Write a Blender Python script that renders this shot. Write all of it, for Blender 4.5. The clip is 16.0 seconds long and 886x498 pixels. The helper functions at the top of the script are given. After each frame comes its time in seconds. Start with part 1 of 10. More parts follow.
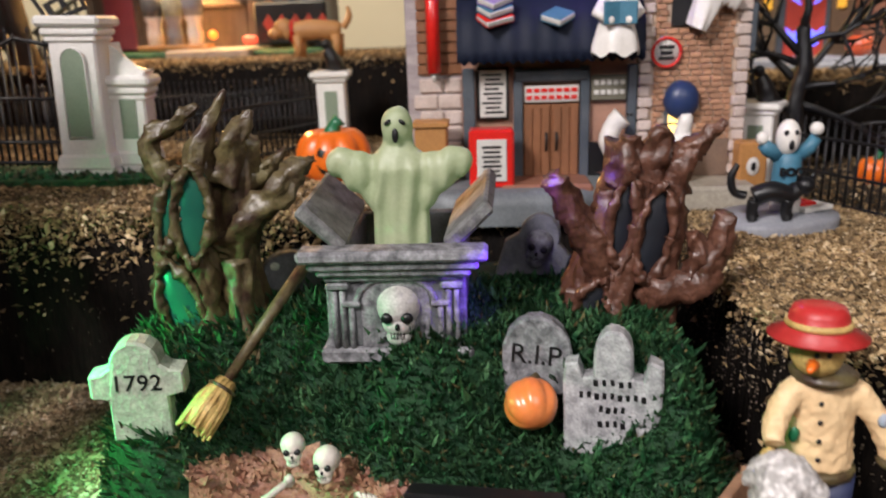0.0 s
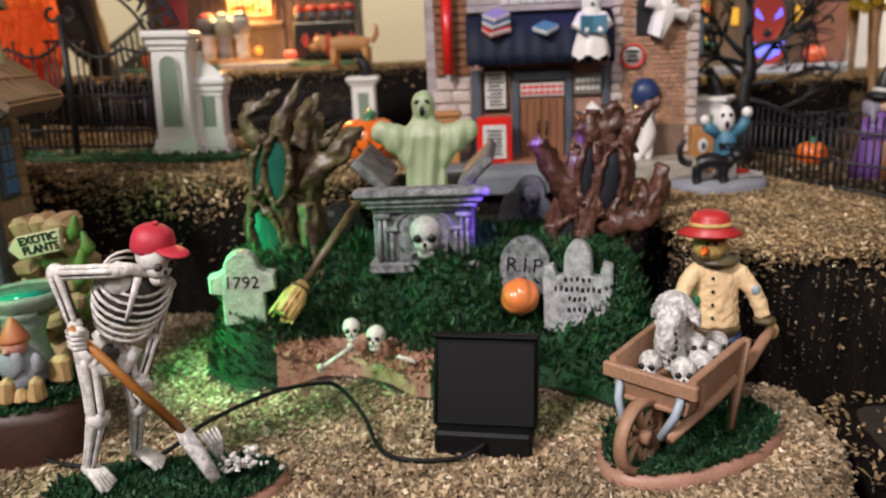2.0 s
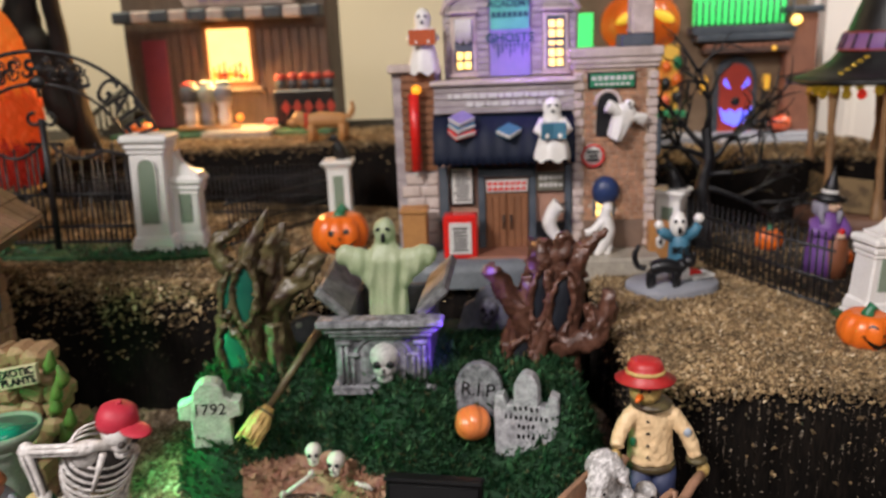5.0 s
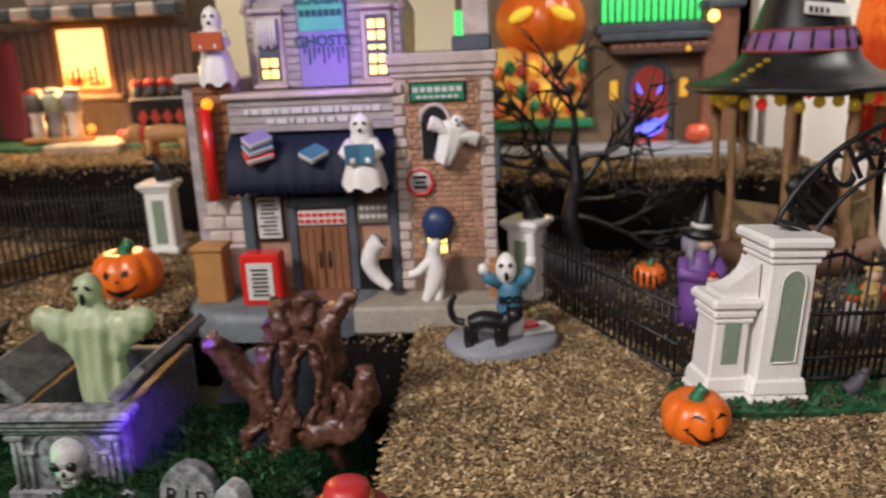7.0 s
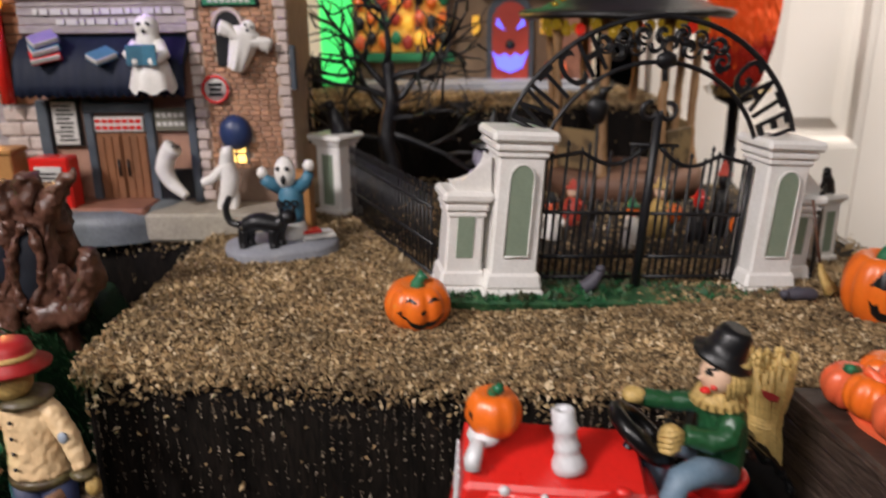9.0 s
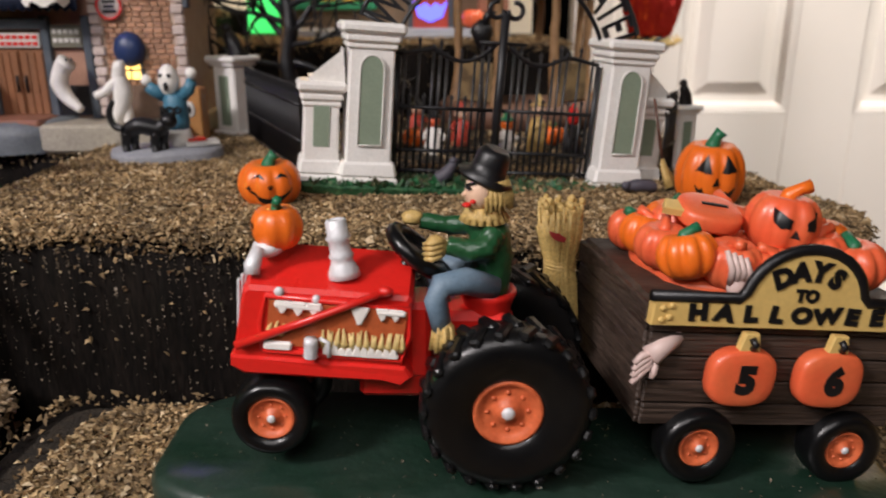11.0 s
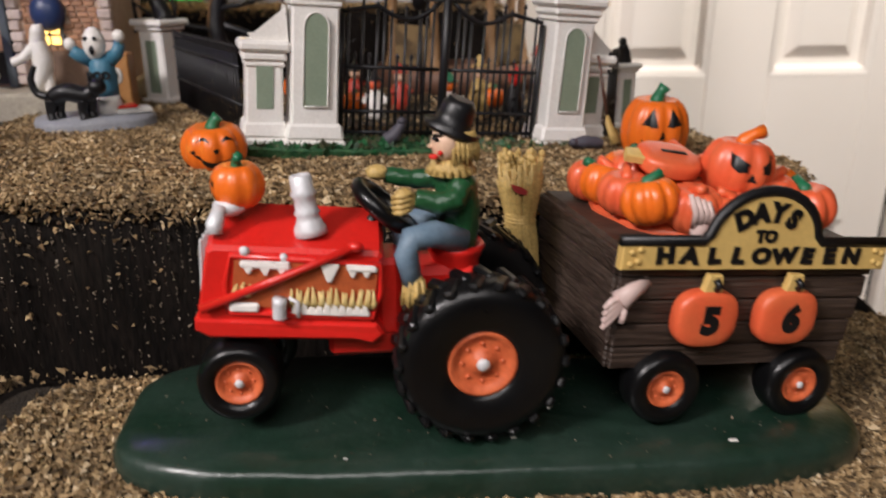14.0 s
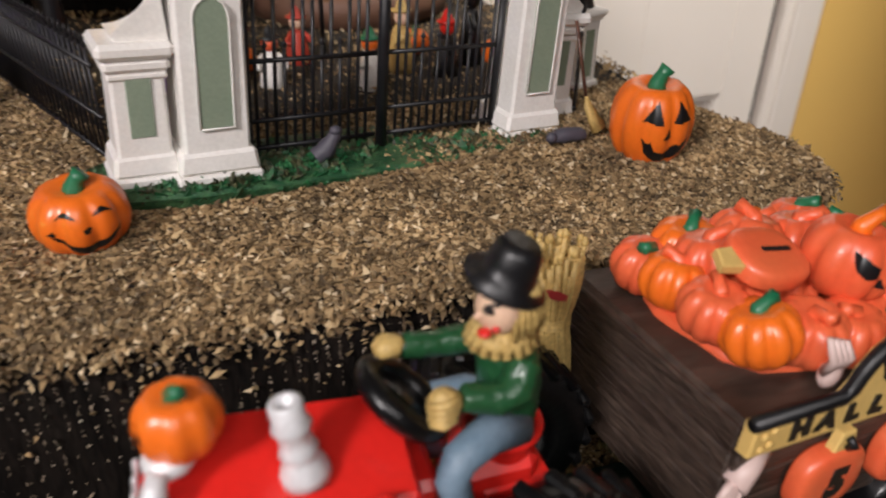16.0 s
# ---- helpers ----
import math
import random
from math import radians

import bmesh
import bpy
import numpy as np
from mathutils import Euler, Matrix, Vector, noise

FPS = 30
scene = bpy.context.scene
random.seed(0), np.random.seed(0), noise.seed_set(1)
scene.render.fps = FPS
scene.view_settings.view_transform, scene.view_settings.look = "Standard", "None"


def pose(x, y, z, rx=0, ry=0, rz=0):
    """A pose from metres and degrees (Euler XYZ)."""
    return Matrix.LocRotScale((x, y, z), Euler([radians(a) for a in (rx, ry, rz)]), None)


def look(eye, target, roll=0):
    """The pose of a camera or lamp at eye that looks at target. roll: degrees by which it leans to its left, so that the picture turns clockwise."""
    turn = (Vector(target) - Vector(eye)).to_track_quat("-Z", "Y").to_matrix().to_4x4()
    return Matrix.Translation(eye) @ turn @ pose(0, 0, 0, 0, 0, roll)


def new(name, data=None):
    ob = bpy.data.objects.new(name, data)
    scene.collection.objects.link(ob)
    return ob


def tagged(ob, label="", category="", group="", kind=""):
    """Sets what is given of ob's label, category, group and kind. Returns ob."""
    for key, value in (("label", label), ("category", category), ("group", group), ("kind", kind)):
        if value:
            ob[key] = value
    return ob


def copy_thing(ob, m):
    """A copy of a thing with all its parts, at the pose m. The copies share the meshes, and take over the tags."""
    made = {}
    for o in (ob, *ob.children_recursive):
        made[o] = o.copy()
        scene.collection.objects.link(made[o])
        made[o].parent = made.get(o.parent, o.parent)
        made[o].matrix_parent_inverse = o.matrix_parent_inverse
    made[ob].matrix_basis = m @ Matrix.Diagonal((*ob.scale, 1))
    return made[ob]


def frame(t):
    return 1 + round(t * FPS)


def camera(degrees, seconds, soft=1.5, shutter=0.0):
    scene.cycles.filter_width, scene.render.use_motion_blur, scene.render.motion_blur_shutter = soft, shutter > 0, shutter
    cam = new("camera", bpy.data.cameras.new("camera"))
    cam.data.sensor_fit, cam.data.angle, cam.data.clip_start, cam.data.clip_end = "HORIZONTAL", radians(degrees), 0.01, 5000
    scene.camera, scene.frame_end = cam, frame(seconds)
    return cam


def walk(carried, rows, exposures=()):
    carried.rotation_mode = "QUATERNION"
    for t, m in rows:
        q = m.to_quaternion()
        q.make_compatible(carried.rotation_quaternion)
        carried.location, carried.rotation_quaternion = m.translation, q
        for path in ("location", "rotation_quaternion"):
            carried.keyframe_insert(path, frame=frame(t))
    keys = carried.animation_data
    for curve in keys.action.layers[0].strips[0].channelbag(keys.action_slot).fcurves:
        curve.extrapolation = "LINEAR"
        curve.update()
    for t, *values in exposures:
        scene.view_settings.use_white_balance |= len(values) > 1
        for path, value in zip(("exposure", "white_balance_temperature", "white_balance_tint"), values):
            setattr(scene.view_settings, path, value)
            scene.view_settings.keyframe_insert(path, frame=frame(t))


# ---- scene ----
cam = camera(60.2, 16.0, soft=1.8, shutter=0.5)
PATH = [
    (0, (0.107, 0.071, 0.129), (-0.002, 1.984, -0.446), -2.0),
    (0.5, (0.115, 0.051, 0.116), (0.019, 1.975, -0.419), -2.2),
    (1, (0.12, 0.009, 0.124), (0.018, 1.937, -0.396), -2.3),
    (1.5, (0.11, -0.035, 0.122), (-0.01, 1.894, -0.393), -2.5),
    (2, (0.111, -0.061, 0.12), (-0.026, 1.866, -0.398), -2.5),
    (2.5, (0.117, -0.085, 0.114), (-0.031, 1.84, -0.407), -2.5),
    (3, (0.122, -0.107, 0.126), (-0.031, 1.818, -0.393), -2.6),
    (3.5, (0.131, -0.116, 0.148), (-0.014, 1.81, -0.371), -2.5),
    (4, (0.124, -0.111, 0.178), (-0.005, 1.816, -0.341), -2.3),
    (4.2, (0.121, -0.105, 0.183), (-0.001, 1.823, -0.336), -2.3),
    (6.3, (0.22, 0.016, 0.211), (0.086, 1.945, -0.298), -2.5),
    (6.5, (0.238, 0.026, 0.207), (0.093, 1.953, -0.309), -2.6),
    (7, (0.277, 0.053, 0.198), (0.13, 1.977, -0.327), -2.6),
    (7.5, (0.302, 0.068, 0.19), (0.166, 1.987, -0.357), -2.4),
    (8, (0.334, 0.065, 0.182), (0.227, 1.984, -0.372), -1.7),
    (8.5, (0.367, 0.053, 0.17), (0.288, 1.965, -0.412), -1.3),
    (9, (0.394, 0.043, 0.157), (0.339, 1.949, -0.448), -0.7),
    (9.2, (0.402, 0.035, 0.151), (0.353, 1.938, -0.463), -0.4),
    (11.3, (0.475, 0.002, 0.105), (0.475, 1.906, -0.508), -0.2),
    (11.5, (0.482, 0.003, 0.105), (0.49, 1.907, -0.508), -0.3),
    (12, (0.497, 0.0, 0.1), (0.528, 1.903, -0.512), -0.6),
    (12.5, (0.503, -0.006, 0.093), (0.559, 1.896, -0.523), -0.7),
    (13, (0.498, -0.012, 0.085), (0.584, 1.886, -0.541), -0.8),
    (13.5, (0.482, -0.015, 0.088), (0.612, 1.874, -0.554), -0.5),
    (14, (0.449, 0.004, 0.098), (0.634, 1.878, -0.578), -0.2),
    (14.5, (0.429, 0.032, 0.115), (0.674, 1.883, -0.603), 0.2),
    (15, (0.413, 0.071, 0.127), (0.758, 1.859, -0.699), 0.6),
    (15.5, (0.41, 0.112, 0.137), (0.868, 1.826, -0.786), 0.6),
    (16, (0.42, 0.137, 0.144), (0.943, 1.769, -0.888), 0.6),
]
walk(cam, [(t, look(eye, target, roll)) for t, eye, target, roll in PATH],
     exposures=[(0, 0.2), (1.5, 0.12), (3, 0.05), (4.2, 0.0), (6.3, -0.1), (9.2, -0.05), (11.3, 0.0), (16, 0.0)])

# ---- light and sky ----
world = bpy.data.worlds.new("room_dark")
world.use_nodes = True
world.node_tree.nodes["Background"].inputs[0].default_value = (0.9, 0.85, 0.8, 1)
world.node_tree.nodes["Background"].inputs[1].default_value = 0.0008
scene.world = world


def lamp(name, kind, m, energy, colour, size=0.1, size_y=None, spot=60, blend=0.5):
    data = bpy.data.lights.new(name, kind)
    data.energy, data.color = energy, colour
    if kind == "AREA":
        data.size = size
        if size_y:
            data.shape, data.size_y = "RECTANGLE", size_y
    else:
        data.shadow_soft_size = size
    if kind == "SPOT":
        data.spot_size, data.spot_blend = radians(spot), blend
    ob = new(name, data)
    ob.matrix_world = m
    return ob


# main room light, unseen; then fills added to brighten the door, front and wall
lamp("ceiling_downlight", "SPOT", look((-0.62, -0.64, 1.08), (0.26, 0.26, 0.0)), 112.0, (1.0, 0.925, 0.92), 0.17, spot=64, blend=1.0)
lamp("door_fill", "SPOT", look((1.35, 0.50, 1.38), (1.00, 1.12, 0.25)), 150.0, (1.0, 0.94, 0.88), 0.12, spot=62, blend=0.7)
lamp("front_fill", "AREA", look((0.37, -0.30, 0.52), (0.37, 0.26, -0.06)), 2.7, (1.0, 0.94, 0.93), 0.5, 0.34)
lamp("wall_fill", "SPOT", look((-0.42, 0.70, 1.38), (-0.36, 1.25, 0.30)), 110.0, (1.0, 0.90, 0.70), 0.10, spot=62, blend=0.9)
# coloured decoration spotlights
lamp("green_garden_lamp", "SPOT", look((-0.205, 0.225, 0.052), (-0.180, 0.300, 0.000)), 0.27, (0.03, 1.0, 0.26), 0.004, spot=100, blend=0.7)
lamp("green_lamp", "SPOT", look((-0.092, 0.322, 0.020), (-0.040, 0.346, -0.022)), 0.75, (0.03, 1.0, 0.26), 0.005, spot=110, blend=0.9)
lamp("green_bath_lamp", "SPOT", look((-0.150, 0.262, 0.070), (-0.128, 0.272, -0.03)), 0.16, (0.03, 1.0, 0.30), 0.005, spot=84, blend=0.8)
lamp("green_hollow_lamp", "POINT", pose(-0.050, 0.360, 0.060), 0.006, (0.03, 1.0, 0.36), 0.003)
lamp("violet_spotlight", "SPOT", look((0.132, 0.330, 0.050), (0.106, 0.366, 0.030)), 0.40, (0.16, 0.03, 1.0), 0.003, spot=40, blend=0.6)
lamp("violet_arm_spotlight", "SPOT", look((0.124, 0.374, 0.068), (0.138, 0.392, 0.060)), 0.06, (0.16, 0.04, 1.0), 0.003, spot=70, blend=0.6)
lamp("violet_sign_lamp", "POINT", pose(0.172, 0.556, 0.200), 0.085, (0.30, 0.12, 1.0), 0.004)
# added area lamps stand in for the spill of the two lit windows
lamp("shop_window_spill", "AREA", look((-0.19, 0.895, 0.19), (-0.12, 0.70, 0.09)), 1.3, (1.0, 0.50, 0.16), 0.06)
lamp("demon_window_spill", "AREA", look((0.33, 0.885, 0.17), (0.36, 0.70, 0.07)), 0.1, (1.0, 0.55, 0.12), 0.06)
cam.data.dof.use_dof, cam.data.dof.focus_distance, cam.data.dof.aperture_fstop = True, 0.305, 11.5

# ---- materials ----
def mat(name, base, rough=0.5, second=None, scale=60.0, amount=0.5, fine=0.0, fine_scale=900.0, bump=0.0, bump_scale=500.0,
        metal=0.0, glow=None, power=0.0, coat=0.0, stretch=(1, 1, 1), island=0.0, sharp=False, trans=0.0, sub=0.0, spec=0.5):
    """A painted or raw surface: two colours mixed by a broad noise, a fine grain and a small relief."""
    m = bpy.data.materials.new(name)
    m.use_nodes = True
    nt = m.node_tree
    n, link = nt.nodes, nt.links.new
    b = n["Principled BSDF"]
    b.inputs["Roughness"].default_value = rough
    b.inputs["Metallic"].default_value = metal
    b.inputs["Specular IOR Level"].default_value = spec
    b.inputs["Coat Weight"].default_value = coat
    b.inputs["Coat Roughness"].default_value = 0.2
    b.inputs["Transmission Weight"].default_value = trans
    if sub:
        b.inputs["Subsurface Weight"].default_value = sub
        b.inputs["Subsurface Radius"].default_value = (0.004, 0.004, 0.004)
    tc = n.new("ShaderNodeTexCoord")
    mp = n.new("ShaderNodeMapping")
    mp.inputs["Scale"].default_value = stretch
    link(tc.outputs["Object"], mp.inputs["Vector"])
    if second is None:
        second = tuple(c * 0.72 for c in base)
    t1 = n.new("ShaderNodeTexNoise")
    t1.inputs["Scale"].default_value, t1.inputs["Detail"].default_value = scale, 5
    link(mp.outputs[0], t1.inputs["Vector"])
    ramp = n.new("ShaderNodeMapRange")
    lo, hi = (0.46, 0.56) if sharp else (0.35, 0.7)
    ramp.inputs[1].default_value, ramp.inputs[2].default_value = lo, hi
    ramp.inputs[4].default_value = amount
    link(t1.outputs[0], ramp.inputs[0])
    mix = n.new("ShaderNodeMix")
    mix.data_type = "RGBA"
    mix.inputs[6].default_value, mix.inputs[7].default_value = (*base, 1), (*second, 1)
    link(ramp.outputs[0], mix.inputs[0])
    col = mix.outputs[2]
    t2 = n.new("ShaderNodeTexNoise")
    t2.inputs["Scale"].default_value, t2.inputs["Detail"].default_value = fine_scale, 3
    link(mp.outputs[0], t2.inputs["Vector"])
    if fine:
        r2 = n.new("ShaderNodeMapRange")
        r2.inputs[1].default_value, r2.inputs[2].default_value = 0.3, 0.7
        r2.inputs[3].default_value, r2.inputs[4].default_value = 1 - fine, 1 + fine
        link(t2.outputs[0], r2.inputs[0])
        mul = n.new("ShaderNodeVectorMath")
        mul.operation = "SCALE"
        link(col, mul.inputs[0])
        link(r2.outputs[0], mul.inputs["Scale"])
        col = mul.outputs[0]
    if island:
        geo = n.new("ShaderNodeNewGeometry")
        r3 = n.new("ShaderNodeMapRange")
        r3.inputs[3].default_value, r3.inputs[4].default_value = 1 - island, 1 + island
        link(geo.outputs["Random Per Island"], r3.inputs[0])
        mul2 = n.new("ShaderNodeVectorMath")
        mul2.operation = "SCALE"
        link(col, mul2.inputs[0])
        link(r3.outputs[0], mul2.inputs["Scale"])
        col = mul2.outputs[0]
    link(col, b.inputs["Base Color"])
    rr = n.new("ShaderNodeMapRange")
    rr.inputs[3].default_value, rr.inputs[4].default_value = max(rough - 0.1, 0.03), min(rough + 0.14, 1)
    link(t1.outputs[0], rr.inputs[0])
    link(rr.outputs[0], b.inputs["Roughness"])
    if bump:
        t3 = n.new("ShaderNodeTexNoise")
        t3.inputs["Scale"].default_value, t3.inputs["Detail"].default_value = bump_scale, 4
        link(mp.outputs[0], t3.inputs["Vector"])
        bp = n.new("ShaderNodeBump")
        bp.inputs["Strength"].default_value, bp.inputs["Distance"].default_value = min(bump, 1), 0.0012
        link(t3.outputs[0], bp.inputs["Height"])
        link(bp.outputs[0], b.inputs["Normal"])
    if glow:
        b.inputs["Emission Color"].default_value = (*glow, 1)
        b.inputs["Emission Strength"].default_value = power
    return m


def chip_mat(name, colours, rough=0.85):
    """Loose wood chips: each flake takes its own shade."""
    m = bpy.data.materials.new(name)
    m.use_nodes = True
    n, link = m.node_tree.nodes, m.node_tree.links.new
    geo, ramp = n.new("ShaderNodeNewGeometry"), n.new("ShaderNodeValToRGB")
    link(geo.outputs["Random Per Island"], ramp.inputs[0])
    el = ramp.color_ramp.elements
    while len(el) < len(colours):
        el.new(0.5)
    for k, (pos, c) in enumerate(colours):
        el[k].position, el[k].color = pos, (*c, 1)
    b = n["Principled BSDF"]
    b.inputs["Roughness"].default_value = rough
    tc, nz = n.new("ShaderNodeTexCoord"), n.new("ShaderNodeTexNoise")
    nz.inputs["Scale"].default_value = 28
    link(tc.outputs["Object"], nz.inputs["Vector"])
    mr = n.new("ShaderNodeMapRange")
    mr.inputs[1].default_value, mr.inputs[2].default_value, mr.inputs[3].default_value, mr.inputs[4].default_value = 0.3, 0.7, 0.6, 1.25
    link(nz.outputs[0], mr.inputs[0])
    mul = n.new("ShaderNodeVectorMath")
    mul.operation = "SCALE"
    link(ramp.outputs[0], mul.inputs[0])
    link(mr.outputs[0], mul.inputs["Scale"])
    link(mul.outputs[0], b.inputs["Base Color"])
    return m


FOAM = mat("scorched_foam", (0.004, 0.003, 0.0024), 0.75, (0.0135, 0.0095, 0.0072), 110, 0.6, 0.6, 700, 1.0, 420, stretch=(1, 1, 0.2), spec=0.12)
CHIPS = chip_mat("tan_wood_chips", [(0.0, (0.075, 0.048, 0.023)), (0.3, (0.18, 0.118, 0.056)), (0.6, (0.33, 0.215, 0.10)), (0.9, (0.54, 0.385, 0.20)), (1.0, (0.72, 0.58, 0.38))])
MULCH = mat("brown_mulch", (0.026, 0.018, 0.010), 0.95, (0.011, 0.008, 0.005), 160, 0.9, 0.5, 900, 1.0, 600)
CHIPS_PALE = chip_mat("pale_wood_chips", [(0.0, (0.11, 0.076, 0.042)), (0.3, (0.23, 0.158, 0.090)), (0.6, (0.38, 0.265, 0.150)), (0.9, (0.60, 0.45, 0.29)), (1.0, (0.78, 0.65, 0.50))])
CRUMB = chip_mat("brown_wood_crumbs", [(0.0, (0.06, 0.045, 0.03)), (0.5, (0.16, 0.12, 0.08)), (0.9, (0.30, 0.235, 0.17)), (1.0, (0.50, 0.42, 0.33))])
GRASS = mat("dark_green_flock", (0.014, 0.066, 0.028), 0.42, (0.085, 0.18, 0.075), 120, 0.7, 0.4, 900, 0.8, 700, island=0.6, spec=0.3)
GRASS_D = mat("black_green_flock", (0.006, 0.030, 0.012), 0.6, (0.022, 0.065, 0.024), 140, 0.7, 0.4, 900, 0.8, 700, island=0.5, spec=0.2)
SOIL = mat("red_brown_soil", (0.24, 0.10, 0.065), 0.5, (0.42, 0.27, 0.15), 130, 0.8, 0.3, 800, 0.9, 400)
OLIVE = mat("olive_tan_flock", (0.11, 0.10, 0.040), 0.5, (0.24, 0.17, 0.085), 150, 0.7, 0.3, 900, 0.5, 700, island=0.5, spec=0.3)
EDGE = mat("dark_resin_edge", (0.022, 0.011, 0.008), 0.4, (0.05, 0.026, 0.018), 120, 0.6, 0.2, 600, 0.3, 300)
CREAM = mat("white_glazed_resin", (0.84, 0.82, 0.79), 0.38, (0.72, 0.68, 0.62), 50, 0.45, 0.05, 600, 0.12, 300)
SAGE = mat("sage_green_inset", (0.24, 0.30, 0.22), 0.6, (0.19, 0.25, 0.18), 90, 0.5, 0.06, 700)
IRON = mat("black_iron", (0.006, 0.006, 0.008), 0.42, (0.02, 0.02, 0.022), 80, 0.4, bump=0.15)
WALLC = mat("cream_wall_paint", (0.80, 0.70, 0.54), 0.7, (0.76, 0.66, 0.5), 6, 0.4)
# for unseen walls and ceiling: dark so that they bounce little light
DIM = mat("low_bounce_wall_paint", (0.22, 0.195, 0.16), 0.8, (0.19, 0.17, 0.14), 6, 0.4)
YELLOW = mat("yellow_wall_paint", (0.85, 0.55, 0.16), 0.7, (0.80, 0.5, 0.14), 5, 0.4)
DOORW = mat("white_door_paint", (0.84, 0.78, 0.72), 0.45, (0.80, 0.74, 0.67), 8, 0.4, bump=0.05)
BLACK = mat("matt_black_plastic", (0.0035, 0.0035, 0.004), 0.55, (0.006, 0.006, 0.0065), 60, 0.5, bump=0.1, bump_scale=1500, spec=0.25)
ORANGE = mat("orange_gloss_paint", (0.85, 0.17, 0.015), 0.36, (0.75, 0.12, 0.01), 60, 0.5, 0.04, 500, 0.08, 300, coat=0.3)
CORAL = mat("coral_gloss_paint", (0.80, 0.12, 0.045), 0.40, (0.72, 0.17, 0.06), 60, 0.6, 0.04, 500, 0.08, 300, coat=0.3)
INK = mat("black_paint", (0.005, 0.005, 0.006), 0.4, (0.012, 0.012, 0.014), 60, 0.5)
STEM = mat("green_stem", (0.01, 0.14, 0.06), 0.35, (0.05, 0.2, 0.1), 200, 0.5)
RED = mat("red_gloss_paint", (0.70, 0.02, 0.015), 0.3, (0.6, 0.015, 0.01), 60, 0.5, 0.04, 500, 0.06, 300, coat=0.3)
SILVER = mat("silver_paint", (0.72, 0.72, 0.74), 0.42, (0.52, 0.52, 0.54), 160, 0.5, 0.08, 700, metal=0.12, bump=0.2)
GREENB = mat("dark_green_gloss_base", (0.009, 0.028, 0.017), 0.32, (0.024, 0.045, 0.034), 38, 0.9, 0.12, 420, 0.7, 110, coat=0.4)
STONE = mat("grey_tomb_stone", (0.27, 0.27, 0.285), 0.62, (0.035, 0.035, 0.04), 210, 0.9, 0.25, 900, 0.5, 420)
WHITE = mat("white_bisque", (0.84, 0.81, 0.77), 0.4, (0.66, 0.62, 0.55), 90, 0.4, 0.04, 500, 0.08, 300)
BONE = mat("bone_white_paint", (0.74, 0.69, 0.62), 0.45, (0.42, 0.37, 0.32), 170, 0.55, 0.1, 700, 0.15, 400)
BARK = mat("brown_bark_resin", (0.060, 0.024, 0.015), 0.36, (0.19, 0.085, 0.055), 130, 0.7, 0.25, 700, 0.8, 300, coat=0.15)
# near-black colour stands in for the shade inside the pit and hollows
HOLE = mat("hollow_shade_black", (0.006, 0.007, 0.012), 0.5, (0.015, 0.02, 0.03), 60, 0.5)

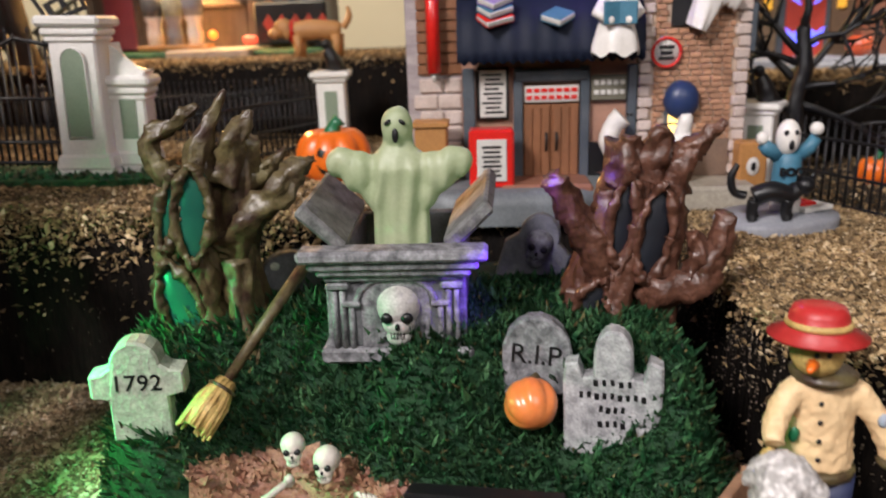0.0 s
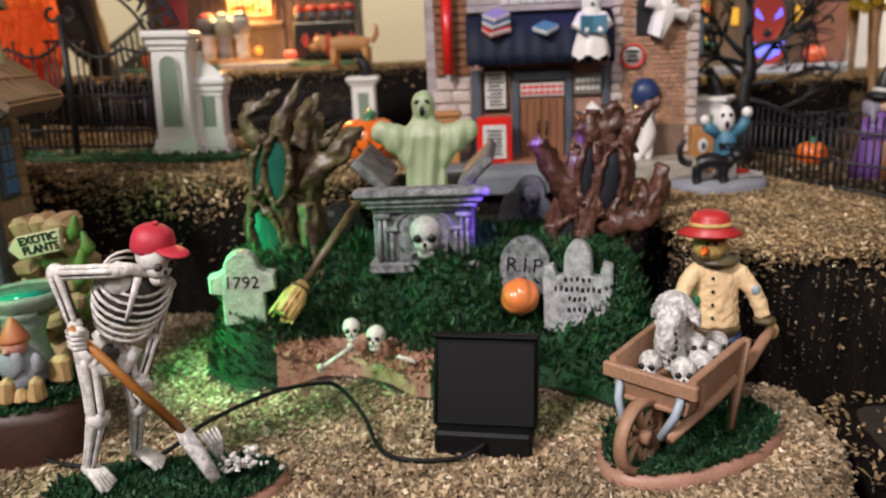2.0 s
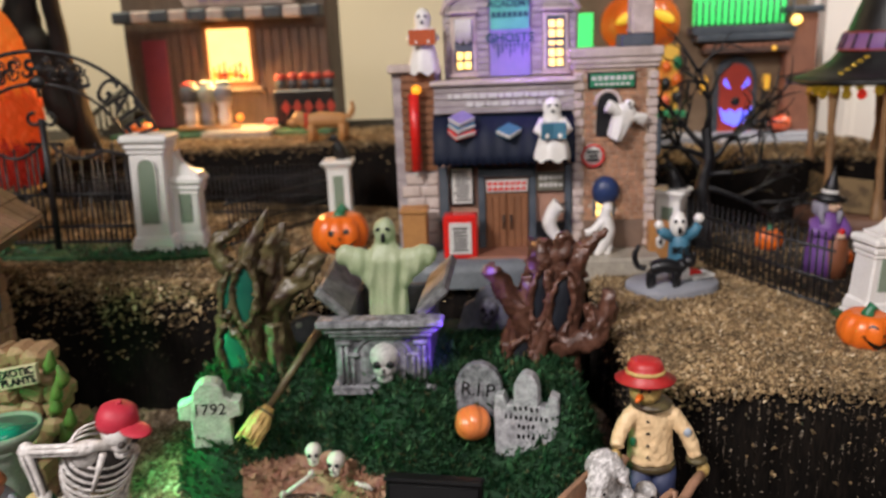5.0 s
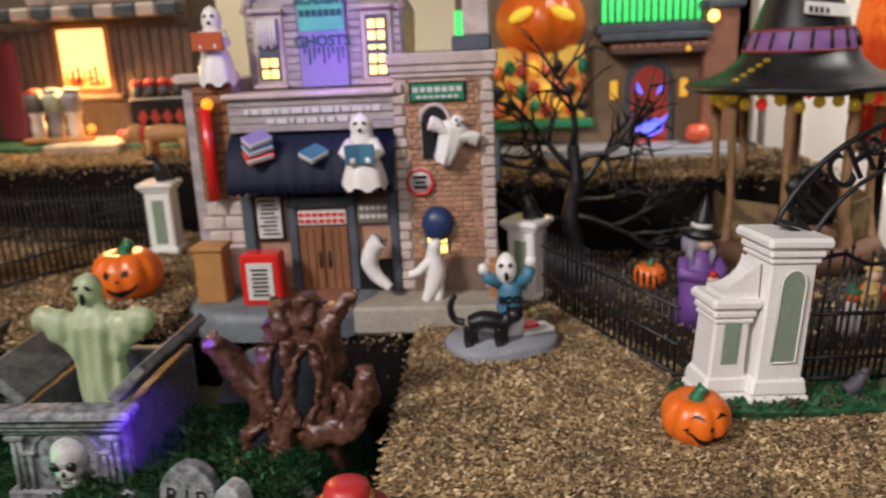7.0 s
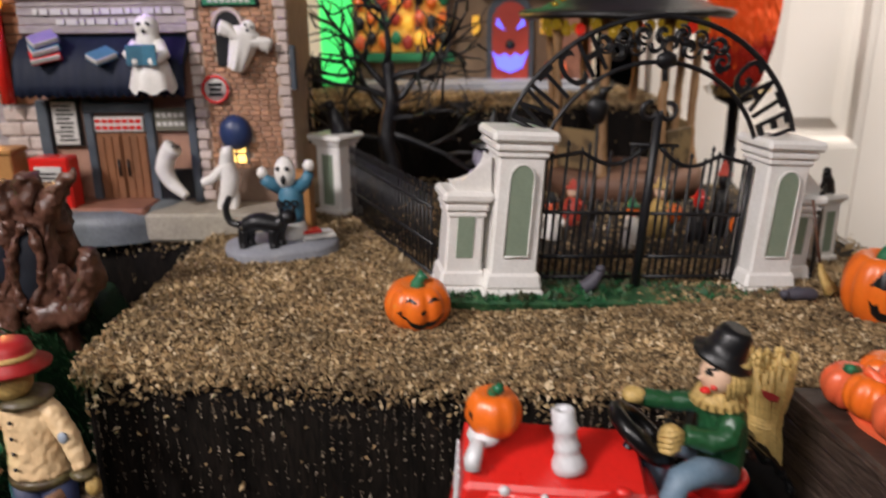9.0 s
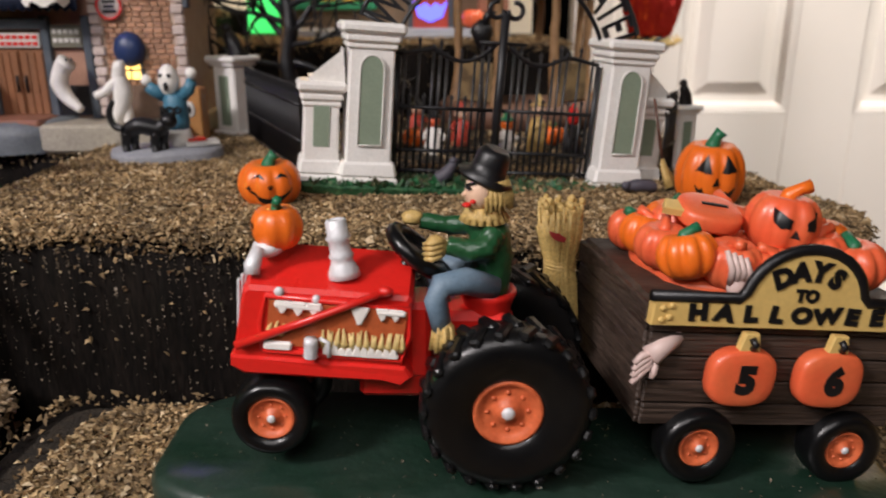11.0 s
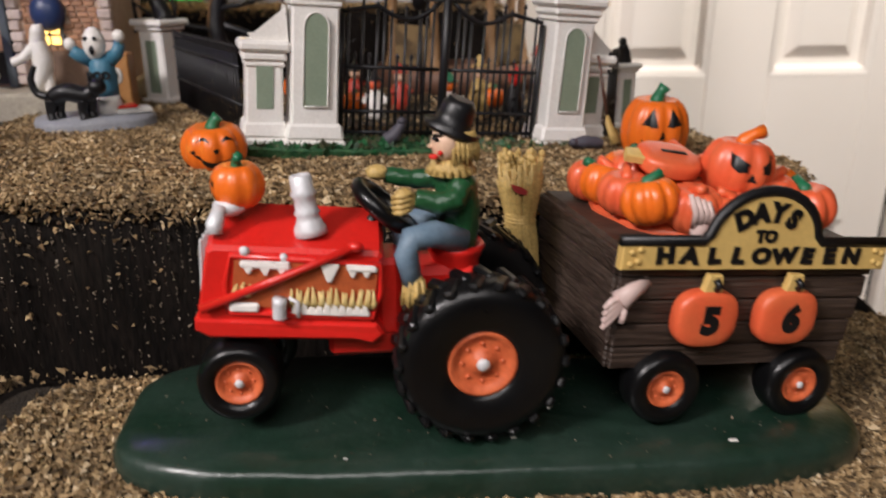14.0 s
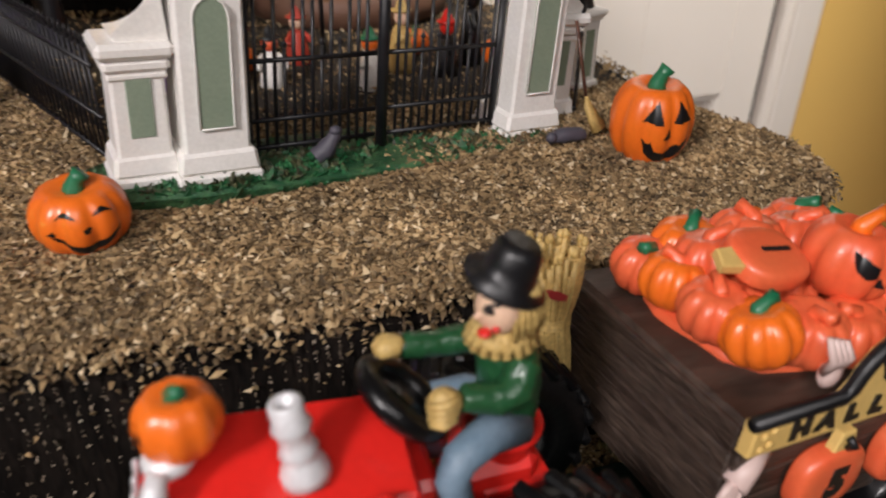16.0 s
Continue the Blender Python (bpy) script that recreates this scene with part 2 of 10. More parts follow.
# ---- building blocks ----
class Shape:
    """Collects rounded primitives into one mesh; .mi is the slot that new faces take."""

    def __init__(self):
        self.v, self.f, self.m, self.s, self.mi, self.sm, self.tf = [], [], [], [], 0, True, Matrix()

    def add(self, verts, faces, smooth=None):
        k = len(self.v)
        self.v += [tuple(self.tf @ Vector(p)) for p in verts]
        self.f += [tuple(k + i for i in f) for f in faces]
        self.m += [self.mi] * len(faces)
        self.s += [self.sm if smooth is None else smooth] * len(faces)
        return self

    def box(self, c, size, b=0.0006, m=None, taper=1.0):
        hx, hy, hz = (q / 2 for q in size)
        b = min(b, hx * 0.6, hy * 0.6, hz * 0.6)
        m = m or Matrix()
        verts, at = [], {}
        for sx in (-1, 1):
            for sy in (-1, 1):
                for sz in (-1, 1):
                    k = taper if sz > 0 else 1.0
                    X, Y, Z = sx * hx * k, sy * hy * k, sz * hz
                    for a, p in enumerate(((X - 0 * sx, Y - b * sy, Z - b * sz), (X - b * sx, Y, Z - b * sz), (X - b * sx, Y - b * sy, Z))):
                        at[(sx, sy, sz, a)] = len(verts)
                        verts.append(tuple(m @ Vector(p) + Vector(c)))
        faces = []
        for s in (-1, 1):
            faces.append([at[(s, a, d, 0)] for a, d in ((-1, -1), (1, -1), (1, 1), (-1, 1))][:: s])
            faces.append([at[(a, s, d, 1)] for a, d in ((-1, -1), (-1, 1), (1, 1), (1, -1))][:: s])
            faces.append([at[(a, d, s, 2)] for a, d in ((-1, -1), (1, -1), (1, 1), (-1, 1))][:: s])
        for s1 in (-1, 1):
            for s2 in (-1, 1):
                e = s1 * s2
                faces.append([at[(s1, s2, -1, 0)], at[(s1, s2, -1, 1)], at[(s1, s2, 1, 1)], at[(s1, s2, 1, 0)]][:: e])
                faces.append([at[(s1, -1, s2, 2)], at[(s1, -1, s2, 0)], at[(s1, 1, s2, 0)], at[(s1, 1, s2, 2)]][:: e])
                faces.append([at[(-1, s1, s2, 1)], at[(-1, s1, s2, 2)], at[(1, s1, s2, 2)], at[(1, s1, s2, 1)]][:: e])
                for s3 in (-1, 1):
                    faces.append([at[(s1, s2, s3, 0)], at[(s1, s2, s3, 1)], at[(s1, s2, s3, 2)]][:: s1 * s2 * s3])
        return self.add(verts, faces, False)

    def tube(self, pts, rs, n=8, flat=1.0):
        """A round bar along points; rs is one radius or one a point."""
        pts = [Vector(p) for p in pts]
        rs = [rs] * len(pts) if isinstance(rs, (int, float)) else rs
        verts, faces, side = [], [], None
        for k, p in enumerate(pts):
            t = (pts[min(k + 1, len(pts) - 1)] - pts[max(k - 1, 0)]).normalized()
            if side is None:
                side = t.orthogonal().normalized()
            side = (side - t * side.dot(t)).normalized()
            up = t.cross(side)
            for j in range(n):
                a = 2 * math.pi * j / n
                verts.append(tuple(p + rs[k] * (math.cos(a) * side + flat * math.sin(a) * up)))
        for k in range(len(pts) - 1):
            for j in range(n):
                faces.append((k * n + j, k * n + (j + 1) % n, (k + 1) * n + (j + 1) % n, (k + 1) * n + j))
        faces.append(tuple(range(n))[::-1])
        faces.append(tuple(range((len(pts) - 1) * n, len(pts) * n)))
        return self.add(verts, faces)

    def lathe(self, prof, c=(0, 0, 0), n=20, m=None, smooth=None, caps=True):
        m = m or Matrix()
        verts, faces = [], []
        for r, z in prof:
            for j in range(n):
                a = 2 * math.pi * j / n
                verts.append(tuple(m @ Vector((r * math.cos(a), r * math.sin(a), z)) + Vector(c)))
        for k in range(len(prof) - 1):
            for j in range(n):
                faces.append((k * n + j, k * n + (j + 1) % n, (k + 1) * n + (j + 1) % n, (k + 1) * n + j))
        if caps:
            faces.append(tuple(range(n))[::-1])
            faces.append(tuple(range((len(prof) - 1) * n, len(prof) * n)))
        return self.add(verts, faces, smooth)

    def ball(self, c, r, n=14, rings=9, m=None, bumpy=0.0, freq=60.0):
        r = (r, r, r) if isinstance(r, (int, float)) else r
        m = m or Matrix()
        verts, faces = [], []
        for k in range(rings + 1):
            th = math.pi * k / rings
            for j in range(n):
                a = 2 * math.pi * j / n
                d = Vector((math.sin(th) * math.cos(a), math.sin(th) * math.sin(a), -math.cos(th)))
                p = Vector((d.x * r[0], d.y * r[1], d.z * r[2]))
                if bumpy:
                    p *= 1 + bumpy * noise.noise((p + Vector(c)) * freq)
                verts.append(tuple(m @ p + Vector(c)))
        for k in range(rings):
            for j in range(n):
                faces.append((k * n + j, k * n + (j + 1) % n, (k + 1) * n + (j + 1) % n, (k + 1) * n + j))
        return self.add(verts, faces)

    def prism(self, outline, y0, y1, b=0.0006, m=None):
        """An outline in x and z, counter-clockwise seen from -y, drawn out from y0 (front) to y1, with its front edge rounded off."""
        m = m or Matrix()
        n = len(outline)
        cx, cz = sum(p[0] for p in outline) / n, sum(p[1] for p in outline) / n
        inn = []
        for k in range(n):
            a, p, d = Vector(outline[k - 1]), Vector(outline[k]), Vector(outline[(k + 1) % n])
            e1, e2 = (p - a), (d - p)
            n1, n2 = Vector((-e1.y, e1.x)), Vector((-e2.y, e2.x))
            nn = (n1.normalized() if n1.length else n1) + (n2.normalized() if n2.length else n2)
            inn.append(p + (nn.normalized() * b if nn.length else nn))
        verts = [(p[0], y0, p[1]) for p in inn] + [(p[0], y0 + b, p[1]) for p in outline] + [(p[0], y1, p[1]) for p in outline]
        verts = [tuple(m @ Vector(p)) for p in verts]
        faces = [tuple(range(n)), tuple(range(2 * n, 3 * n))[::-1]]
        for r in (0, 1):
            for k in range(n):
                j = (k + 1) % n
                faces.append((r * n + k, (r + 1) * n + k, (r + 1) * n + j, r * n + j))
        return self.add(verts, faces, False)

    def grid(self, fn, nu, nv, closed=False):
        verts = [tuple(fn(i / nu, j / nv)) for i in range(nu + (0 if closed else 1)) for j in range(nv + 1)]
        w, rows = nv + 1, nu + (0 if closed else 1)
        faces = [(i * w + j, ((i + 1) % rows) * w + j, ((i + 1) % rows) * w + j + 1, i * w + j + 1) for i in range(nu) for j in range(nv)]
        return self.add(verts, faces)

    def rough(self, amp, freq, start=0):
        for k in range(start, len(self.v)):
            p = Vector(self.v[k])
            self.v[k] = tuple(p + amp * noise.noise_vector(p * freq))
        return self


def melt(sh, voxel=0.0009, rounds=4, amp=0.0, freq=200.0):
    """Fuse overlapping solids into one smooth skin, with an optional fine relief."""
    me = bpy.data.meshes.new("melt")
    me.from_pydata(sh.v, [], sh.f)
    tmp = new("melt", me)
    fuse = tmp.modifiers.new("fuse", "REMESH")
    fuse.mode, fuse.voxel_size = "VOXEL", voxel
    soft = tmp.modifiers.new("soft", "SMOOTH")
    soft.iterations, soft.factor = rounds, 0.5
    skin = bpy.data.meshes.new_from_object(tmp.evaluated_get(bpy.context.evaluated_depsgraph_get()))
    out = Shape()
    out.add([tuple(v.co) for v in skin.vertices], [tuple(p.vertices) for p in skin.polygons])
    bpy.data.objects.remove(tmp)
    bpy.data.meshes.remove(me)
    bpy.data.meshes.remove(skin)
    if amp:
        out.rough(amp, freq)
    return out


def mesh_of(name, sh, mats):
    me = bpy.data.meshes.new(name)
    me.from_pydata(sh.v, [], sh.f)
    for m in mats if isinstance(mats, (list, tuple)) else [mats]:
        me.materials.append(m)
    me.polygons.foreach_set("material_index", sh.m)
    me.polygons.foreach_set("use_smooth", sh.s)
    me.update()
    return me


def part(name, sh, mats, parent=None, label="", m=None):
    ob = new(name, mesh_of(name, sh, mats))
    if parent:
        ob.parent = parent
    if m is not None:
        ob.matrix_basis = m
    return tagged(ob, label)


def thing(name, m, label, category, group="", kind=""):
    ob = new(name)
    ob.empty_display_size = 0.01
    ob.matrix_basis = m
    return tagged(ob, label, category, group, kind)


def letters(name, body, size, material, parent, m, depth=0.0004, spacing=1.0, bold=0.0):
    cu = bpy.data.curves.new(name, "FONT")
    cu.body, cu.size, cu.extrude, cu.align_x, cu.align_y, cu.space_character, cu.offset = body, size, depth, "CENTER", "CENTER", spacing, bold
    cu.resolution_u = 3
    tmp = new(name, cu)
    me = bpy.data.meshes.new_from_object(tmp.evaluated_get(bpy.context.evaluated_depsgraph_get()))
    bpy.data.objects.remove(tmp)
    bpy.data.curves.remove(cu)
    me.materials.clear()
    me.materials.append(material)
    ob = new(name, me)
    ob.parent = parent
    ob.matrix_basis = m @ pose(0, 0, 0, 90, 0, 0)
    return ob


def inside(poly, x, y):
    hit = np.zeros(len(x), bool)
    for (x0, y0), (x1, y1) in zip(poly, poly[1:] + poly[:1]):
        if y0 != y1:
            hit ^= ((y0 > y) != (y1 > y)) & (x < (x1 - x0) * (y - y0) / (y1 - y0) + x0)
    return hit


def flakes(name, spots, size, material, label, category, seed, lift=0.0006):
    """Loose flakes at the places given: each a small bent splinter with thickness."""
    rng = np.random.default_rng(seed)
    n = len(spots)
    ang, tilt = rng.uniform(0, 2 * np.pi, n), rng.normal(0, 0.55, n)
    ln, wd, th = size * 0.9 * rng.lognormal(0, 0.42, n), size * 0.62 * rng.lognormal(0, 0.35, n), size * 0.30
    tilt = tilt * 1.2
    d = np.stack([np.cos(ang) * np.cos(tilt), np.sin(ang) * np.cos(tilt), np.sin(tilt)], 1)
    s = np.stack([-np.sin(ang), np.cos(ang), rng.normal(0, 0.5, n)], 1)
    s /= np.linalg.norm(s, axis=1, keepdims=True)
    up = np.cross(d, s)
    c = spots + up * lift
    a0, a1 = c - d * ln[:, None] / 2, c + d * ln[:, None] / 2
    b0, b1 = c - s * wd[:, None] / 2 + up * th, c + s * wd[:, None] / 2 + up * th
    v = np.stack([a0, a1, b0, b1], 1).reshape(-1, 3)
    q = np.array([[0, 2, 3], [1, 3, 2], [0, 1, 2], [0, 3, 1]])
    f = (np.arange(n)[:, None, None] * 4 + q).reshape(-1, 3)
    me = bpy.data.meshes.new(name)
    me.from_pydata(v.tolist(), [], f.tolist())
    me.materials.append(material)
    return tagged(new(name, me), label, category, kind="stuff")


def blades(name, spots, height, material, parent, seed, spread=0.5, width=0.45, lean=(0, 0)):
    """Short upright flock strokes: three-sided spikes at the places given."""
    rng = np.random.default_rng(seed)
    spots = np.asarray(spots)
    n = len(spots)
    d = np.column_stack([rng.normal(lean[0], spread, n), rng.normal(lean[1], spread, n), np.ones(n)])
    d /= np.linalg.norm(d, axis=1, keepdims=True)
    h = height * rng.lognormal(0, 0.35, n)[:, None]
    a = rng.uniform(0, 6.28, n)
    ring = [np.column_stack([np.cos(a + k * 2.094), np.sin(a + k * 2.094), np.zeros(n)]) * h * width * 0.5 for k in range(3)]
    mid = [spots + d * h * 0.45 + r * 0.9 for r in ring]
    v = np.stack([spots - d * h * 0.2, *mid, spots + d * h], 1).reshape(-1, 3)
    q = np.array([[0, 2, 1], [0, 3, 2], [0, 1, 3], [4, 1, 2], [4, 2, 3], [4, 3, 1]])
    f = (np.arange(n)[:, None, None] * 5 + q).reshape(-1, 3)
    me = bpy.data.meshes.new(name)
    me.from_pydata(v.tolist(), [], f.tolist())
    me.materials.append(material)
    ob = new(name, me)
    ob.parent = parent
    return tagged(ob, kind="stuff")

# ---- the room ----
def slab(name, c, size, material, label, category="", b=0.002):
    return tagged(part(name, Shape().box(c, size, b), material), label, category, kind="structure")


slab("floor", (0.2, 0.2, -1.06), (4.4, 4.4, 0.02), mat("brown_floor", (0.2, 0.12, 0.07), 0.5, scale=5), "plain brown room floor under the table")
slab("ceiling", (0.2, 0.2, 1.46), (4.4, 4.4, 0.04), DIM, "plain unseen ceiling, darkened to cut bounced light")
slab("wall_west", (-2.02, 0.2, 0.2), (0.04, 4.4, 2.5), DIM, "plain unseen side wall, darkened to cut bounced light")
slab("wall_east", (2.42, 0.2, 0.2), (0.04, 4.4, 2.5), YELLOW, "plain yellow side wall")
slab("wall_south", (0.2, -2.02, 0.2), (4.4, 0.04, 2.5), DIM, "unseen wall behind the walker, darkened to cut bounced light")
# the north wall stands round the door's opening
DOOR_Y, DX0, DX1 = 1.25, 0.745, 1.385
slab("wall_north", (-0.70, DOOR_Y + 0.08, 0.2), (2.6, 0.12, 2.5), WALLC, "cream painted wall behind the display")
slab("wall_north_right", (1.95, DOOR_Y + 0.08, 0.2), (0.90, 0.12, 2.5), YELLOW, "yellow painted wall beside the door")
slab("wall_north_top", (1.05, DOOR_Y + 0.08, 1.24), (0.88, 0.12, 0.42), YELLOW, "yellow painted wall over the door")
for nm, x in (("trim_left", DX0 - 0.045), ("trim_right", DX1 + 0.05)):
    sh = Shape().box((x, DOOR_Y + 0.008, -0.02), (0.082, 0.03, 2.08), 0.004)
    sh.box((x, DOOR_Y - 0.010, -0.02), (0.05, 0.012, 2.07), 0.004)
    tagged(part(nm, sh, DOORW), "white painted door casing", "trim", kind="structure")
tagged(part("trim_top", Shape().box(((DX0 + DX1) / 2, DOOR_Y + 0.008, 1.0), (0.60, 0.03, 0.07), 0.004), DOORW), "white painted door casing", "trim", kind="structure")


def door():
    """A six-panel door leaf: rails and stiles with sunk, bevelled panels."""
    root = thing("door_1", pose(DX0, DOOR_Y + 0.012, -1.05), "white painted six-panel interior door, closed", "door", kind="structure")
    w, h = DX1 - DX0, 2.02
    cols, rows = [(0.095, 0.275), (0.385, 0.565)], [(0.12, 0.72), (0.985, 1.60), (1.70, 1.92)]
    leaf = Shape()
    leaf.box((w / 2, 0.03, h / 2), (w, 0.02, h), 0.002)
    xs = [0, cols[0][0], cols[0][1], cols[1][0], cols[1][1], w]
    for a, c in ((xs[0], xs[1]), (xs[2], xs[3]), (xs[4], xs[5])):
        leaf.box(((a + c) / 2, 0.010, h / 2), (c - a, 0.02, h), 0.002)
    zs = [0, *rows[0], *rows[1], *rows[2], h]
    for a, c in ((zs[0], zs[1]), (zs[2], zs[3]), (zs[4], zs[5]), (zs[6], zs[7])):
        for l, r in cols:
            leaf.box(((l + r) / 2, 0.0105, (a + c) / 2), (r - l, 0.02, c - a), 0.002)
    part("door_leaf", leaf, DOORW, root)
    for l, r in cols:
        for a, c in rows:
            p = Shape()
            cx, cz, hw, hh = (l + r) / 2, (a + c) / 2, (r - l) / 2, (c - a) / 2
            ring = lambda k, y: [(cx + sx * (hw - k), y, cz + sz * (hh - k)) for sx, sz in ((-1, -1), (1, -1), (1, 1), (-1, 1))]  # noqa: E731
            rings = [ring(0, 0.0), ring(0.010, 0.003), ring(0.016, 0.016), ring(0.028, 0.017), ring(0.048, 0.006)]
            v = [q for rg in rings for q in rg]
            f = [(k * 4 + j, k * 4 + (j + 1) % 4, k * 4 + 4 + (j + 1) % 4, k * 4 + 4 + j) for k in range(4) for j in range(4)] + [(16, 17, 18, 19)]
            p.add(v, f, False)
            part("panel", p, DOORW, root)


door()
tab = thing("display_table", pose(0.16, 0.48, -0.30), "plain dark table that carries the display tiers", "table")
part("tabletop", Shape().box((0, 0, -0.015), (1.30, 1.10, 0.03), 0.004), BLACK, tab)
for sx in (-0.58, 0.58):
    for sy in (-0.48, 0.48):
        part("leg", Shape().box((sx, sy, -0.39), (0.05, 0.05, 0.72), 0.003), BLACK, tab)


# ---- tiers of cut foam under wood chips ----
def smooth_loop(poly, step=0.004, r=0.012):
    """A closed outline with rounded corners, in even steps."""
    pts, n = [], len(poly)
    for k in range(n):
        a, p, d = Vector(poly[k - 1]), Vector(poly[k]), Vector(poly[(k + 1) % n])
        ra = min(r, (a - p).length * 0.45, (d - p).length * 0.45)
        s, e = p + (a - p).normalized() * ra, p + (d - p).normalized() * ra
        for j in range(5):
            t = j / 4
            pts.append((1 - t) ** 2 * s + 2 * t * (1 - t) * p + t * t * e)
    out = []
    for k in range(len(pts)):
        a, c = pts[k], pts[(k + 1) % len(pts)]
        m = max(1, int((c - a).length / step))
        out += [a + (c - a) * j / m for j in range(m)]
    return out


def tier(name, poly, top, bottom, label, slope=(0, 0, 0, 0), radius=0.02, rib=0.0022, dens=0.5, chips=CHIPS, seed=1, chip=0.0034, over=0.012, clip=None, bare=None, rough_bare=0.965, crumbs=0):
    """A foam block with a ribbed, burnt side, a rounded rim and a layer of chips. slope: dz/dx, dz/dy about a point.
    bare: outline with few chips, for bare foam and for painted shade.
    """
    lift = lambda x, y: slope[0] * (x - slope[2]) + slope[1] * (y - slope[3])  # noqa: E731
    loop = smooth_loop(poly, r=radius)
    n = len(loop)
    nor = []
    for k in range(n):
        t = (loop[(k + 1) % n] - loop[k - 1]).normalized()
        nor.append(Vector((t.y, -t.x)))
    sh = Shape()
    levels = [(0.012, 0.0), (0.005, -0.0012), (0.0015, -0.004), (0.0, -0.009)] + [(0.0, -0.009 - (top - bottom - 0.009) * j / 9) for j in range(1, 10)]
    v, arc = [], 0.0
    for lv, (ins, dz) in enumerate(levels):
        for k in range(n):
            p = loop[k]
            q = Vector((p.x * 330, p.y * 330, dz * 22))
            w = Vector((p.x * 45, p.y * 45, dz * 40))
            d = rib * (noise.noise(q) + 1.3 * noise.noise(w)) * (0.4 if lv < 3 else 1)
            x, y = p.x + nor[k].x * (d - ins), p.y + nor[k].y * (d - ins)
            v.append((x, y, top + dz + lift(x, y) + (0.001 * noise.noise(w * 3) if lv < 4 else 0)))
    f = [(r * n + k, (r + 1) * n + k, (r + 1) * n + (k + 1) % n, r * n + (k + 1) % n) for r in range(len(levels) - 1) for k in range(n)]
    sh.add(v, f)
    sh.mi = 1
    sh.add([v[k] for k in range(n)], [tuple(range(n))], False)
    ob = tagged(part(name, sh, [FOAM, MULCH]), label, "display tier", kind="structure")
    rng = np.random.default_rng(seed)
    xy = np.array([(p.x, p.y) for p in loop])
    lo, hi = xy.min(0), xy.max(0)
    if clip:
        lo, hi = np.maximum(lo, clip[:2]), np.minimum(hi, clip[2:])
    cnt = int((hi - lo).prod() * 1e6 * dens)
    p = rng.uniform(lo, hi, (cnt, 2))
    p = p[inside([(q.x, q.y) for q in loop], p[:, 0], p[:, 1])]
    z = top + slope[0] * (p[:, 0] - slope[2]) + slope[1] * (p[:, 1] - slope[3]) + 0.0002 + np.abs(rng.normal(0, 0.0009, len(p)))
    if bare:
        thin = inside(bare, p[:, 0], p[:, 1]) & (rng.random(len(p)) < rough_bare)
        p, z = p[~thin], z[~thin]
    spots = [np.column_stack([p, z])]
    # chips that cling to the rim and thin out down the side
    per = sum((loop[k] - loop[k - 1]).length for k in range(n))
    m = int(per * 1e3 * 3.4 * (dens / 0.5) * max(1.0, over / 0.012))
    ks = rng.integers(0, n, m)
    dn = np.where(rng.random(m) < 0.9, rng.exponential(over * 0.33, m), rng.exponential(over * 2.2, m))
    q = np.array([(loop[k].x, loop[k].y) for k in ks]) + rng.normal(0, 0.0016, (m, 2)) + np.array([nor[k][:] for k in ks]) * rng.normal(0.0004, 0.0009, m)[:, None]
    zz = top - dn + slope[0] * (q[:, 0] - slope[2]) + slope[1] * (q[:, 1] - slope[3])
    keep = (zz > bottom) & (dn < 0.06)
    if bare:
        keep &= ~(inside(bare, q[:, 0], q[:, 1]) & (rng.random(m) < 0.9))
    if clip:
        keep &= (q[:, 0] > clip[0]) & (q[:, 0] < clip[2]) & (q[:, 1] > clip[1]) & (q[:, 1] < clip[3])
    spots.append(np.column_stack([q, zz])[keep])
    flakes("wood_chips", np.concatenate(spots), chip, chips, "loose tan wood chips glued over a foam tier", "wood chips", seed + 50)
    if crumbs:
        bits = []
        for k in rng.integers(0, n, crumbs):
            dz = -0.008 - min(float(rng.exponential(0.035)), 0.13)
            pk = loop[k]
            d = rib * (noise.noise(Vector((pk.x * 330, pk.y * 330, dz * 22))) + 1.3 * noise.noise(Vector((pk.x * 45, pk.y * 45, dz * 40)))) + 0.0001
            x, y = pk.x + nor[k].x * d, pk.y + nor[k].y * d
            bits.append((x, y, top + dz + lift(x, y)))
        flakes("wood_crumbs", np.array(bits), 0.0013, CRUMB, "tiny brown crumbs clinging to the dark foam side", "wood chips", seed + 90)
    return ob


# chips thinned behind the fence: that ground's shade is put in as dark mulch
tier("ground_gate", [(0.222, 0.335), (0.30, 0.336), (0.42, 0.334), (0.53, 0.339), (0.60, 0.355), (0.680, 0.372), (0.696, 0.42), (0.672, 0.47), (0.66, 0.74), (0.222, 0.74)],
     0.002, -0.30, "dark foam tier with tan wood chips under the iron gate", slope=(-0.030, 0, 0.42, 0.4), dens=0.95, seed=3, crumbs=14000, bare=[(0.300, 0.618), (0.392, 0.466), (0.44, 0.500), (0.60, 0.525), (0.67, 0.52), (0.67, 0.75), (0.21, 0.75), (0.21, 0.66)])
# left corner is bare; the back strip is thinned to paint in its shade
tier("ground_tractor", [(0.278, 0.10), (0.74, 0.10), (0.785, 0.20), (0.785, 0.33), (0.745, 0.378), (0.704, 0.39), (0.694, 0.345), (0.60, 0.333), (0.278, 0.328)],
     -0.0775, -0.30, "low dark foam tier with wood chips under the tractor", slope=(-0.04, 0, 0.45, 0.25), dens=0.8, seed=5, rough_bare=0.98, crumbs=4000, radius=0.035, bare=[(0.26, 0.316), (0.286, 0.312), (0.300, 0.340), (0.400, 0.340), (0.400, 0.322), (0.318, 0.316), (0.306, 0.30), (0.300, 0.26), (0.300, 0.09), (0.26, 0.09)])
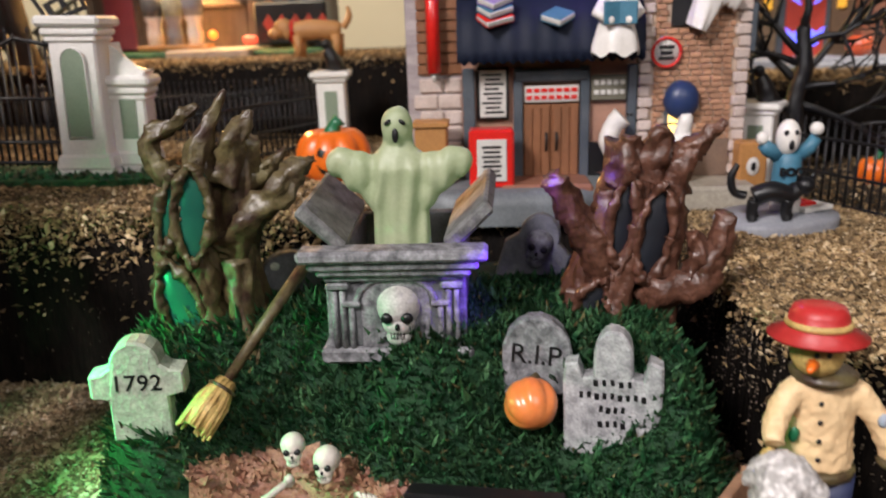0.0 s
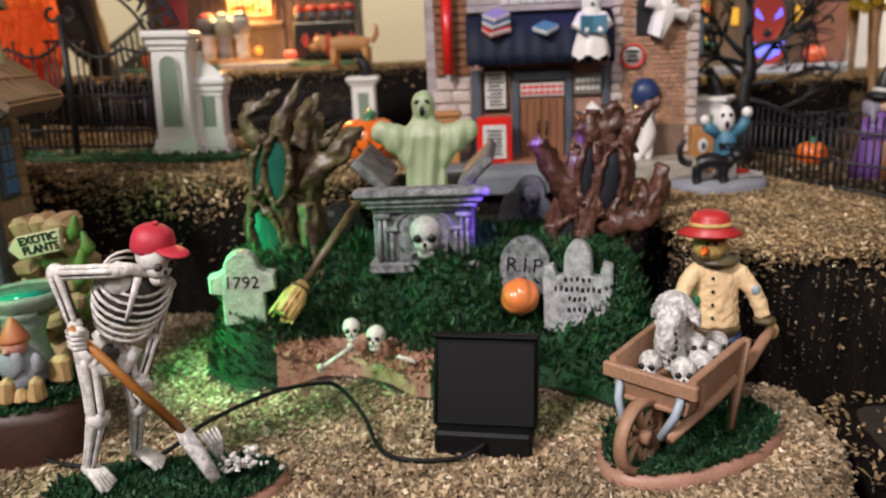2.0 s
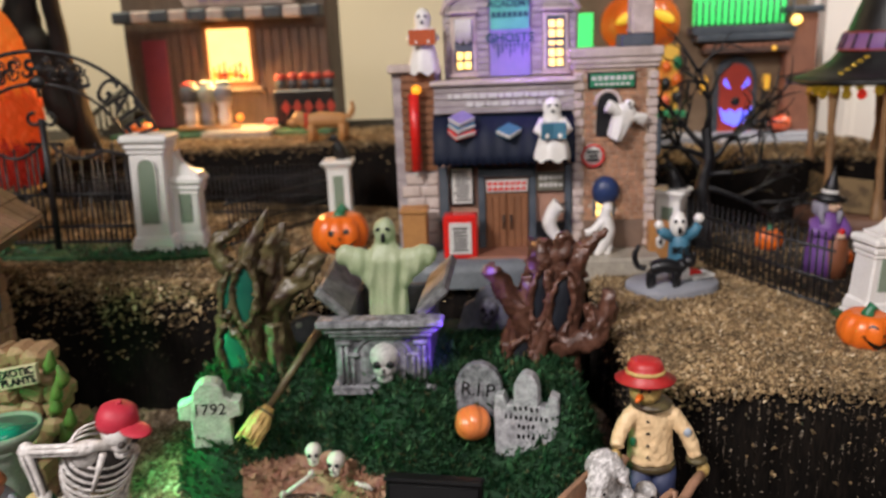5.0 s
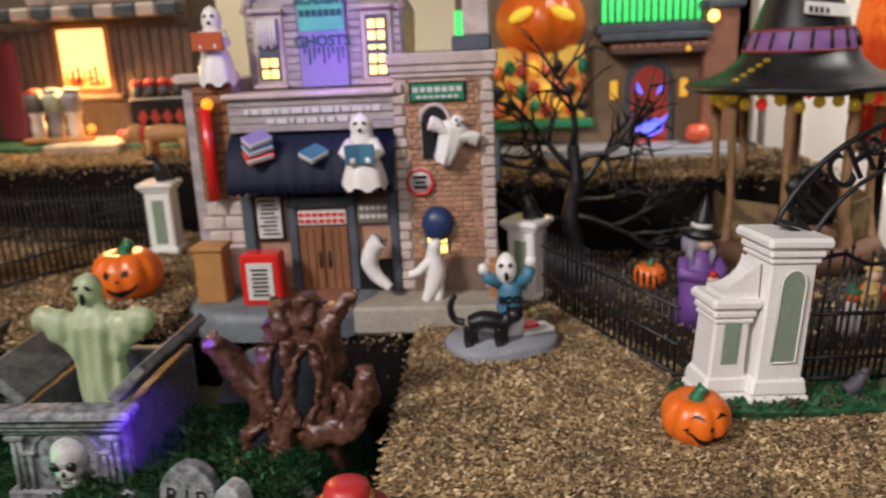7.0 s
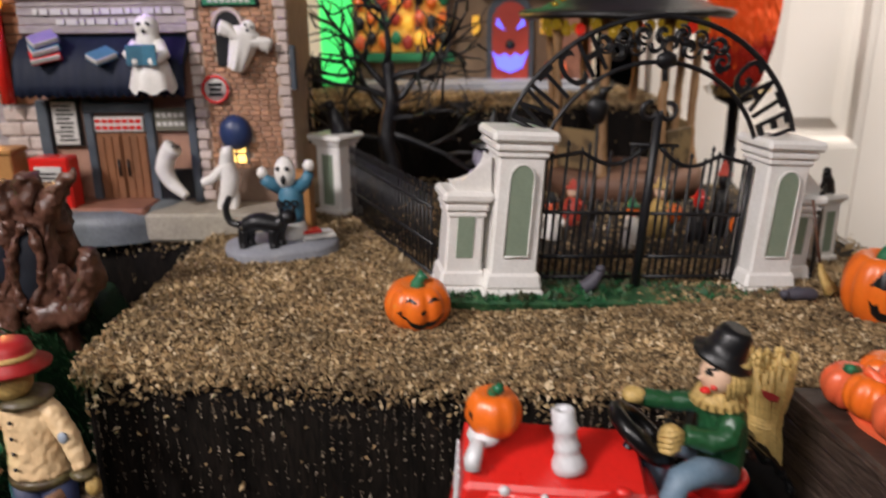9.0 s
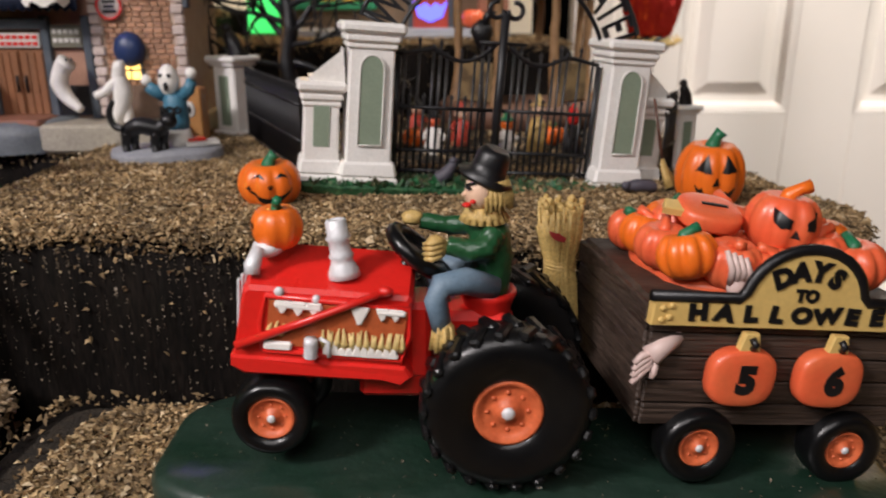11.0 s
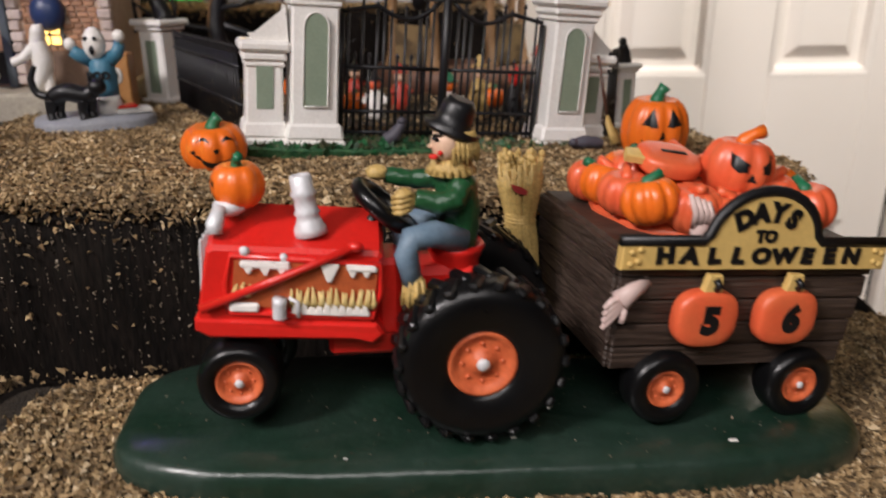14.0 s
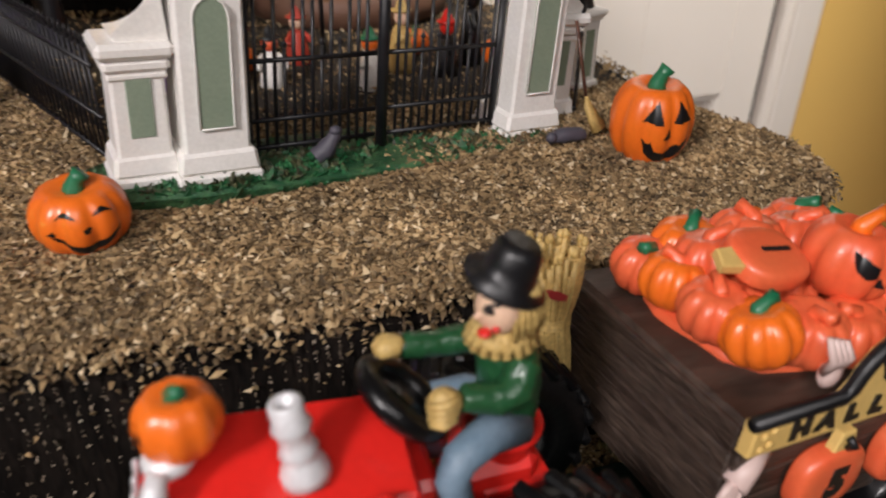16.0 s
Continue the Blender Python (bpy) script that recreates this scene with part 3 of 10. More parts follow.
tier("ground_graveyard", [(-0.42, 0.196), (0.0, 0.20), (0.20, 0.204), (0.258, 0.226), (0.268, 0.29), (0.262, 0.325), (0.218, 0.332), (0.214, 0.47), (-0.42, 0.47)],
     -0.066, -0.30, "low foam tier with pale wood chips under the graveyard", dens=0.75, seed=7, crumbs=9000, chips=CHIPS_PALE, radius=0.03, chip=0.0038)
tier("ground_left", [(-0.55, 0.475), (-0.20, 0.462), (-0.06, 0.452), (0.03, 0.47), (0.052, 0.50), (0.052, 0.74), (-0.55, 0.74)],
     0.0345, -0.30, "foam tier with tan wood chips behind the graveyard", slope=(-0.055, 0, -0.08, 0.5), dens=0.6, seed=9, crumbs=4000, radius=0.03, chip=0.0039, over=0.034, clip=(-0.40, 0.40, 0.1, 0.76))
tier("ground_back_left", [(-0.60, 0.745), (0.215, 0.745), (0.215, 1.06), (-0.60, 1.06)], 0.098, -0.30, "tall dark foam tier behind the fence", dens=0.22, seed=11, clip=(-0.4, 0.7, 0.25, 0.92))
tier("ground_back_right", [(0.218, 0.748), (0.585, 0.748), (0.585, 1.06), (0.218, 1.06)], 0.068, -0.30, "dark foam tier under the far houses", dens=0.12, seed=13, clip=(0.2, 0.7, 0.72, 0.92))
tier("ground_school", [(0.056, 0.545), (0.218, 0.545), (0.218, 0.742), (0.056, 0.742)], 0.004, -0.30, "dark foam block under the brick school", dens=0.3, seed=15)

# ---- the iron gates with white pillars ----
def pillar_shape(sh, x, w, h, panel):
    """A square pillar with plinth, shaft, cap and a sunk arched inset on the front."""
    base, shaft = w, w * 0.78
    k0 = len(sh.v)
    sh.box((x, 0, h / 2 + 0.004), (shaft, shaft, h - 0.022), 0.0012, taper=0.96)
    sh.rough(0.0002, 120, k0)
    plinth = [Shape().box((x, 0, 0.004), (base * 1.02, base * 0.98, 0.008), 0.001), Shape().box((x, 0, 0.0125), (base * 0.97, base * 0.93, 0.009), 0.0015, taper=0.93)]
    cap = [Shape().box((x, 0, h - 0.0125), (shaft * 1.07, shaft * 1.07, 0.003), 0.001), Shape().box((x, 0, h - 0.0085), (shaft * 1.18, shaft * 1.18, 0.005), 0.0015), Shape().box((x, 0, h - 0.003), (shaft * 1.36, shaft * 1.34, 0.006), 0.0018)]
    return plinth, cap


def footed(root, plinth, cap):
    for sh in plinth:
        part("plinth", sh.rough(0.0003, 120), CREAM, root)
    for sh in cap:
        part("cap", sh.rough(0.0003, 120), CREAM, root)


def arch_outline(w, z0, z1, n=8):
    pts = [(-w / 2, z0), (w / 2, z0)]
    for k in range(n + 1):
        a = math.pi * k / n
        pts.append((w / 2 * math.cos(a), z1 - w / 2 * 0.9 + w / 2 * 1.15 * math.sin(a)))
    return pts


def pillar(root, x, side):
    """The tall pillar, and the low one on its outer side with a curved sweep between them."""
    h, w = 0.093, 0.0335
    sh = Shape()
    feet = pillar_shape(sh, 0, w, h, True)
    body = part("pillar", sh, CREAM, root, "white pillar with a sage inset", pose(x, 0, 0))
    footed(body, *feet)
    part("inset", Shape().prism(arch_outline(0.0125, 0.027, 0.074), -0.01432, -0.0125, 0.0002), SAGE, body)
    part("inset_rim", rim(0.0125, 0.027, 0.074, -0.0150), CREAM, body)
    lo = Shape()
    lx = side * (0.0265 if side < 0 else 0.0225)
    feet = pillar_shape(lo, lx, 0.026, 0.060, True)
    sweep = [(side * 0.0135, 0.058), (side * 0.032, 0.058), (side * 0.034, 0.0625)]
    for k in range(9):
        a = math.pi / 2 * k / 8
        sweep.append((side * (0.034 - 0.0185 * math.sin(a)), 0.0625 + 0.016 * (1 - math.cos(a))))
    sweep = sweep if side > 0 else sweep[::-1]
    crest = Shape().prism(sweep, -0.009, 0.009, 0.0008)
    low = part("low_pillar", lo, CREAM, root, "low white pillar with a curved top", pose(x, 0.002 if side < 0 else 0.010, 0))
    footed(low, *feet)
    part("crest", crest, CREAM, low)
    part("inset", Shape().prism([(lx + p, z) for p, z in ((-0.0045, 0.024), (0.0045, 0.024), (0.0045, 0.047), (-0.0045, 0.047))], -0.0106, -0.009, 0.0002), SAGE, low)


def rim(w, z0, z1, y):
    pts = arch_outline(w + 0.0008, z0 - 0.0004, z1 + 0.0004)
    return Shape().tube([(p, y + 0.0006, z) for p, z in pts + pts[:1]], 0.0005, 5)


def iron_gate(m, label):
    root = thing("iron_gate", m, label, "gate", "iron gates")
    g = Shape()

    def strip(u, v):
        a = 2 * math.pi * v
        x, y = 0.128 * math.copysign(abs(math.cos(a)) ** 0.45, math.cos(a)), 0.026 * math.copysign(abs(math.sin(a)) ** 0.6, math.sin(a))
        k = min(1, u * 2) if u < 0.5 else 1
        r = 1 - 0.06 * (1 - k) if u < 0.5 else 2 * (1 - u)
        return (x * r, y * r - 0.002, (0.005 * k) + 0.0006 * noise.noise(Vector((x * r, y * r, u)) * 200))
    g.grid(strip, 10, 90)
    part("grass_base", g, GRASS, root, "dark green flocked ground strip")
    rng = random.Random(4)
    tuft = []
    for _ in range(2600):
        a, r = rng.uniform(0, 2 * math.pi), rng.uniform(0, 1) ** 0.5
        x, y = 0.125 * r * math.copysign(abs(math.cos(a)) ** 0.45, math.cos(a)), 0.0255 * r * math.copysign(abs(math.sin(a)) ** 0.6, math.sin(a)) - 0.002
        if r > 0.8 or y < 0.004:
            tuft.append((x, y, 0.0042 if r < 0.9 else 0.0025))
    blades("grass_flock", tuft, 0.0034, GATEGR, root, 14, 0.8, 0.75)
    for x, s in ((-0.0765, -1), (0.0765, 1)):
        pillar(root, x, s)
    # arch band with its two bows and lettering
    cz, r0, r1 = 0.0645, 0.0655, 0.0885
    ang = [math.radians(21 + 138 * k / 36) for k in range(37)]
    bow = Shape()
    for r, t in ((r0, 0.0013), (r1, 0.0015)):
        bow.tube([(r * math.cos(a), 0, cz + r * math.sin(a)) for a in ang], t, 6)
    for s in (-1, 1):
        a = math.radians(22)
        bow.tube([(s * r0 * math.cos(a), 0, cz + r0 * math.sin(a)), (s * r1 * math.cos(a), 0, cz + r1 * math.sin(a))], 0.0012, 6)
    arch = part("arch", bow, IRON, root, "black iron lettered arch")
    words = [("W", 152), ("I", 145), ("T", 139), ("C", 131), ("H", 121.5), ("G", 51), ("A", 42), ("T", 34.5), ("E", 27.5)]
    for ch, deg in words:
        a = math.radians(deg)
        rm = (r0 + r1) / 2
        letters("letter", ch, 0.0285, IRON, arch, pose(rm * math.cos(a), 0, cz + rm * math.sin(a), 0, 90 - deg, 0) @ Matrix.Diagonal((0.58, 1, 1, 1)), 0.0009, bold=0.0003)
    for k, deg in enumerate(range(64, 118, 4)):
        a = math.radians(deg)
        rm = (r0 + r1) / 2 + (0.003 if k % 2 else -0.003)
        c = Vector((rm * math.cos(a), 0, cz + rm * math.sin(a)))
        for s in (0, 1, 2):
            ph = rng.uniform(0, 6.28)
            part("scroll", Shape().tube([c + Vector((math.cos(ph + q) * (0.001 + 0.0011 * q), -0.001 + 0.0005 * s, math.sin(ph + q) * (0.001 + 0.0011 * q))) for q in [i * 0.5 for i in range(9)]], 0.0009, 5), IRON, arch)
    hang = Shape()
    hang.ball((0, -0.001, 0.131), (0.006, 0.003, 0.005), 10, 6, bumpy=0.4, freq=300)
    hang.tube([(0, 0, 0.130), (0.001, -0.001, 0.120)], 0.0016, 6)
    part("finial", hang, IRON, arch)
    # the two leaves
    for s in (-1, 1):
        leaf = Shape()
        x0, x1 = s * 0.003, s * 0.0605
        for z in (0.0105, 0.0225, 0.0475):
            leaf.tube([(x0, 0, z), (x1, 0, z)], 0.0012, 6)
        top = lambda x: 0.077 + 0.012 * (1 - abs(x) / 0.06) - 0.010 * math.sin(math.pi * min(1, abs(x) / 0.04)) * (abs(x) < 0.04)  # noqa: E731
        leaf.tube([(s * (0.004 + 0.0565 * k / 14), 0, top(0.004 + 0.0565 * k / 14)) for k in range(15)], 0.0013, 6)
        lf = part("gate_leaf", leaf, IRON, root, "black iron gate leaf")
        for k in range(13):
            x = s * (0.0075 + k * 0.0041)
            tall = k % 3 == 1
            zt = top(abs(x)) + (0.004 if tall else -0.001) if k % 2 == 0 or tall else 0.052
            b = Shape().tube([(x, 0, 0.0085), (x, 0, zt)], 0.00085, 6)
            b.lathe([(0.0001, 0.004), (0.0014, 0.0015), (0.0004, 0), (0.001, -0.0006), (0.0005, -0.001)][::-1], (x, 0, zt), 6)
            part("bar", b, IRON, lf)
        part("end_post", Shape().tube([(x1, 0, 0.007), (x1, 0, 0.076)], 0.0018, 8), IRON, lf)
    post = Shape().tube([(0, -0.001, 0.005), (0, -0.001, 0.103)], 0.0027, 8)
    post.tube([(-0.014, -0.001, 0.086), (0.014, -0.001, 0.086)], 0.0011, 6)
    for s in (-1, 1):
        post.tube([(s * (0.0055 + 0.0045 * math.cos(q)), -0.001, 0.1045 + 0.0045 * math.sin(q)) for q in [math.pi + i * 0.55 for i in range(10)]], 0.0014, 6)
    part("middle_post", post, IRON, root)
    return root


GATEGR = mat("mottled_green_flock", (0.015, 0.10, 0.035), 0.45, (0.07, 0.05, 0.025), 150, 0.8, 0.4, 900, 0.8, 700, island=0.6, sharp=True)
GATE = iron_gate(pose(0.4910, 0.4575, -0.0018, 0, 4.2, 12.0), "black iron gate between two white pillars on a green strip")
GATE2 = copy_thing(GATE, pose(-0.2190, 0.5290, 0.0420, 0, 2.0, 6) @ Matrix.Scale(1.07, 4))
GATE2["label"] = "second black iron gate with white pillars beside the graveyard"

# ---- the countdown tractor with its cart ----
def pumpkin_shape(sh, r, h, ribs=9, depth=0.10, n=54, rings=14, c=(0, 0, 0), m=None):
    m = m or Matrix()

    def fn(u, v):
        a, th = 2 * math.pi * u, math.pi * v
        k = 1 - depth * (abs(math.cos(ribs * a / 2)) ** 6) * math.sin(th) ** 0.6
        q = r * (math.sin(th) ** 0.8) * k
        z = -h / 2 * math.cos(th) - 0.10 * h * math.exp(-((math.pi - th) / 0.35) ** 2) * 1.6
        return m @ Vector((q * math.cos(a), q * math.sin(a), z + h / 2)) + Vector(c)
    sh.grid(fn, n, rings, closed=True)


def pumpkin_point(r, h, az, el, out=0.0, ribs=9, depth=0.07):
    """A place on the front of a pumpkin: az to its right, el up, in degrees; out: beyond its skin."""
    a, th = math.radians(az - 90), math.radians(el + 90)
    q = r * (math.sin(th) ** 0.8) * (1 - depth * (abs(math.cos(ribs * a / 2)) ** 6) * math.sin(th) ** 0.6) + out
    return Vector((q * math.cos(a), q * math.sin(a), -h / 2 * math.cos(th) + h / 2))


def face_patch(r, h, outline, ribs=9, depth=0.11, step=1.6):
    """A painted face mark: an outline in degrees filled with small cells that follow the pumpkin's ribs, as a thin raised film."""
    sh = Shape()
    lo = [min(p[k] for p in outline) for k in (0, 1)]
    hi = [max(p[k] for p in outline) for k in (0, 1)]
    nu, nv = int((hi[0] - lo[0]) / step) + 1, int((hi[1] - lo[1]) / step) + 1
    gx, gy = np.meshgrid(lo[0] + (np.arange(nu) + 0.5) * step, lo[1] + (np.arange(nv) + 0.5) * step, indexing="ij")
    hit = inside(list(outline), gx.ravel(), gy.ravel()).reshape(nu, nv)
    at = {}

    def vert(i, k):
        if (i, k) not in at:
            at[i, k] = len(at)
            pts.append(tuple(pumpkin_point(r, h, lo[0] + i * step, lo[1] + k * step, 0.00022, ribs, depth)))
        return at[i, k]
    pts, faces = [], []
    for i in range(nu):
        for k in range(nv):
            if hit[i, k]:
                faces.append((vert(i, k), vert(i + 1, k), vert(i + 1, k + 1), vert(i, k + 1)))
    return sh.add(pts, faces)


def stem_shape(h, r, up, lean=0.25, n=6):
    return Shape().tube([(0, 0, h - 0.12 * h), (0, 0, h * 1.0), (r * lean, 0, h + up * 0.6), (r * lean * 2, 0, h + up)], [r * 0.28, r * 0.2, r * 0.16, r * 0.2], n)


def pillow(x, z, rx, rz, y):
    """A flat tile with a squarish oval outline and a softly rounded front towards -y."""
    rings = [(0.0, 0.004), (0.97, 0.004), (1.0, 0.003), (1.0, 0.0004), (0.985, -0.0008), (0.94, -0.0017), (0.86, -0.0023), (0.6, -0.0026), (0.0, -0.0027)]

    def fn(u, v):
        k, dy = rings[round(v * 8)]
        a = 2 * math.pi * u
        return Vector((x + rx * k * math.copysign(abs(math.cos(a)) ** 0.72, math.cos(a)), y + dy, z + rz * k * math.copysign(abs(math.sin(a)) ** 0.72, math.sin(a))))
    return Shape().grid(fn, 44, 8, closed=True)


def wheel(root, c, r, w, rr, yaw, lugs):
    wh = thing("wheel", pose(*c, 0, 0, yaw), "", "")
    wh.parent = root
    ty = Shape()
    rot = Matrix.Rotation(-math.pi / 2, 4, "X")
    prof = [(rr * 1.0, -w * 0.40), (rr * 1.12, -w * 0.5), (r * 0.80, -w * 0.56), (r * 0.93, -w * 0.5), (r, -w * 0.32), (r, w * 0.32), (r * 0.93, w * 0.5), (rr * 1.1, w * 0.5), (rr * 0.95, w * 0.3)]
    ty.lathe(prof, (0, 0, 0), 40, rot, caps=False)
    tyre = part("tyre", ty, TYRE, wh)
    if lugs:
        me = mesh_of("lug", Shape().box((0, 0, 0), (r * 0.14, w * 0.60, r * 0.10), 0.0012).rough(0.0004, 300), TYRE)
        for k in range(22):
            for s in (-1, 1):
                lug = new("lug", me)
                lug.parent = tyre
                lug.matrix_basis = Matrix.Rotation(2 * math.pi * k / 22 + s * 0.071, 4, "Y") @ pose(0, s * w * 0.25, r * 0.985) @ pose(0, 0, 0, 0, 0, s * 26)
    rim_s = Shape().lathe([(rr * 0.99, -w * 0.30), (rr, -w * 0.43), (rr * 0.9, -w * 0.44), (rr * 0.8, -w * 0.34), (rr * 0.35, -w * 0.30), (rr * 0.3, -w * 0.42), (0.0002, -w * 0.43)][::-1], (0, 0, 0), 28, rot)
    for k in range(8):
        a = 2 * math.pi * k / 8
        rim_s.ball((rr * 0.58 * math.cos(a), -w * 0.33, rr * 0.58 * math.sin(a)), (rr * 0.075, rr * 0.05, rr * 0.075), 6, 4)
    part("rim", rim_s, RIMO, wh, "orange wheel rim")
    part("hub", Shape().ball((0, -w * 0.44, 0), (rr * 0.2, rr * 0.12, rr * 0.2), 10, 6), SILVER, wh, "silver hub")
    return wh


TYRE = mat("black_tyre_paint", (0.0035, 0.0035, 0.004), 0.30, (0.008, 0.008, 0.008), 60, 0.5, bump=0.15, bump_scale=260, coat=0.1, spec=0.35)
RIMO = mat("orange_rim_paint", (0.70, 0.16, 0.06), 0.4, (0.45, 0.07, 0.02), 200, 0.6, 0.1, 600, 0.15, 400)
PLANKB = mat("dark_wood_paint", (0.036, 0.022, 0.016), 0.5, (0.085, 0.058, 0.044), 60, 0.6, 0.45, 300, 1.0, 220, stretch=(0.18, 0.6, 3))
SIGNY = mat("cream_yellow_paint", (0.72, 0.50, 0.17), 0.42, (0.62, 0.40, 0.12), 70, 0.5, 0.05, 500, 0.1, 300)
STRAW = mat("straw_paint", (0.60, 0.42, 0.15), 0.5, (0.36, 0.22, 0.06), 200, 0.7, 0.2, 900, 0.5, 500)
JEANS = mat("blue_jeans_paint", (0.13, 0.2, 0.27), 0.5, (0.22, 0.3, 0.38), 160, 0.5, 0.1, 700, 0.2, 400)
COATG = mat("green_coat_paint", (0.012, 0.07, 0.025), 0.35, (0.02, 0.09, 0.03), 90, 0.5, 0.1, 500, 0.2, 260, coat=0.2)
SKIN = mat("pale_face_paint", (0.75, 0.52, 0.36), 0.45, (0.7, 0.4, 0.28), 120, 0.5)
PALE = mat("pale_flesh_paint", (0.66, 0.50, 0.46), 0.42, (0.56, 0.40, 0.36), 120, 0.5)


def tractor():
    root = thing("tractor_ornament", pose(0.487, 0.265, -0.0795), "red toothed tractor pulling a pumpkin cart on a dark green base", "ornament")
    base = Shape()

    def slabf(u, v):
        a = 2 * math.pi * v
        x, y = 0.1465 * math.copysign(abs(math.cos(a)) ** 0.5, math.cos(a)), 0.042 * math.copysign(abs(math.sin(a)) ** 0.62, math.sin(a))
        lv = [(0.99, 0.0), (1.0, 0.003), (1.0, 0.009), (0.985, 0.0125), (0.95, 0.0145), (0.6, 0.0150), (0.25, 0.0152), (0.0, 0.0152)][round(u * 7)]
        p = Vector((x * lv[0] + 0.010, y * lv[0] + 0.003 + 0.012 * (x < 0) * min(1, -x * 8) * (y > 0) * lv[0], lv[1]))
        p.z += 0.0008 * noise.noise(p * 60) - 0.035 * p.x
        return p
    base.grid(slabf, 7, 80)
    part("base", base, GREENB, root, "glossy dark green base with paint chips")
    nick = Shape()
    for x, y, q in ((0.095, -0.026, 0.0016), (0.012, -0.02, 0.0011), (0.03, 0.0, 0.0008), (-0.05, -0.03, 0.0007), (0.07, -0.012, 0.0006)):
        nick.box((x, y, 0.0152 - 0.035 * x), (q * 2, q, 0.0006), 0.0002)
    part("paint_chip", nick, WHITE, root, "bare white paint chips")
    rng = np.random.default_rng(31)
    px, py = rng.uniform(-0.125, 0.145, 150), rng.uniform(-0.034, 0.036, 150)
    bits = flakes("wood_crumbs", np.column_stack([px, py, 0.0154 - 0.035 * px]), 0.0010, CRUMB, "", "", 32)
    bits.parent = root
    # bonnet: a red block, its mouth open along the side
    b = Shape()
    y0 = -0.0145
    lean = pose(-0.0665, 0, 0.0785, 0, 4.5, 0) @ pose(0.0665, 0, -0.0785)
    prof = [(-0.0980, 0.0613), (-0.0370, 0.0613), (-0.0350, 0.0885), (-0.0365, 0.0903), (-0.0925, 0.0905), (-0.0945, 0.0885)]
    b.prism(prof, y0, y0 + 0.027, 0.0014)
    b.v = [(x, y, z + (0.0078 * (y - y0) / 0.027 if z > 0.08 else 0)) for x, y, z in b.v]
    b.rough(0.0003, 160)
    bonnet = part("bonnet", b, RED, root, "glossy red tractor bonnet", lean)
    mo = Shape().prism([(-0.0860, 0.0690), (-0.0375, 0.0688), (-0.0362, 0.0852), (-0.0850, 0.0862)], y0 - 0.0006, y0 + 0.001, 0.0003)
    mouth = part("mouth", mo, MOUTH, bonnet, "dull orange open mouth")
    lip = Shape().tube([(-0.0870, y0 - 0.0004, 0.0668), (-0.0375, y0 - 0.0004, 0.0664), (-0.0352, y0 - 0.0002, 0.0760), (-0.0360, y0 - 0.0004, 0.0866), (-0.0862, y0 - 0.0004, 0.0876), (-0.0880, y0 - 0.0002, 0.0770), (-0.0870, y0 - 0.0004, 0.0668)], 0.0011, 7)
    part("lip", lip.rough(0.0004, 260), RED, bonnet)
    teeth = Shape()
    teeth.box((-0.0745, y0 - 0.0012, 0.0848), (0.0170, 0.0024, 0.0024), 0.0008, Matrix.Rotation(0.03, 4, "Y"))
    teeth.box((-0.0420, y0 - 0.0012, 0.0848), (0.0100, 0.0024, 0.0020), 0.0008)
    for x, w, hh in ((-0.0800, 0.0050, 0.0034), (-0.0745, 0.0052, 0.0038), (-0.0690, 0.0050, 0.0034), (-0.0530, 0.0062, 0.0056), (-0.0452, 0.0044, 0.0036), (-0.0405, 0.0044, 0.0036)):
        teeth.prism([(x - w / 2, 0.0852), (x - w * 0.1, 0.0852 - hh), (x + w * 0.12, 0.0852 - hh), (x + w / 2, 0.0852), (x + w / 2, 0.0864), (x - w / 2, 0.0864)], y0 - 0.0022, y0, 0.0005)
    part("upper_teeth", teeth.rough(0.0003, 300), WHITE, bonnet)
    low = Shape()
    rng = random.Random(2)
    for k in range(10):
        x = -0.0640 + k * 0.0026
        hh = 0.0036 + rng.uniform(-0.0008, 0.0010)
        low.prism([(x - 0.0017, 0.0674), (x + 0.0017, 0.0674), (x + 0.0010, 0.0678 + hh), (x - 0.0008, 0.0674 + hh)], y0 - 0.0024, y0, 0.0005)
    low.box((-0.0520, y0 - 0.0012, 0.0682), (0.0270, 0.0024, 0.0022), 0.0008)
    low.box((-0.0815, y0 - 0.0012, 0.0692), (0.0100, 0.0024, 0.0034), 0.0009)
    part("lower_teeth", low.rough(0.0003, 300), WHITE, bonnet)
    fl = Shape()
    for k in range(11):
        x = -0.0645 + k * 0.0026
        tall = 0.0040 + rng.uniform(-0.0008, 0.0014)
        for q in (-0.0006, 0.0007):
            fl.tube([(x + q, y0 - 0.0008, 0.0700), (x + q * 1.8, y0 - 0.0020, 0.0725), (x + q * 1.2 + rng.uniform(-0.0006, 0.0006), y0 - 0.0012, 0.0722 + tall)], [0.0011, 0.0010, 0.0003], 6)
    for k in range(3):
        x = -0.0850 + k * 0.0022
        fl.tube([(x, y0 - 0.0006, 0.0735), (x + 0.0004, y0 - 0.0016, 0.0755), (x + 0.0012, y0 - 0.0008, 0.0785 - 0.0008 * abs(k - 1))], [0.0012, 0.0010, 0.0003], 6)
    tagged(part("inner_gum", fl, GUMY, bonnet, "pale yellow ridged inner gum"), kind="stuff")
    rod = Shape().tube([(-0.0960, y0 - 0.0020, 0.0685), (-0.0700, y0 - 0.0030, 0.0808), (-0.0455, y0 - 0.0022, 0.0925)], [0.0018, 0.0014, 0.0014], 8)
    rod.ball((-0.0445, y0 - 0.002, 0.0930), (0.0028, 0.002, 0.0018), 8, 6)
    part("rod", rod, RED, bonnet)
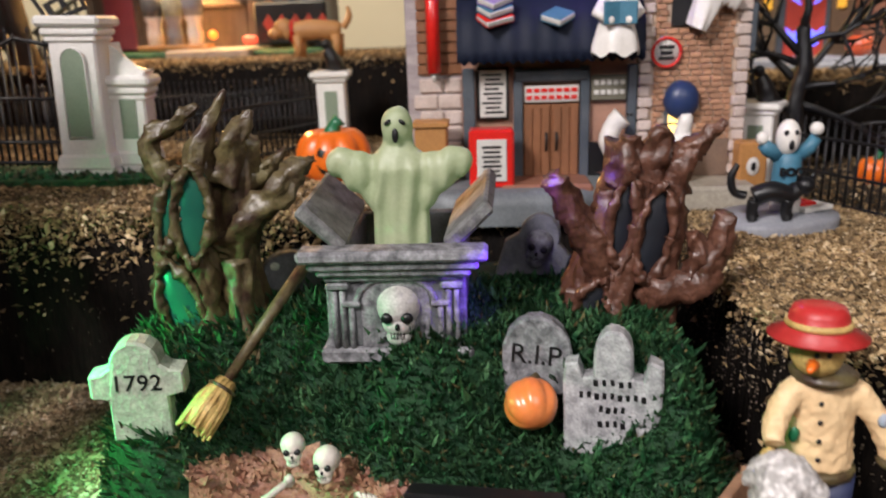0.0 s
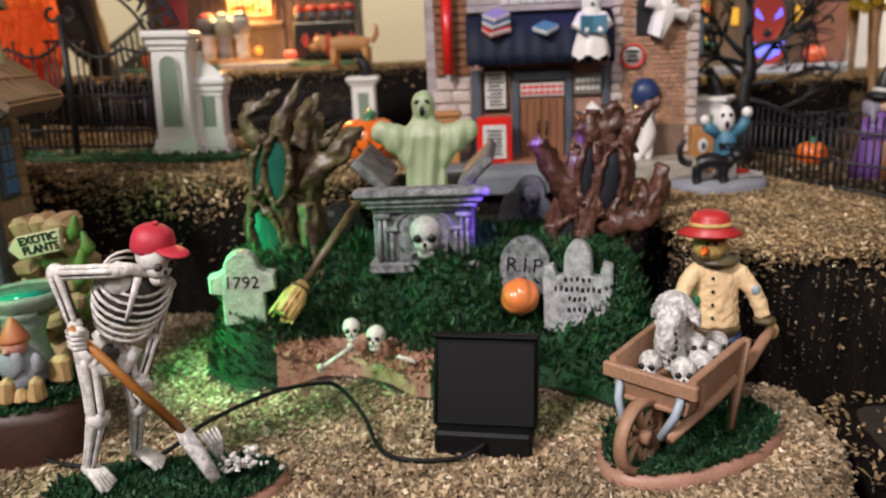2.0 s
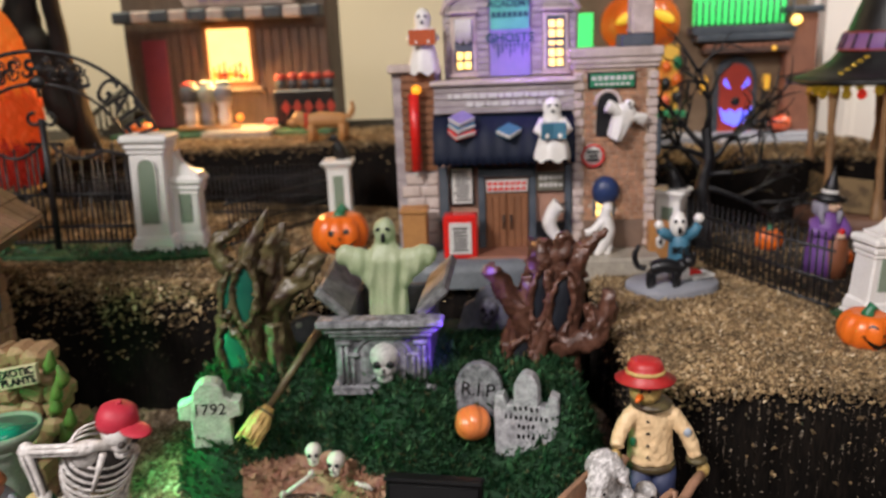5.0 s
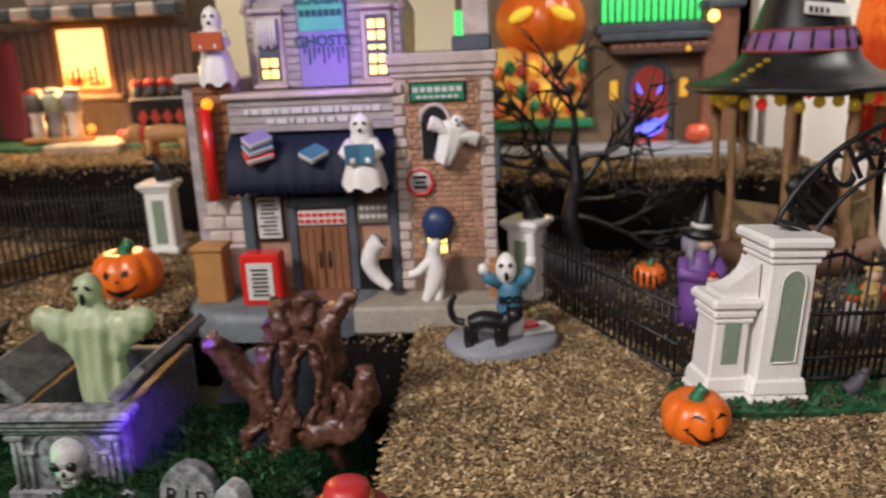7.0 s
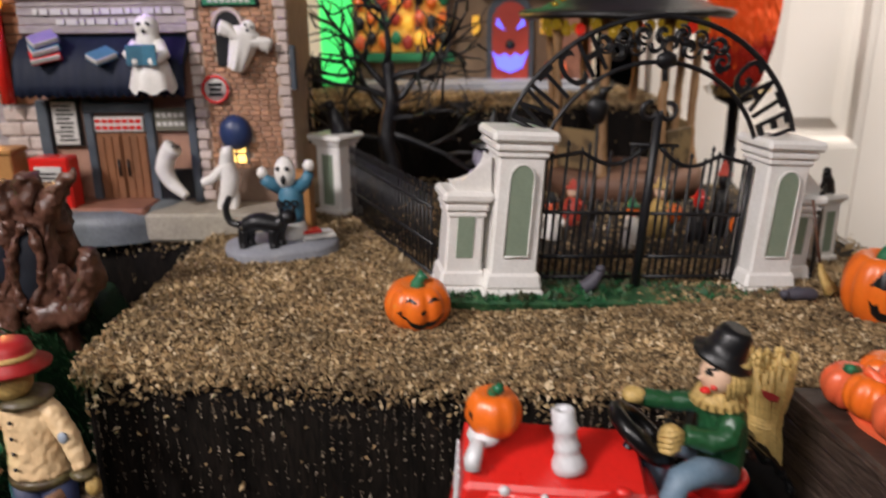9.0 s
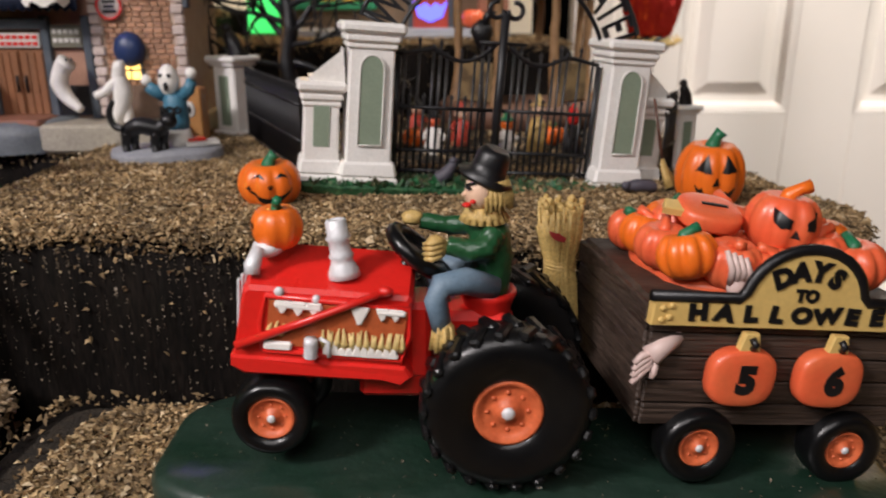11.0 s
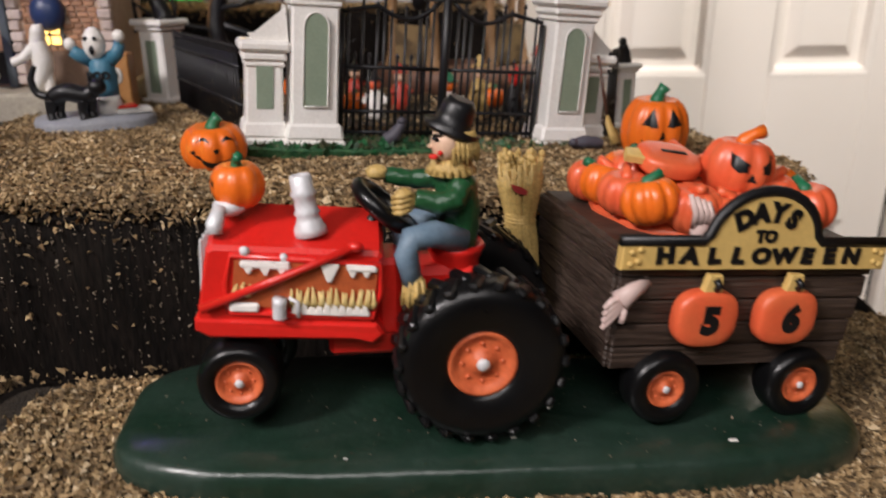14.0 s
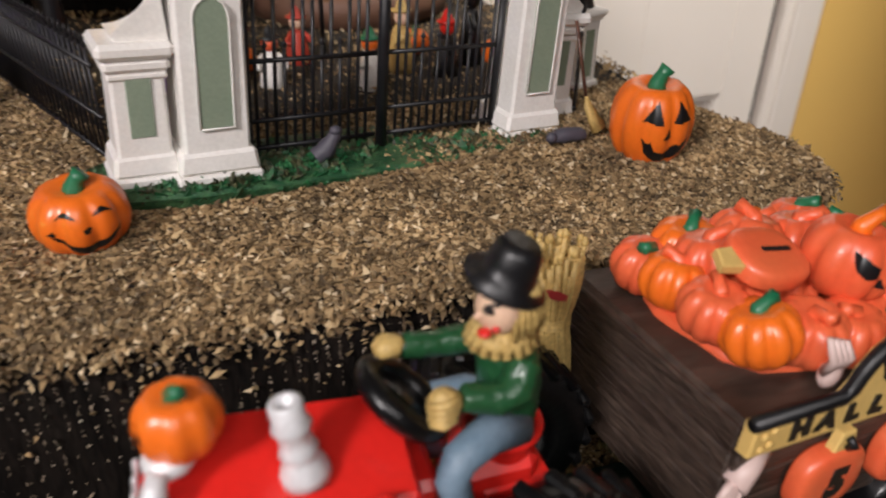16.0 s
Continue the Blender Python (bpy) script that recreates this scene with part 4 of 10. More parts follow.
    br = Shape().lathe([(0.0024, 0), (0.0026, 0.0005), (0.0022, 0.001), (0.0026, 0.0016), (0.0022, 0.0022), (0.0026, 0.0028), (0.0022, 0.0034), (0.0026, 0.004), (0.0022, 0.0046), (0.0026, 0.0052), (0.0024, 0.0074)], (-0.0695, y0 - 0.0032, 0.0665), 12)
    br.tube([(-0.0665, y0 - 0.002, 0.0735), (-0.0635, y0 - 0.003, 0.0725), (-0.063, y0 - 0.003, 0.067)], 0.0009, 6)
    part("chrome_pipe", br, SILVER, bonnet, "ribbed silver pipe")
    bolt = Shape().ball((-0.0815, y0 - 0.0005, 0.0895), (0.0018, 0.0014, 0.0018), 10, 6)
    bolt.ball((-0.0685, y0 - 0.0005, 0.0875), (0.0016, 0.0014, 0.0018), 10, 6)
    part("bolt", bolt, SILVER, bonnet)
    ch = Shape().lathe([(0.0055, 0), (0.0052, 0.002), (0.0040, 0.0042), (0.0036, 0.0056), (0.0043, 0.0064), (0.0036, 0.0074), (0.0034, 0.0108), (0.0043, 0.0118), (0.0036, 0.0128), (0.0035, 0.0168), (0.0030, 0.0172), (0.0019, 0.0172), (0.0018, 0.014)], (0, 0, 0), 16)
    part("exhaust", ch, SILVER, bonnet, "silver exhaust stack", pose(-0.0600, -0.0050, 0.0930, -4, -12, 0) @ Matrix.Diagonal((1.08, 1.08, 1.24, 1)))
    part("bonnet_skirt", Shape().prism([(-0.0985, 0.0595), (-0.0935, 0.0570), (-0.0440, 0.0575), (-0.0370, 0.0560), (-0.0330, 0.0600), (-0.0360, 0.0640), (-0.0985, 0.0640)], y0 - 0.0012, y0 + 0.028, 0.0012).rough(0.0003, 160), RED, root, "", lean)
    gr = Shape()
    for k in range(5):
        gr.box((-0.0962, y0 + 0.003 + k * 0.005, 0.079), (0.0012, 0.002, 0.026), 0.0004)
    part("grille", gr, SILVER, bonnet, "silver front grille")
    part("front_axle", Shape().box((-0.086, 0.004, 0.049), (0.012, 0.026, 0.012), 0.002), RED, root)
    ax = Shape().box((-0.03, 0.006, 0.052), (0.05, 0.026, 0.014), 0.002)
    ax.box((-0.012, 0.009, 0.062), (0.026, 0.022, 0.03), 0.003)
    ax.box((-0.0325, 0.002, 0.068), (0.009, 0.020, 0.030), 0.002)
    part("chassis", ax, RED, root)
    # little pumpkin-headed mascot on the bonnet is a plain pumpkin on a white collar
    mh = Shape()
    pumpkin_shape(mh, 0.0095, 0.0175, 8, 0.10, 40, 12)
    head = part("pumpkin", mh, ORANGE, root, "orange pumpkin with black eyes", pose(-0.0835, 0.002, 0.1005, 0, 0, -70))
    for o in ([(-24, 4), (-10, 12), (-8, 22), (-22, 16)], [(10, 12), (24, 4), (22, 16), (8, 22)], [(-20, -14), (0, -22), (20, -14), (0, -28)]):
        part("face_mark", face_patch(0.0095, 0.0175, o, 8, 0.10, 2.4), INK, head)
    part("stem", stem_shape(0.0165, 0.0095, 0.003), STEM, head)
    col = Shape().ball((-0.0865, -0.001, 0.1025), (0.006, 0.0065, 0.0035), 12, 6)
    col.tube([(-0.0885, -0.0065, 0.104), (-0.0905, -0.010, 0.0985), (-0.0905, -0.011, 0.0955)], [0.0022, 0.003, 0.0026], 8)
    part("collar", col, SILVER, root, "pale silver collar")
    # wheel gear
    wr = Matrix.Rotation(math.radians(42), 4, "Y")
    st = Shape().tube([wr @ Vector((0.0112 * math.cos(a), 0.0105 * math.sin(a), 0)) + Vector((-0.0335, 0.0065, 0.0985)) for a in [2 * math.pi * k / 24 for k in range(25)]], 0.0031, 9)
    st.lathe([(0.0002, -0.0012), (0.0095, -0.0010), (0.0095, 0.0004), (0.0002, 0.0010)], (-0.0335, 0.0065, 0.0985), 18, wr)
    wheel_s = part("steering_wheel", st, TYRE, root, "black steering wheel")
    part("steering_column", Shape().tube([(-0.043, 0.0060, 0.086), (-0.0340, 0.0065, 0.0980)], 0.0022, 8), TYRE, wheel_s)
    seat = Shape().lathe([(0.0095, 0), (0.0088, 0.006), (0.0098, 0.0125), (0.0112, 0.0155), (0.0118, 0.0175), (0.0108, 0.0188), (0.0092, 0.0175), (0.0080, 0.014), (0.0002, 0.0125)], (-0.0068, 0.008, 0.0650), 22, Matrix.Diagonal((0.94, 0.94, 1, 1)))
    seat.prism([(-0.0165, 0.0545), (0.0045, 0.0545), (0.0035, 0.0700), (-0.0155, 0.0700)], -0.0030, 0.018, 0.0016)
    part("seat", seat, RED, root, "red bucket seat")
    wheel(root, (-0.087, -0.008, 0.0405), 0.0150, 0.016, 0.0085, 2, False)
    wheel(root, (-0.084, 0.022, 0.0405), 0.0150, 0.016, 0.0085, 182, False)
    wheel(root, (-0.0010, -0.0182, 0.0490), 0.0302, 0.0175, 0.0126, 2, True)
    wheel(root, (0.002, 0.040, 0.0490), 0.0305, 0.026, 0.0128, 182, True)
    # the straw driver, one plain figure
    d = Shape()
    d.tube([(-0.0060, 0.0075, 0.0820), (-0.0062, 0.0075, 0.0880), (-0.0058, 0.0078, 0.0970), (-0.0066, 0.0080, 0.1060), (-0.0078, 0.0080, 0.1120)], [0.0066, 0.0074, 0.0076, 0.0074, 0.0044], 18, 1.1)
    d.tube([(-0.0085, 0.0135, 0.1075), (-0.0210, 0.0150, 0.1060), (-0.0325, 0.0140, 0.1082)], [0.0042, 0.0037, 0.0031], 12)
    d.tube([(-0.0050, 0.0010, 0.1075), (-0.0085, -0.0030, 0.1025), (-0.0135, -0.0035, 0.1018), (-0.0222, -0.0032, 0.1038)], [0.0045, 0.0046, 0.0042, 0.0035], 12)
    d = melt(d, 0.0008, 3, 0.0004, 320)
    d.rough(0.0003, 700)
    d.mi = 1
    for s in (-1, 1):
        hy = 0.0016 if s < 0 else 0.0124
        ky = -0.0090 if s < 0 else 0.0130
        d.tube([(-0.0050, hy, 0.0860), (-0.0160, (hy + ky) / 2, 0.0905), (-0.0245, ky, 0.0905), (-0.0262, ky - 0.001, 0.0855), (-0.0240, ky - 0.002, 0.0745)], [0.0050, 0.0050, 0.0046, 0.0043, 0.0036], 12)
    d.mi = 2
    d.ball((-0.0352, 0.0132, 0.1095), (0.0042, 0.0036, 0.0028), 12, 8, bumpy=0.25, freq=500)
    d.ball((-0.0262, -0.0032, 0.1030), (0.0044, 0.0036, 0.0044), 12, 8, bumpy=0.15, freq=500)
    for k in range(4):
        d.tube([(-0.0235 - 0.0002 * k, -0.0058, 0.1062 - 0.0019 * k), (-0.0275, -0.0068, 0.1056 - 0.0020 * k), (-0.0305, -0.0044, 0.1046 - 0.0019 * k)], [0.0009, 0.0012, 0.0008], 6)
    for s in (-1, 1):
        d.lathe([(0.0046, -0.0050), (0.0042, -0.0005), (0.0036, 0.0035), (0.0028, 0.0050)], (-0.0236, (-0.0110 if s < 0 else 0.0120), 0.0728), 10)
        for k in range(9):
            a = 0.7 * k
            d.tube([(-0.0236 + 0.0034 * math.cos(a), (-0.0110 if s < 0 else 0.0120) + 0.0034 * math.sin(a), 0.0765), (-0.0236 + 0.0048 * math.cos(a), (-0.0110 if s < 0 else 0.0120) + 0.0048 * math.sin(a), 0.0675)], [0.0006, 0.0009], 4)
    d.lathe([(0.0042, 0.0), (0.0080, 0.0002), (0.0082, 0.0016), (0.0062, 0.0046), (0.0048, 0.0060)], (-0.0085, 0.0080, 0.1108), 16)
    for k in range(18):
        a = 0.349 * k
        d.tube([(-0.0085 + 0.0052 * math.cos(a), 0.0080 + 0.0052 * math.sin(a), 0.1160), (-0.0085 + 0.0084 * math.cos(a), 0.0080 + 0.0084 * math.sin(a), 0.1098)], [0.0010, 0.0014], 5)
    d.ball((-0.0068, 0.0090, 0.1215), (0.0070, 0.0076, 0.0078), 16, 10, bumpy=0.10, freq=420)
    for k in range(20):
        a = -1.75 + 0.20 * k
        d.tube([(-0.0068 + 0.0064 * math.cos(a), 0.0090 + 0.0070 * math.sin(a), 0.1255), (-0.0068 + 0.0080 * math.cos(a), 0.0090 + 0.0084 * math.sin(a), 0.1200), (-0.0068 + 0.0086 * math.cos(a), 0.0090 + 0.0090 * math.sin(a), 0.1140 + 0.0008 * (k % 3))], [0.0008, 0.0012, 0.0004], 4)
    d.mi = 3
    d.ball((-0.0105, 0.0056, 0.1212), (0.0056, 0.0062, 0.0068), 16, 10)
    d.tube([(-0.0150, 0.0045, 0.1215), (-0.0170, 0.0038, 0.1202)], [0.0012, 0.0006], 6)
    d.mi = 4
    d.ball((-0.0152, 0.0020, 0.1172), (0.0018, 0.0020, 0.0010), 8, 5)
    d.ball((-0.0130, 0.0004, 0.1188), (0.0012, 0.0008, 0.0009), 7, 5)
    d.mi = 5
    d.ball((-0.0146, 0.0014, 0.1236), (0.0016, 0.0014, 0.0007), 8, 5, Matrix.Rotation(0.35, 4, "Y"))
    d.tube([(-0.0154, 0.0016, 0.1248), (-0.0124, 0.0000, 0.1256)], 0.0005, 5)
    hat = Matrix.Rotation(math.radians(21), 4, "Y") @ Matrix.Rotation(math.radians(6), 4, "X")
    d.lathe([(0.0002, -0.0002), (0.0096, -0.0014), (0.0106, 0.0000), (0.0070, 0.0014), (0.0064, 0.0052), (0.0060, 0.0084), (0.0046, 0.0106), (0.0002, 0.0098)], (-0.0082, 0.0086, 0.1264), 24, hat)
    d.rough(0.0003, 240, len(d.v) - 192)
    part("driver_figure", d, [COATG, JEANS, STRAW, SKIN, RED, INK], root, "straw scarecrow driver in green coat and black hat")
    # broom standing behind the driver
    bm = Shape()
    rng = random.Random(8)
    bx, by = 0.0268, 0.052
    run = [(0.0074, 0.012), (0.0074, 0.036), (0.0074, 0.056), (0.0070, 0.068), (0.0060, 0.0768), (0.0060, 0.0800), (0.0074, 0.0850), (0.0088, 0.0920), (0.0094, 0.0990)]
    mid = lambda z: bx + (0.0780 - z) * (0.05 if z < 0.078 else 0.03)  # noqa: E731
    bm.tube([(mid(z), by, z) for _, z in run], [q * 0.78 for q, _ in run], 16)
    for k in range(70):
        a, deep = 2 * math.pi * k / 70 + rng.uniform(-0.06, 0.06), rng.uniform(0.84, 1.02)
        end = rng.uniform(-0.004, 0.007)
        bm.tube([(mid(z) + q * deep * math.cos(a), by + q * deep * math.sin(a), z + (end if j == len(run) - 1 else 0)) for j, (q, z) in enumerate(run)], [0.0006 + 0.0003 * (k % 3)] * len(run), 4)
    for k in range(26):
        a, q = rng.uniform(0, 6.28), 0.0088 * math.sqrt(rng.uniform(0, 1))
        foot = Vector((mid(0.085) + 0.6 * q * math.cos(a), by + 0.6 * q * math.sin(a), 0.085))
        head = Vector((mid(0.102) + 1.05 * q * math.cos(a), by + 1.05 * q * math.sin(a), 0.1040 + rng.uniform(-0.003, 0.003)))
        bm.tube([foot, head], [0.0008, 0.0011], 5)
        bm.ball(head, (0.0014, 0.0014, 0.0019), 6, 5, bumpy=0.3, freq=600)
    for z in (0.0768, 0.0784, 0.0800):
        bm.lathe([(0.0062, -0.0008), (0.0072, 0.0), (0.0062, 0.0008)], (mid(z), by, z), 18, caps=False)
    tagged(part("straw_sheaf", bm, STRAW, root, "bound sheaf of straw"), kind="stuff")
    mk = Shape().prism([(-0.0034, 0.0022), (0.0004, 0.0012), (0.0034, -0.0006), (0.0030, -0.0022), (0.0, -0.0014), (-0.0022, 0.0)], -0.0006, 0.0008, 0.0003)
    part("mouth_mark", mk, mat("dark_red_mark", (0.35, 0.03, 0.03), 0.5), root, "small dark red painted mouth on the straw", pose(bx - 0.003, by - 0.0092, 0.0930))
    # cart
    C = pose(0.0945, 0.030, 0.0575, 0, 5.2, 7.8)
    cart = thing("cart", C, "", "")
    cart.parent = root
    body = Shape()
    W, D2, H, TP = 0.100, 0.074, 0.050, 1.08
    body.box((0, 0, 0.0), (W, D2, H), 0.002, taper=TP)
    part("cart_body", body, PLANKB, cart, "dark brown grained wooden cart body")
    for k in range(5):
        z = -H / 2 + 0.006 + k * 0.0095
        grow = 1 + (TP - 1) * (z / H + 0.5)
        bd = Shape().box((0, -D2 / 2 * grow - 0.0004, z), (W * grow, 0.002, 0.0088), 0.0006)
        bd.rough(0.0003, 250)
        part("plank", bd, PLANKB, cart)
        bd2 = Shape().box((-W / 2 * grow - 0.0004, 0, z), (0.002, D2 * grow * 0.99, 0.0088), 0.0006)
        bd2.rough(0.0003, 250)
        part("plank", bd2, PLANKB, cart)
    # name board
    sg = [(-0.0555, 0.0182), (0.0545, 0.0182), (0.0545, 0.0285), (0.0235, 0.0285)]
    for k in range(11):
        a = math.pi * (0.06 + 0.88 * k / 10)
        sg.append((0.0215 * math.cos(a), 0.0275 + 0.0195 * math.sin(a)))
    sg += [(-0.0235, 0.0285), (-0.0555, 0.0285)]
    yb = -D2 / 2 * TP - 0.0045
    board = part("name_board", Shape().prism(sg, yb, yb + 0.004, 0.0006), SIGNY, cart, "cream yellow lettered board with black rim")
    edge = [(-0.0565, yb + 0.001, 0.0290), (-0.0245, yb + 0.001, 0.0290)] + [(0.0225 * math.cos(math.pi * (0.94 - 0.88 * k / 14)), yb + 0.001, 0.0278 + 0.0200 * math.sin(math.pi * (0.94 - 0.88 * k / 14))) for k in range(15)] + [(0.0245, yb + 0.001, 0.0290), (0.0552, yb + 0.001, 0.0290)]
    part("board_rim", Shape().tube(edge, 0.0021, 8), INK, board)
    for ch, x, z, tl in (("D", -0.0105, 0.0372, -26), ("A", -0.0043, 0.0395, -9), ("Y", 0.0028, 0.0398, 8), ("S", 0.0095, 0.0375, 26)):
        letters("letter", ch, 0.0094, INK, board, pose(x, yb - 0.0002, z, 0, tl, 0), 0.0004, bold=0.00060)
    letters("letters", "TO", 0.0060, INK, board, pose(0, yb - 0.0002, 0.0310), 0.0004, bold=0.00035)
    for k, ch in enumerate("HALLOWEEN"):
        letters("letter", ch, 0.0078, INK, board, pose(-0.0392 + k * 0.0097, yb - 0.0002, 0.0236, 0, (-4, 5, -3, 4, 0, -5, 3, -2, 4)[k], 0) @ Matrix.Diagonal((1.22, 1, 1, 1)), 0.0004, bold=0.00052)
    for sx in (-1, 1):
        for a, c in ((0.0490, 0.0258), (0.0520, 0.0248), (0.0493, 0.0215), (0.0520, 0.0205)):
            part("rivet", Shape().ball((sx * a, yb - 0.0002, c), (0.0014, 0.0007, 0.0012), 7, 4), SIGNY, board)
    for x, ch in ((-0.0178, "5"), (0.0165, "6")):
        pl = pillow(x, -0.0008, 0.0128, 0.0112, yb)
        tile = part("number_tile", pl, CORAL, cart, "red-orange pumpkin-shaped number tile")
        letters("digit", ch, 0.0136, INK, tile, pose(x + 0.0004, yb - 0.0027, -0.0010), 0.0003, bold=0.0010)
        hk = Shape().prism([(x - 0.0036, 0.0098), (x + 0.0046, 0.0096), (x + 0.0032, 0.0164), (x - 0.0022, 0.0166)], yb - 0.001, yb + 0.002, 0.0005)
        part("tile_stem", hk, SIGNY, tile, "cream stem")
        part("hook", Shape().tube([(x + 0.0002, yb - 0.0012, 0.0150), (x + 0.0010, yb - 0.003, 0.0130), (x + 0.0012, yb - 0.0012, 0.0112)], 0.0013, 6), INK, tile)
    wheel(root, (0.0700, -0.0115, 0.0295), 0.0148, 0.012, 0.0077, 7.8, False)
    wheel(root, (0.1285, -0.0035, 0.0235), 0.0148, 0.012, 0.0077, 7.8, False)
    # pale claw that reaches out between the planks
    cl = Shape().tube([(-0.0410, -D2 / 2 - 0.0005, 0.0120), (-0.0470, -D2 / 2 - 0.003, 0.0090), (-0.0520, -D2 / 2 - 0.004, 0.0050)], [0.0030, 0.0034, 0.0040], 10)
    for k in range(4):
        cl.tube([(-0.0510, -D2 / 2 - 0.004, 0.0070 - k * 0.0014), (-0.0555, -D2 / 2 - 0.005, 0.0056 - k * 0.0026), (-0.0580, -D2 / 2 - 0.0055, 0.0030 - k * 0.0026)], [0.0017, 0.0014, 0.0010], 6)
    cl.tube([(-0.0495, -D2 / 2 - 0.004, 0.0040), (-0.0500, -D2 / 2 - 0.005, -0.0010), (-0.0505, -D2 / 2 - 0.005, -0.0030)], [0.0016, 0.0013, 0.0009], 6)
    part("claw_ornament", cl, PALE, cart, "pale sculpted claw")
    # load
    load = [(-0.041, -0.026, 0.040, 0.0115, ORANGE), (-0.046, -0.008, 0.039, 0.0110, CORAL), (-0.047, 0.010, 0.038, 0.0110, ORANGE), (-0.046, 0.026, 0.036, 0.0110, CORAL), (-0.024, -0.025, 0.038, 0.0115, CORAL),
            (-0.030, 0.008, 0.043, 0.0125, CORAL), (-0.028, 0.026, 0.040, 0.0120, ORANGE), (-0.010, 0.018, 0.043, 0.0130, CORAL), (-0.008, -0.028, 0.036, 0.0115, CORAL), (0.010, -0.030, 0.035, 0.0110, CORAL),
            (0.012, 0.010, 0.043, 0.0130, CORAL), (0.018, -0.016, 0.041, 0.0120, CORAL), (0.035, -0.022, 0.038, 0.0125, CORAL), (0.034, 0.004, 0.040, 0.0125, ORANGE), (0.047, -0.006, 0.036, 0.0105, CORAL),
            (0.030, 0.026, 0.040, 0.0120, CORAL), (0.008, 0.030, 0.038, 0.0115, ORANGE), (-0.014, 0.033, 0.036, 0.0105, CORAL), (0.046, 0.018, 0.037, 0.0110, CORAL), (-0.034, -0.010, 0.036, 0.0115, CORAL), (-0.005, 0.000, 0.036, 0.0120, CORAL)]
    part("load_bed", Shape().ball((0, 0, 0.0255), (0.045, 0.033, 0.006), 24, 10, bumpy=0.15, freq=60), CORAL, cart)
    for k, (x, y, z, r, mm) in enumerate(load):
        x, y, z = x * 0.91 + 0.0035, y * 0.92, z - 0.0022
        s = Shape()
        pumpkin_shape(s, r, r * 1.62, 9, 0.18, 54, 11)
        pk = part("pumpkin", s, mm, cart, "", pose(x, y, z - r * 0.8, (k * 37) % 26 - 13, (k * 53) % 24 - 12, k * 67))
        part("stem", stem_shape(r * 1.46, r, 0.0018), STEM if k % 3 == 0 else CORAL, pk)
    s = Shape()
    pumpkin_shape(s, 0.0140, 0.0250, 8, 0.14, 48, 14)
    big = part("carved_pumpkin", s, CORAL, cart, "coral jack-o-lantern with black eyes", pose(0.0048, -0.012, 0.0370, 2, 2, -9))
    for o in ([(-46, 34), (-30, 30), (-8, 18), (-10, 4), (-24, 2), (-38, 12)], [(14, 18), (34, 30), (50, 34), (44, 12), (30, 2), (16, 4)], [(2, 2), (10, -14), (-6, -14)]):
        part("face_mark", face_patch(0.0140, 0.0250, o, 8, 0.14), INK, big)
    part("stem", stem_shape(0.0235, 0.0142, 0.004), ORANGE, big)
    fl = pillow(0, 0, 0.0125, 0.0105, 0.0)
    tile = part("number_tile", fl, CORAL, cart, "red spare number tile lying on the load", pose(-0.0215, -0.006, 0.0505, -72, 5, -4))
    part("digit", Shape().box((0.001, -0.0031, 0), (0.0105, 0.0006, 0.0016), 0.0002), INK, tile)
    part("tile_stem", Shape().prism([(-0.0195, -0.004), (-0.0115, -0.0045), (-0.0115, 0.0035), (-0.0175, 0.003)], -0.001, 0.002, 0.0005), SIGNY, tile, "cream stem")
    cl = Shape()
    for k in range(4):
        cl.tube([(-0.0245 + k * 0.0019, -0.036, 0.0315), (-0.0262 + k * 0.0021, -0.0385, 0.0375), (-0.0285 + k * 0.0025, -0.0365, 0.0440 - 0.0008 * k)], [0.0014, 0.0013, 0.0009], 6)
    cl.ball((-0.0215, -0.036, 0.0305), (0.0044, 0.0026, 0.0046), 8, 6)
    part("claw_ornament", cl, PALE, cart)


GUMY = mat("pale_yellow_gum_paint", (0.72, 0.56, 0.24), 0.5, (0.50, 0.33, 0.10), 240, 0.6, 0.1, 700, 0.3, 400)
MOUTH = mat("dull_orange_paint", (0.45, 0.10, 0.03), 0.45, (0.35, 0.07, 0.02), 150, 0.5, 0.1)
tractor()

# ---- the graveyard on its mound ----
def ease(t):
    t = max(0.0, min(1.0, t))
    return t * t * (3 - 2 * t)


def mound_front(x):
    return 0.342 - 0.148 * (x + 0.06) + 0.012 * math.sin(x * 60)


def mound_height(x, y):
    """Height of the mound over the lower tier, at a place in the room."""
    d = y - mound_front(x)
    if d < 0:
        return 0.0
    left = 0.041 * ease(d / 0.010) + 0.025 * ease((d - 0.012) / 0.035)
    right = 0.013 * ease(d / 0.003) + 0.021 * ease(d / 0.030) + 0.034 * ease((d - 0.026) / 0.030)
    w = ease((0.012 - x) / 0.05)
    h = w * left + (1 - w) * right
    side = ease((x + 0.069 + 0.006 * noise.noise(Vector((x, y, 7)) * 120)) / 0.024) * ease((0.212 - x) / 0.03)
    return h * side + 0.0012 * noise.noise(Vector((x, y, 0)) * 90)


GY = Vector((0.07, 0.39, -0.066))
graves = thing("graveyard_mound", pose(*GY), "green flocked graveyard mound with bare red-brown soil", "graveyard")


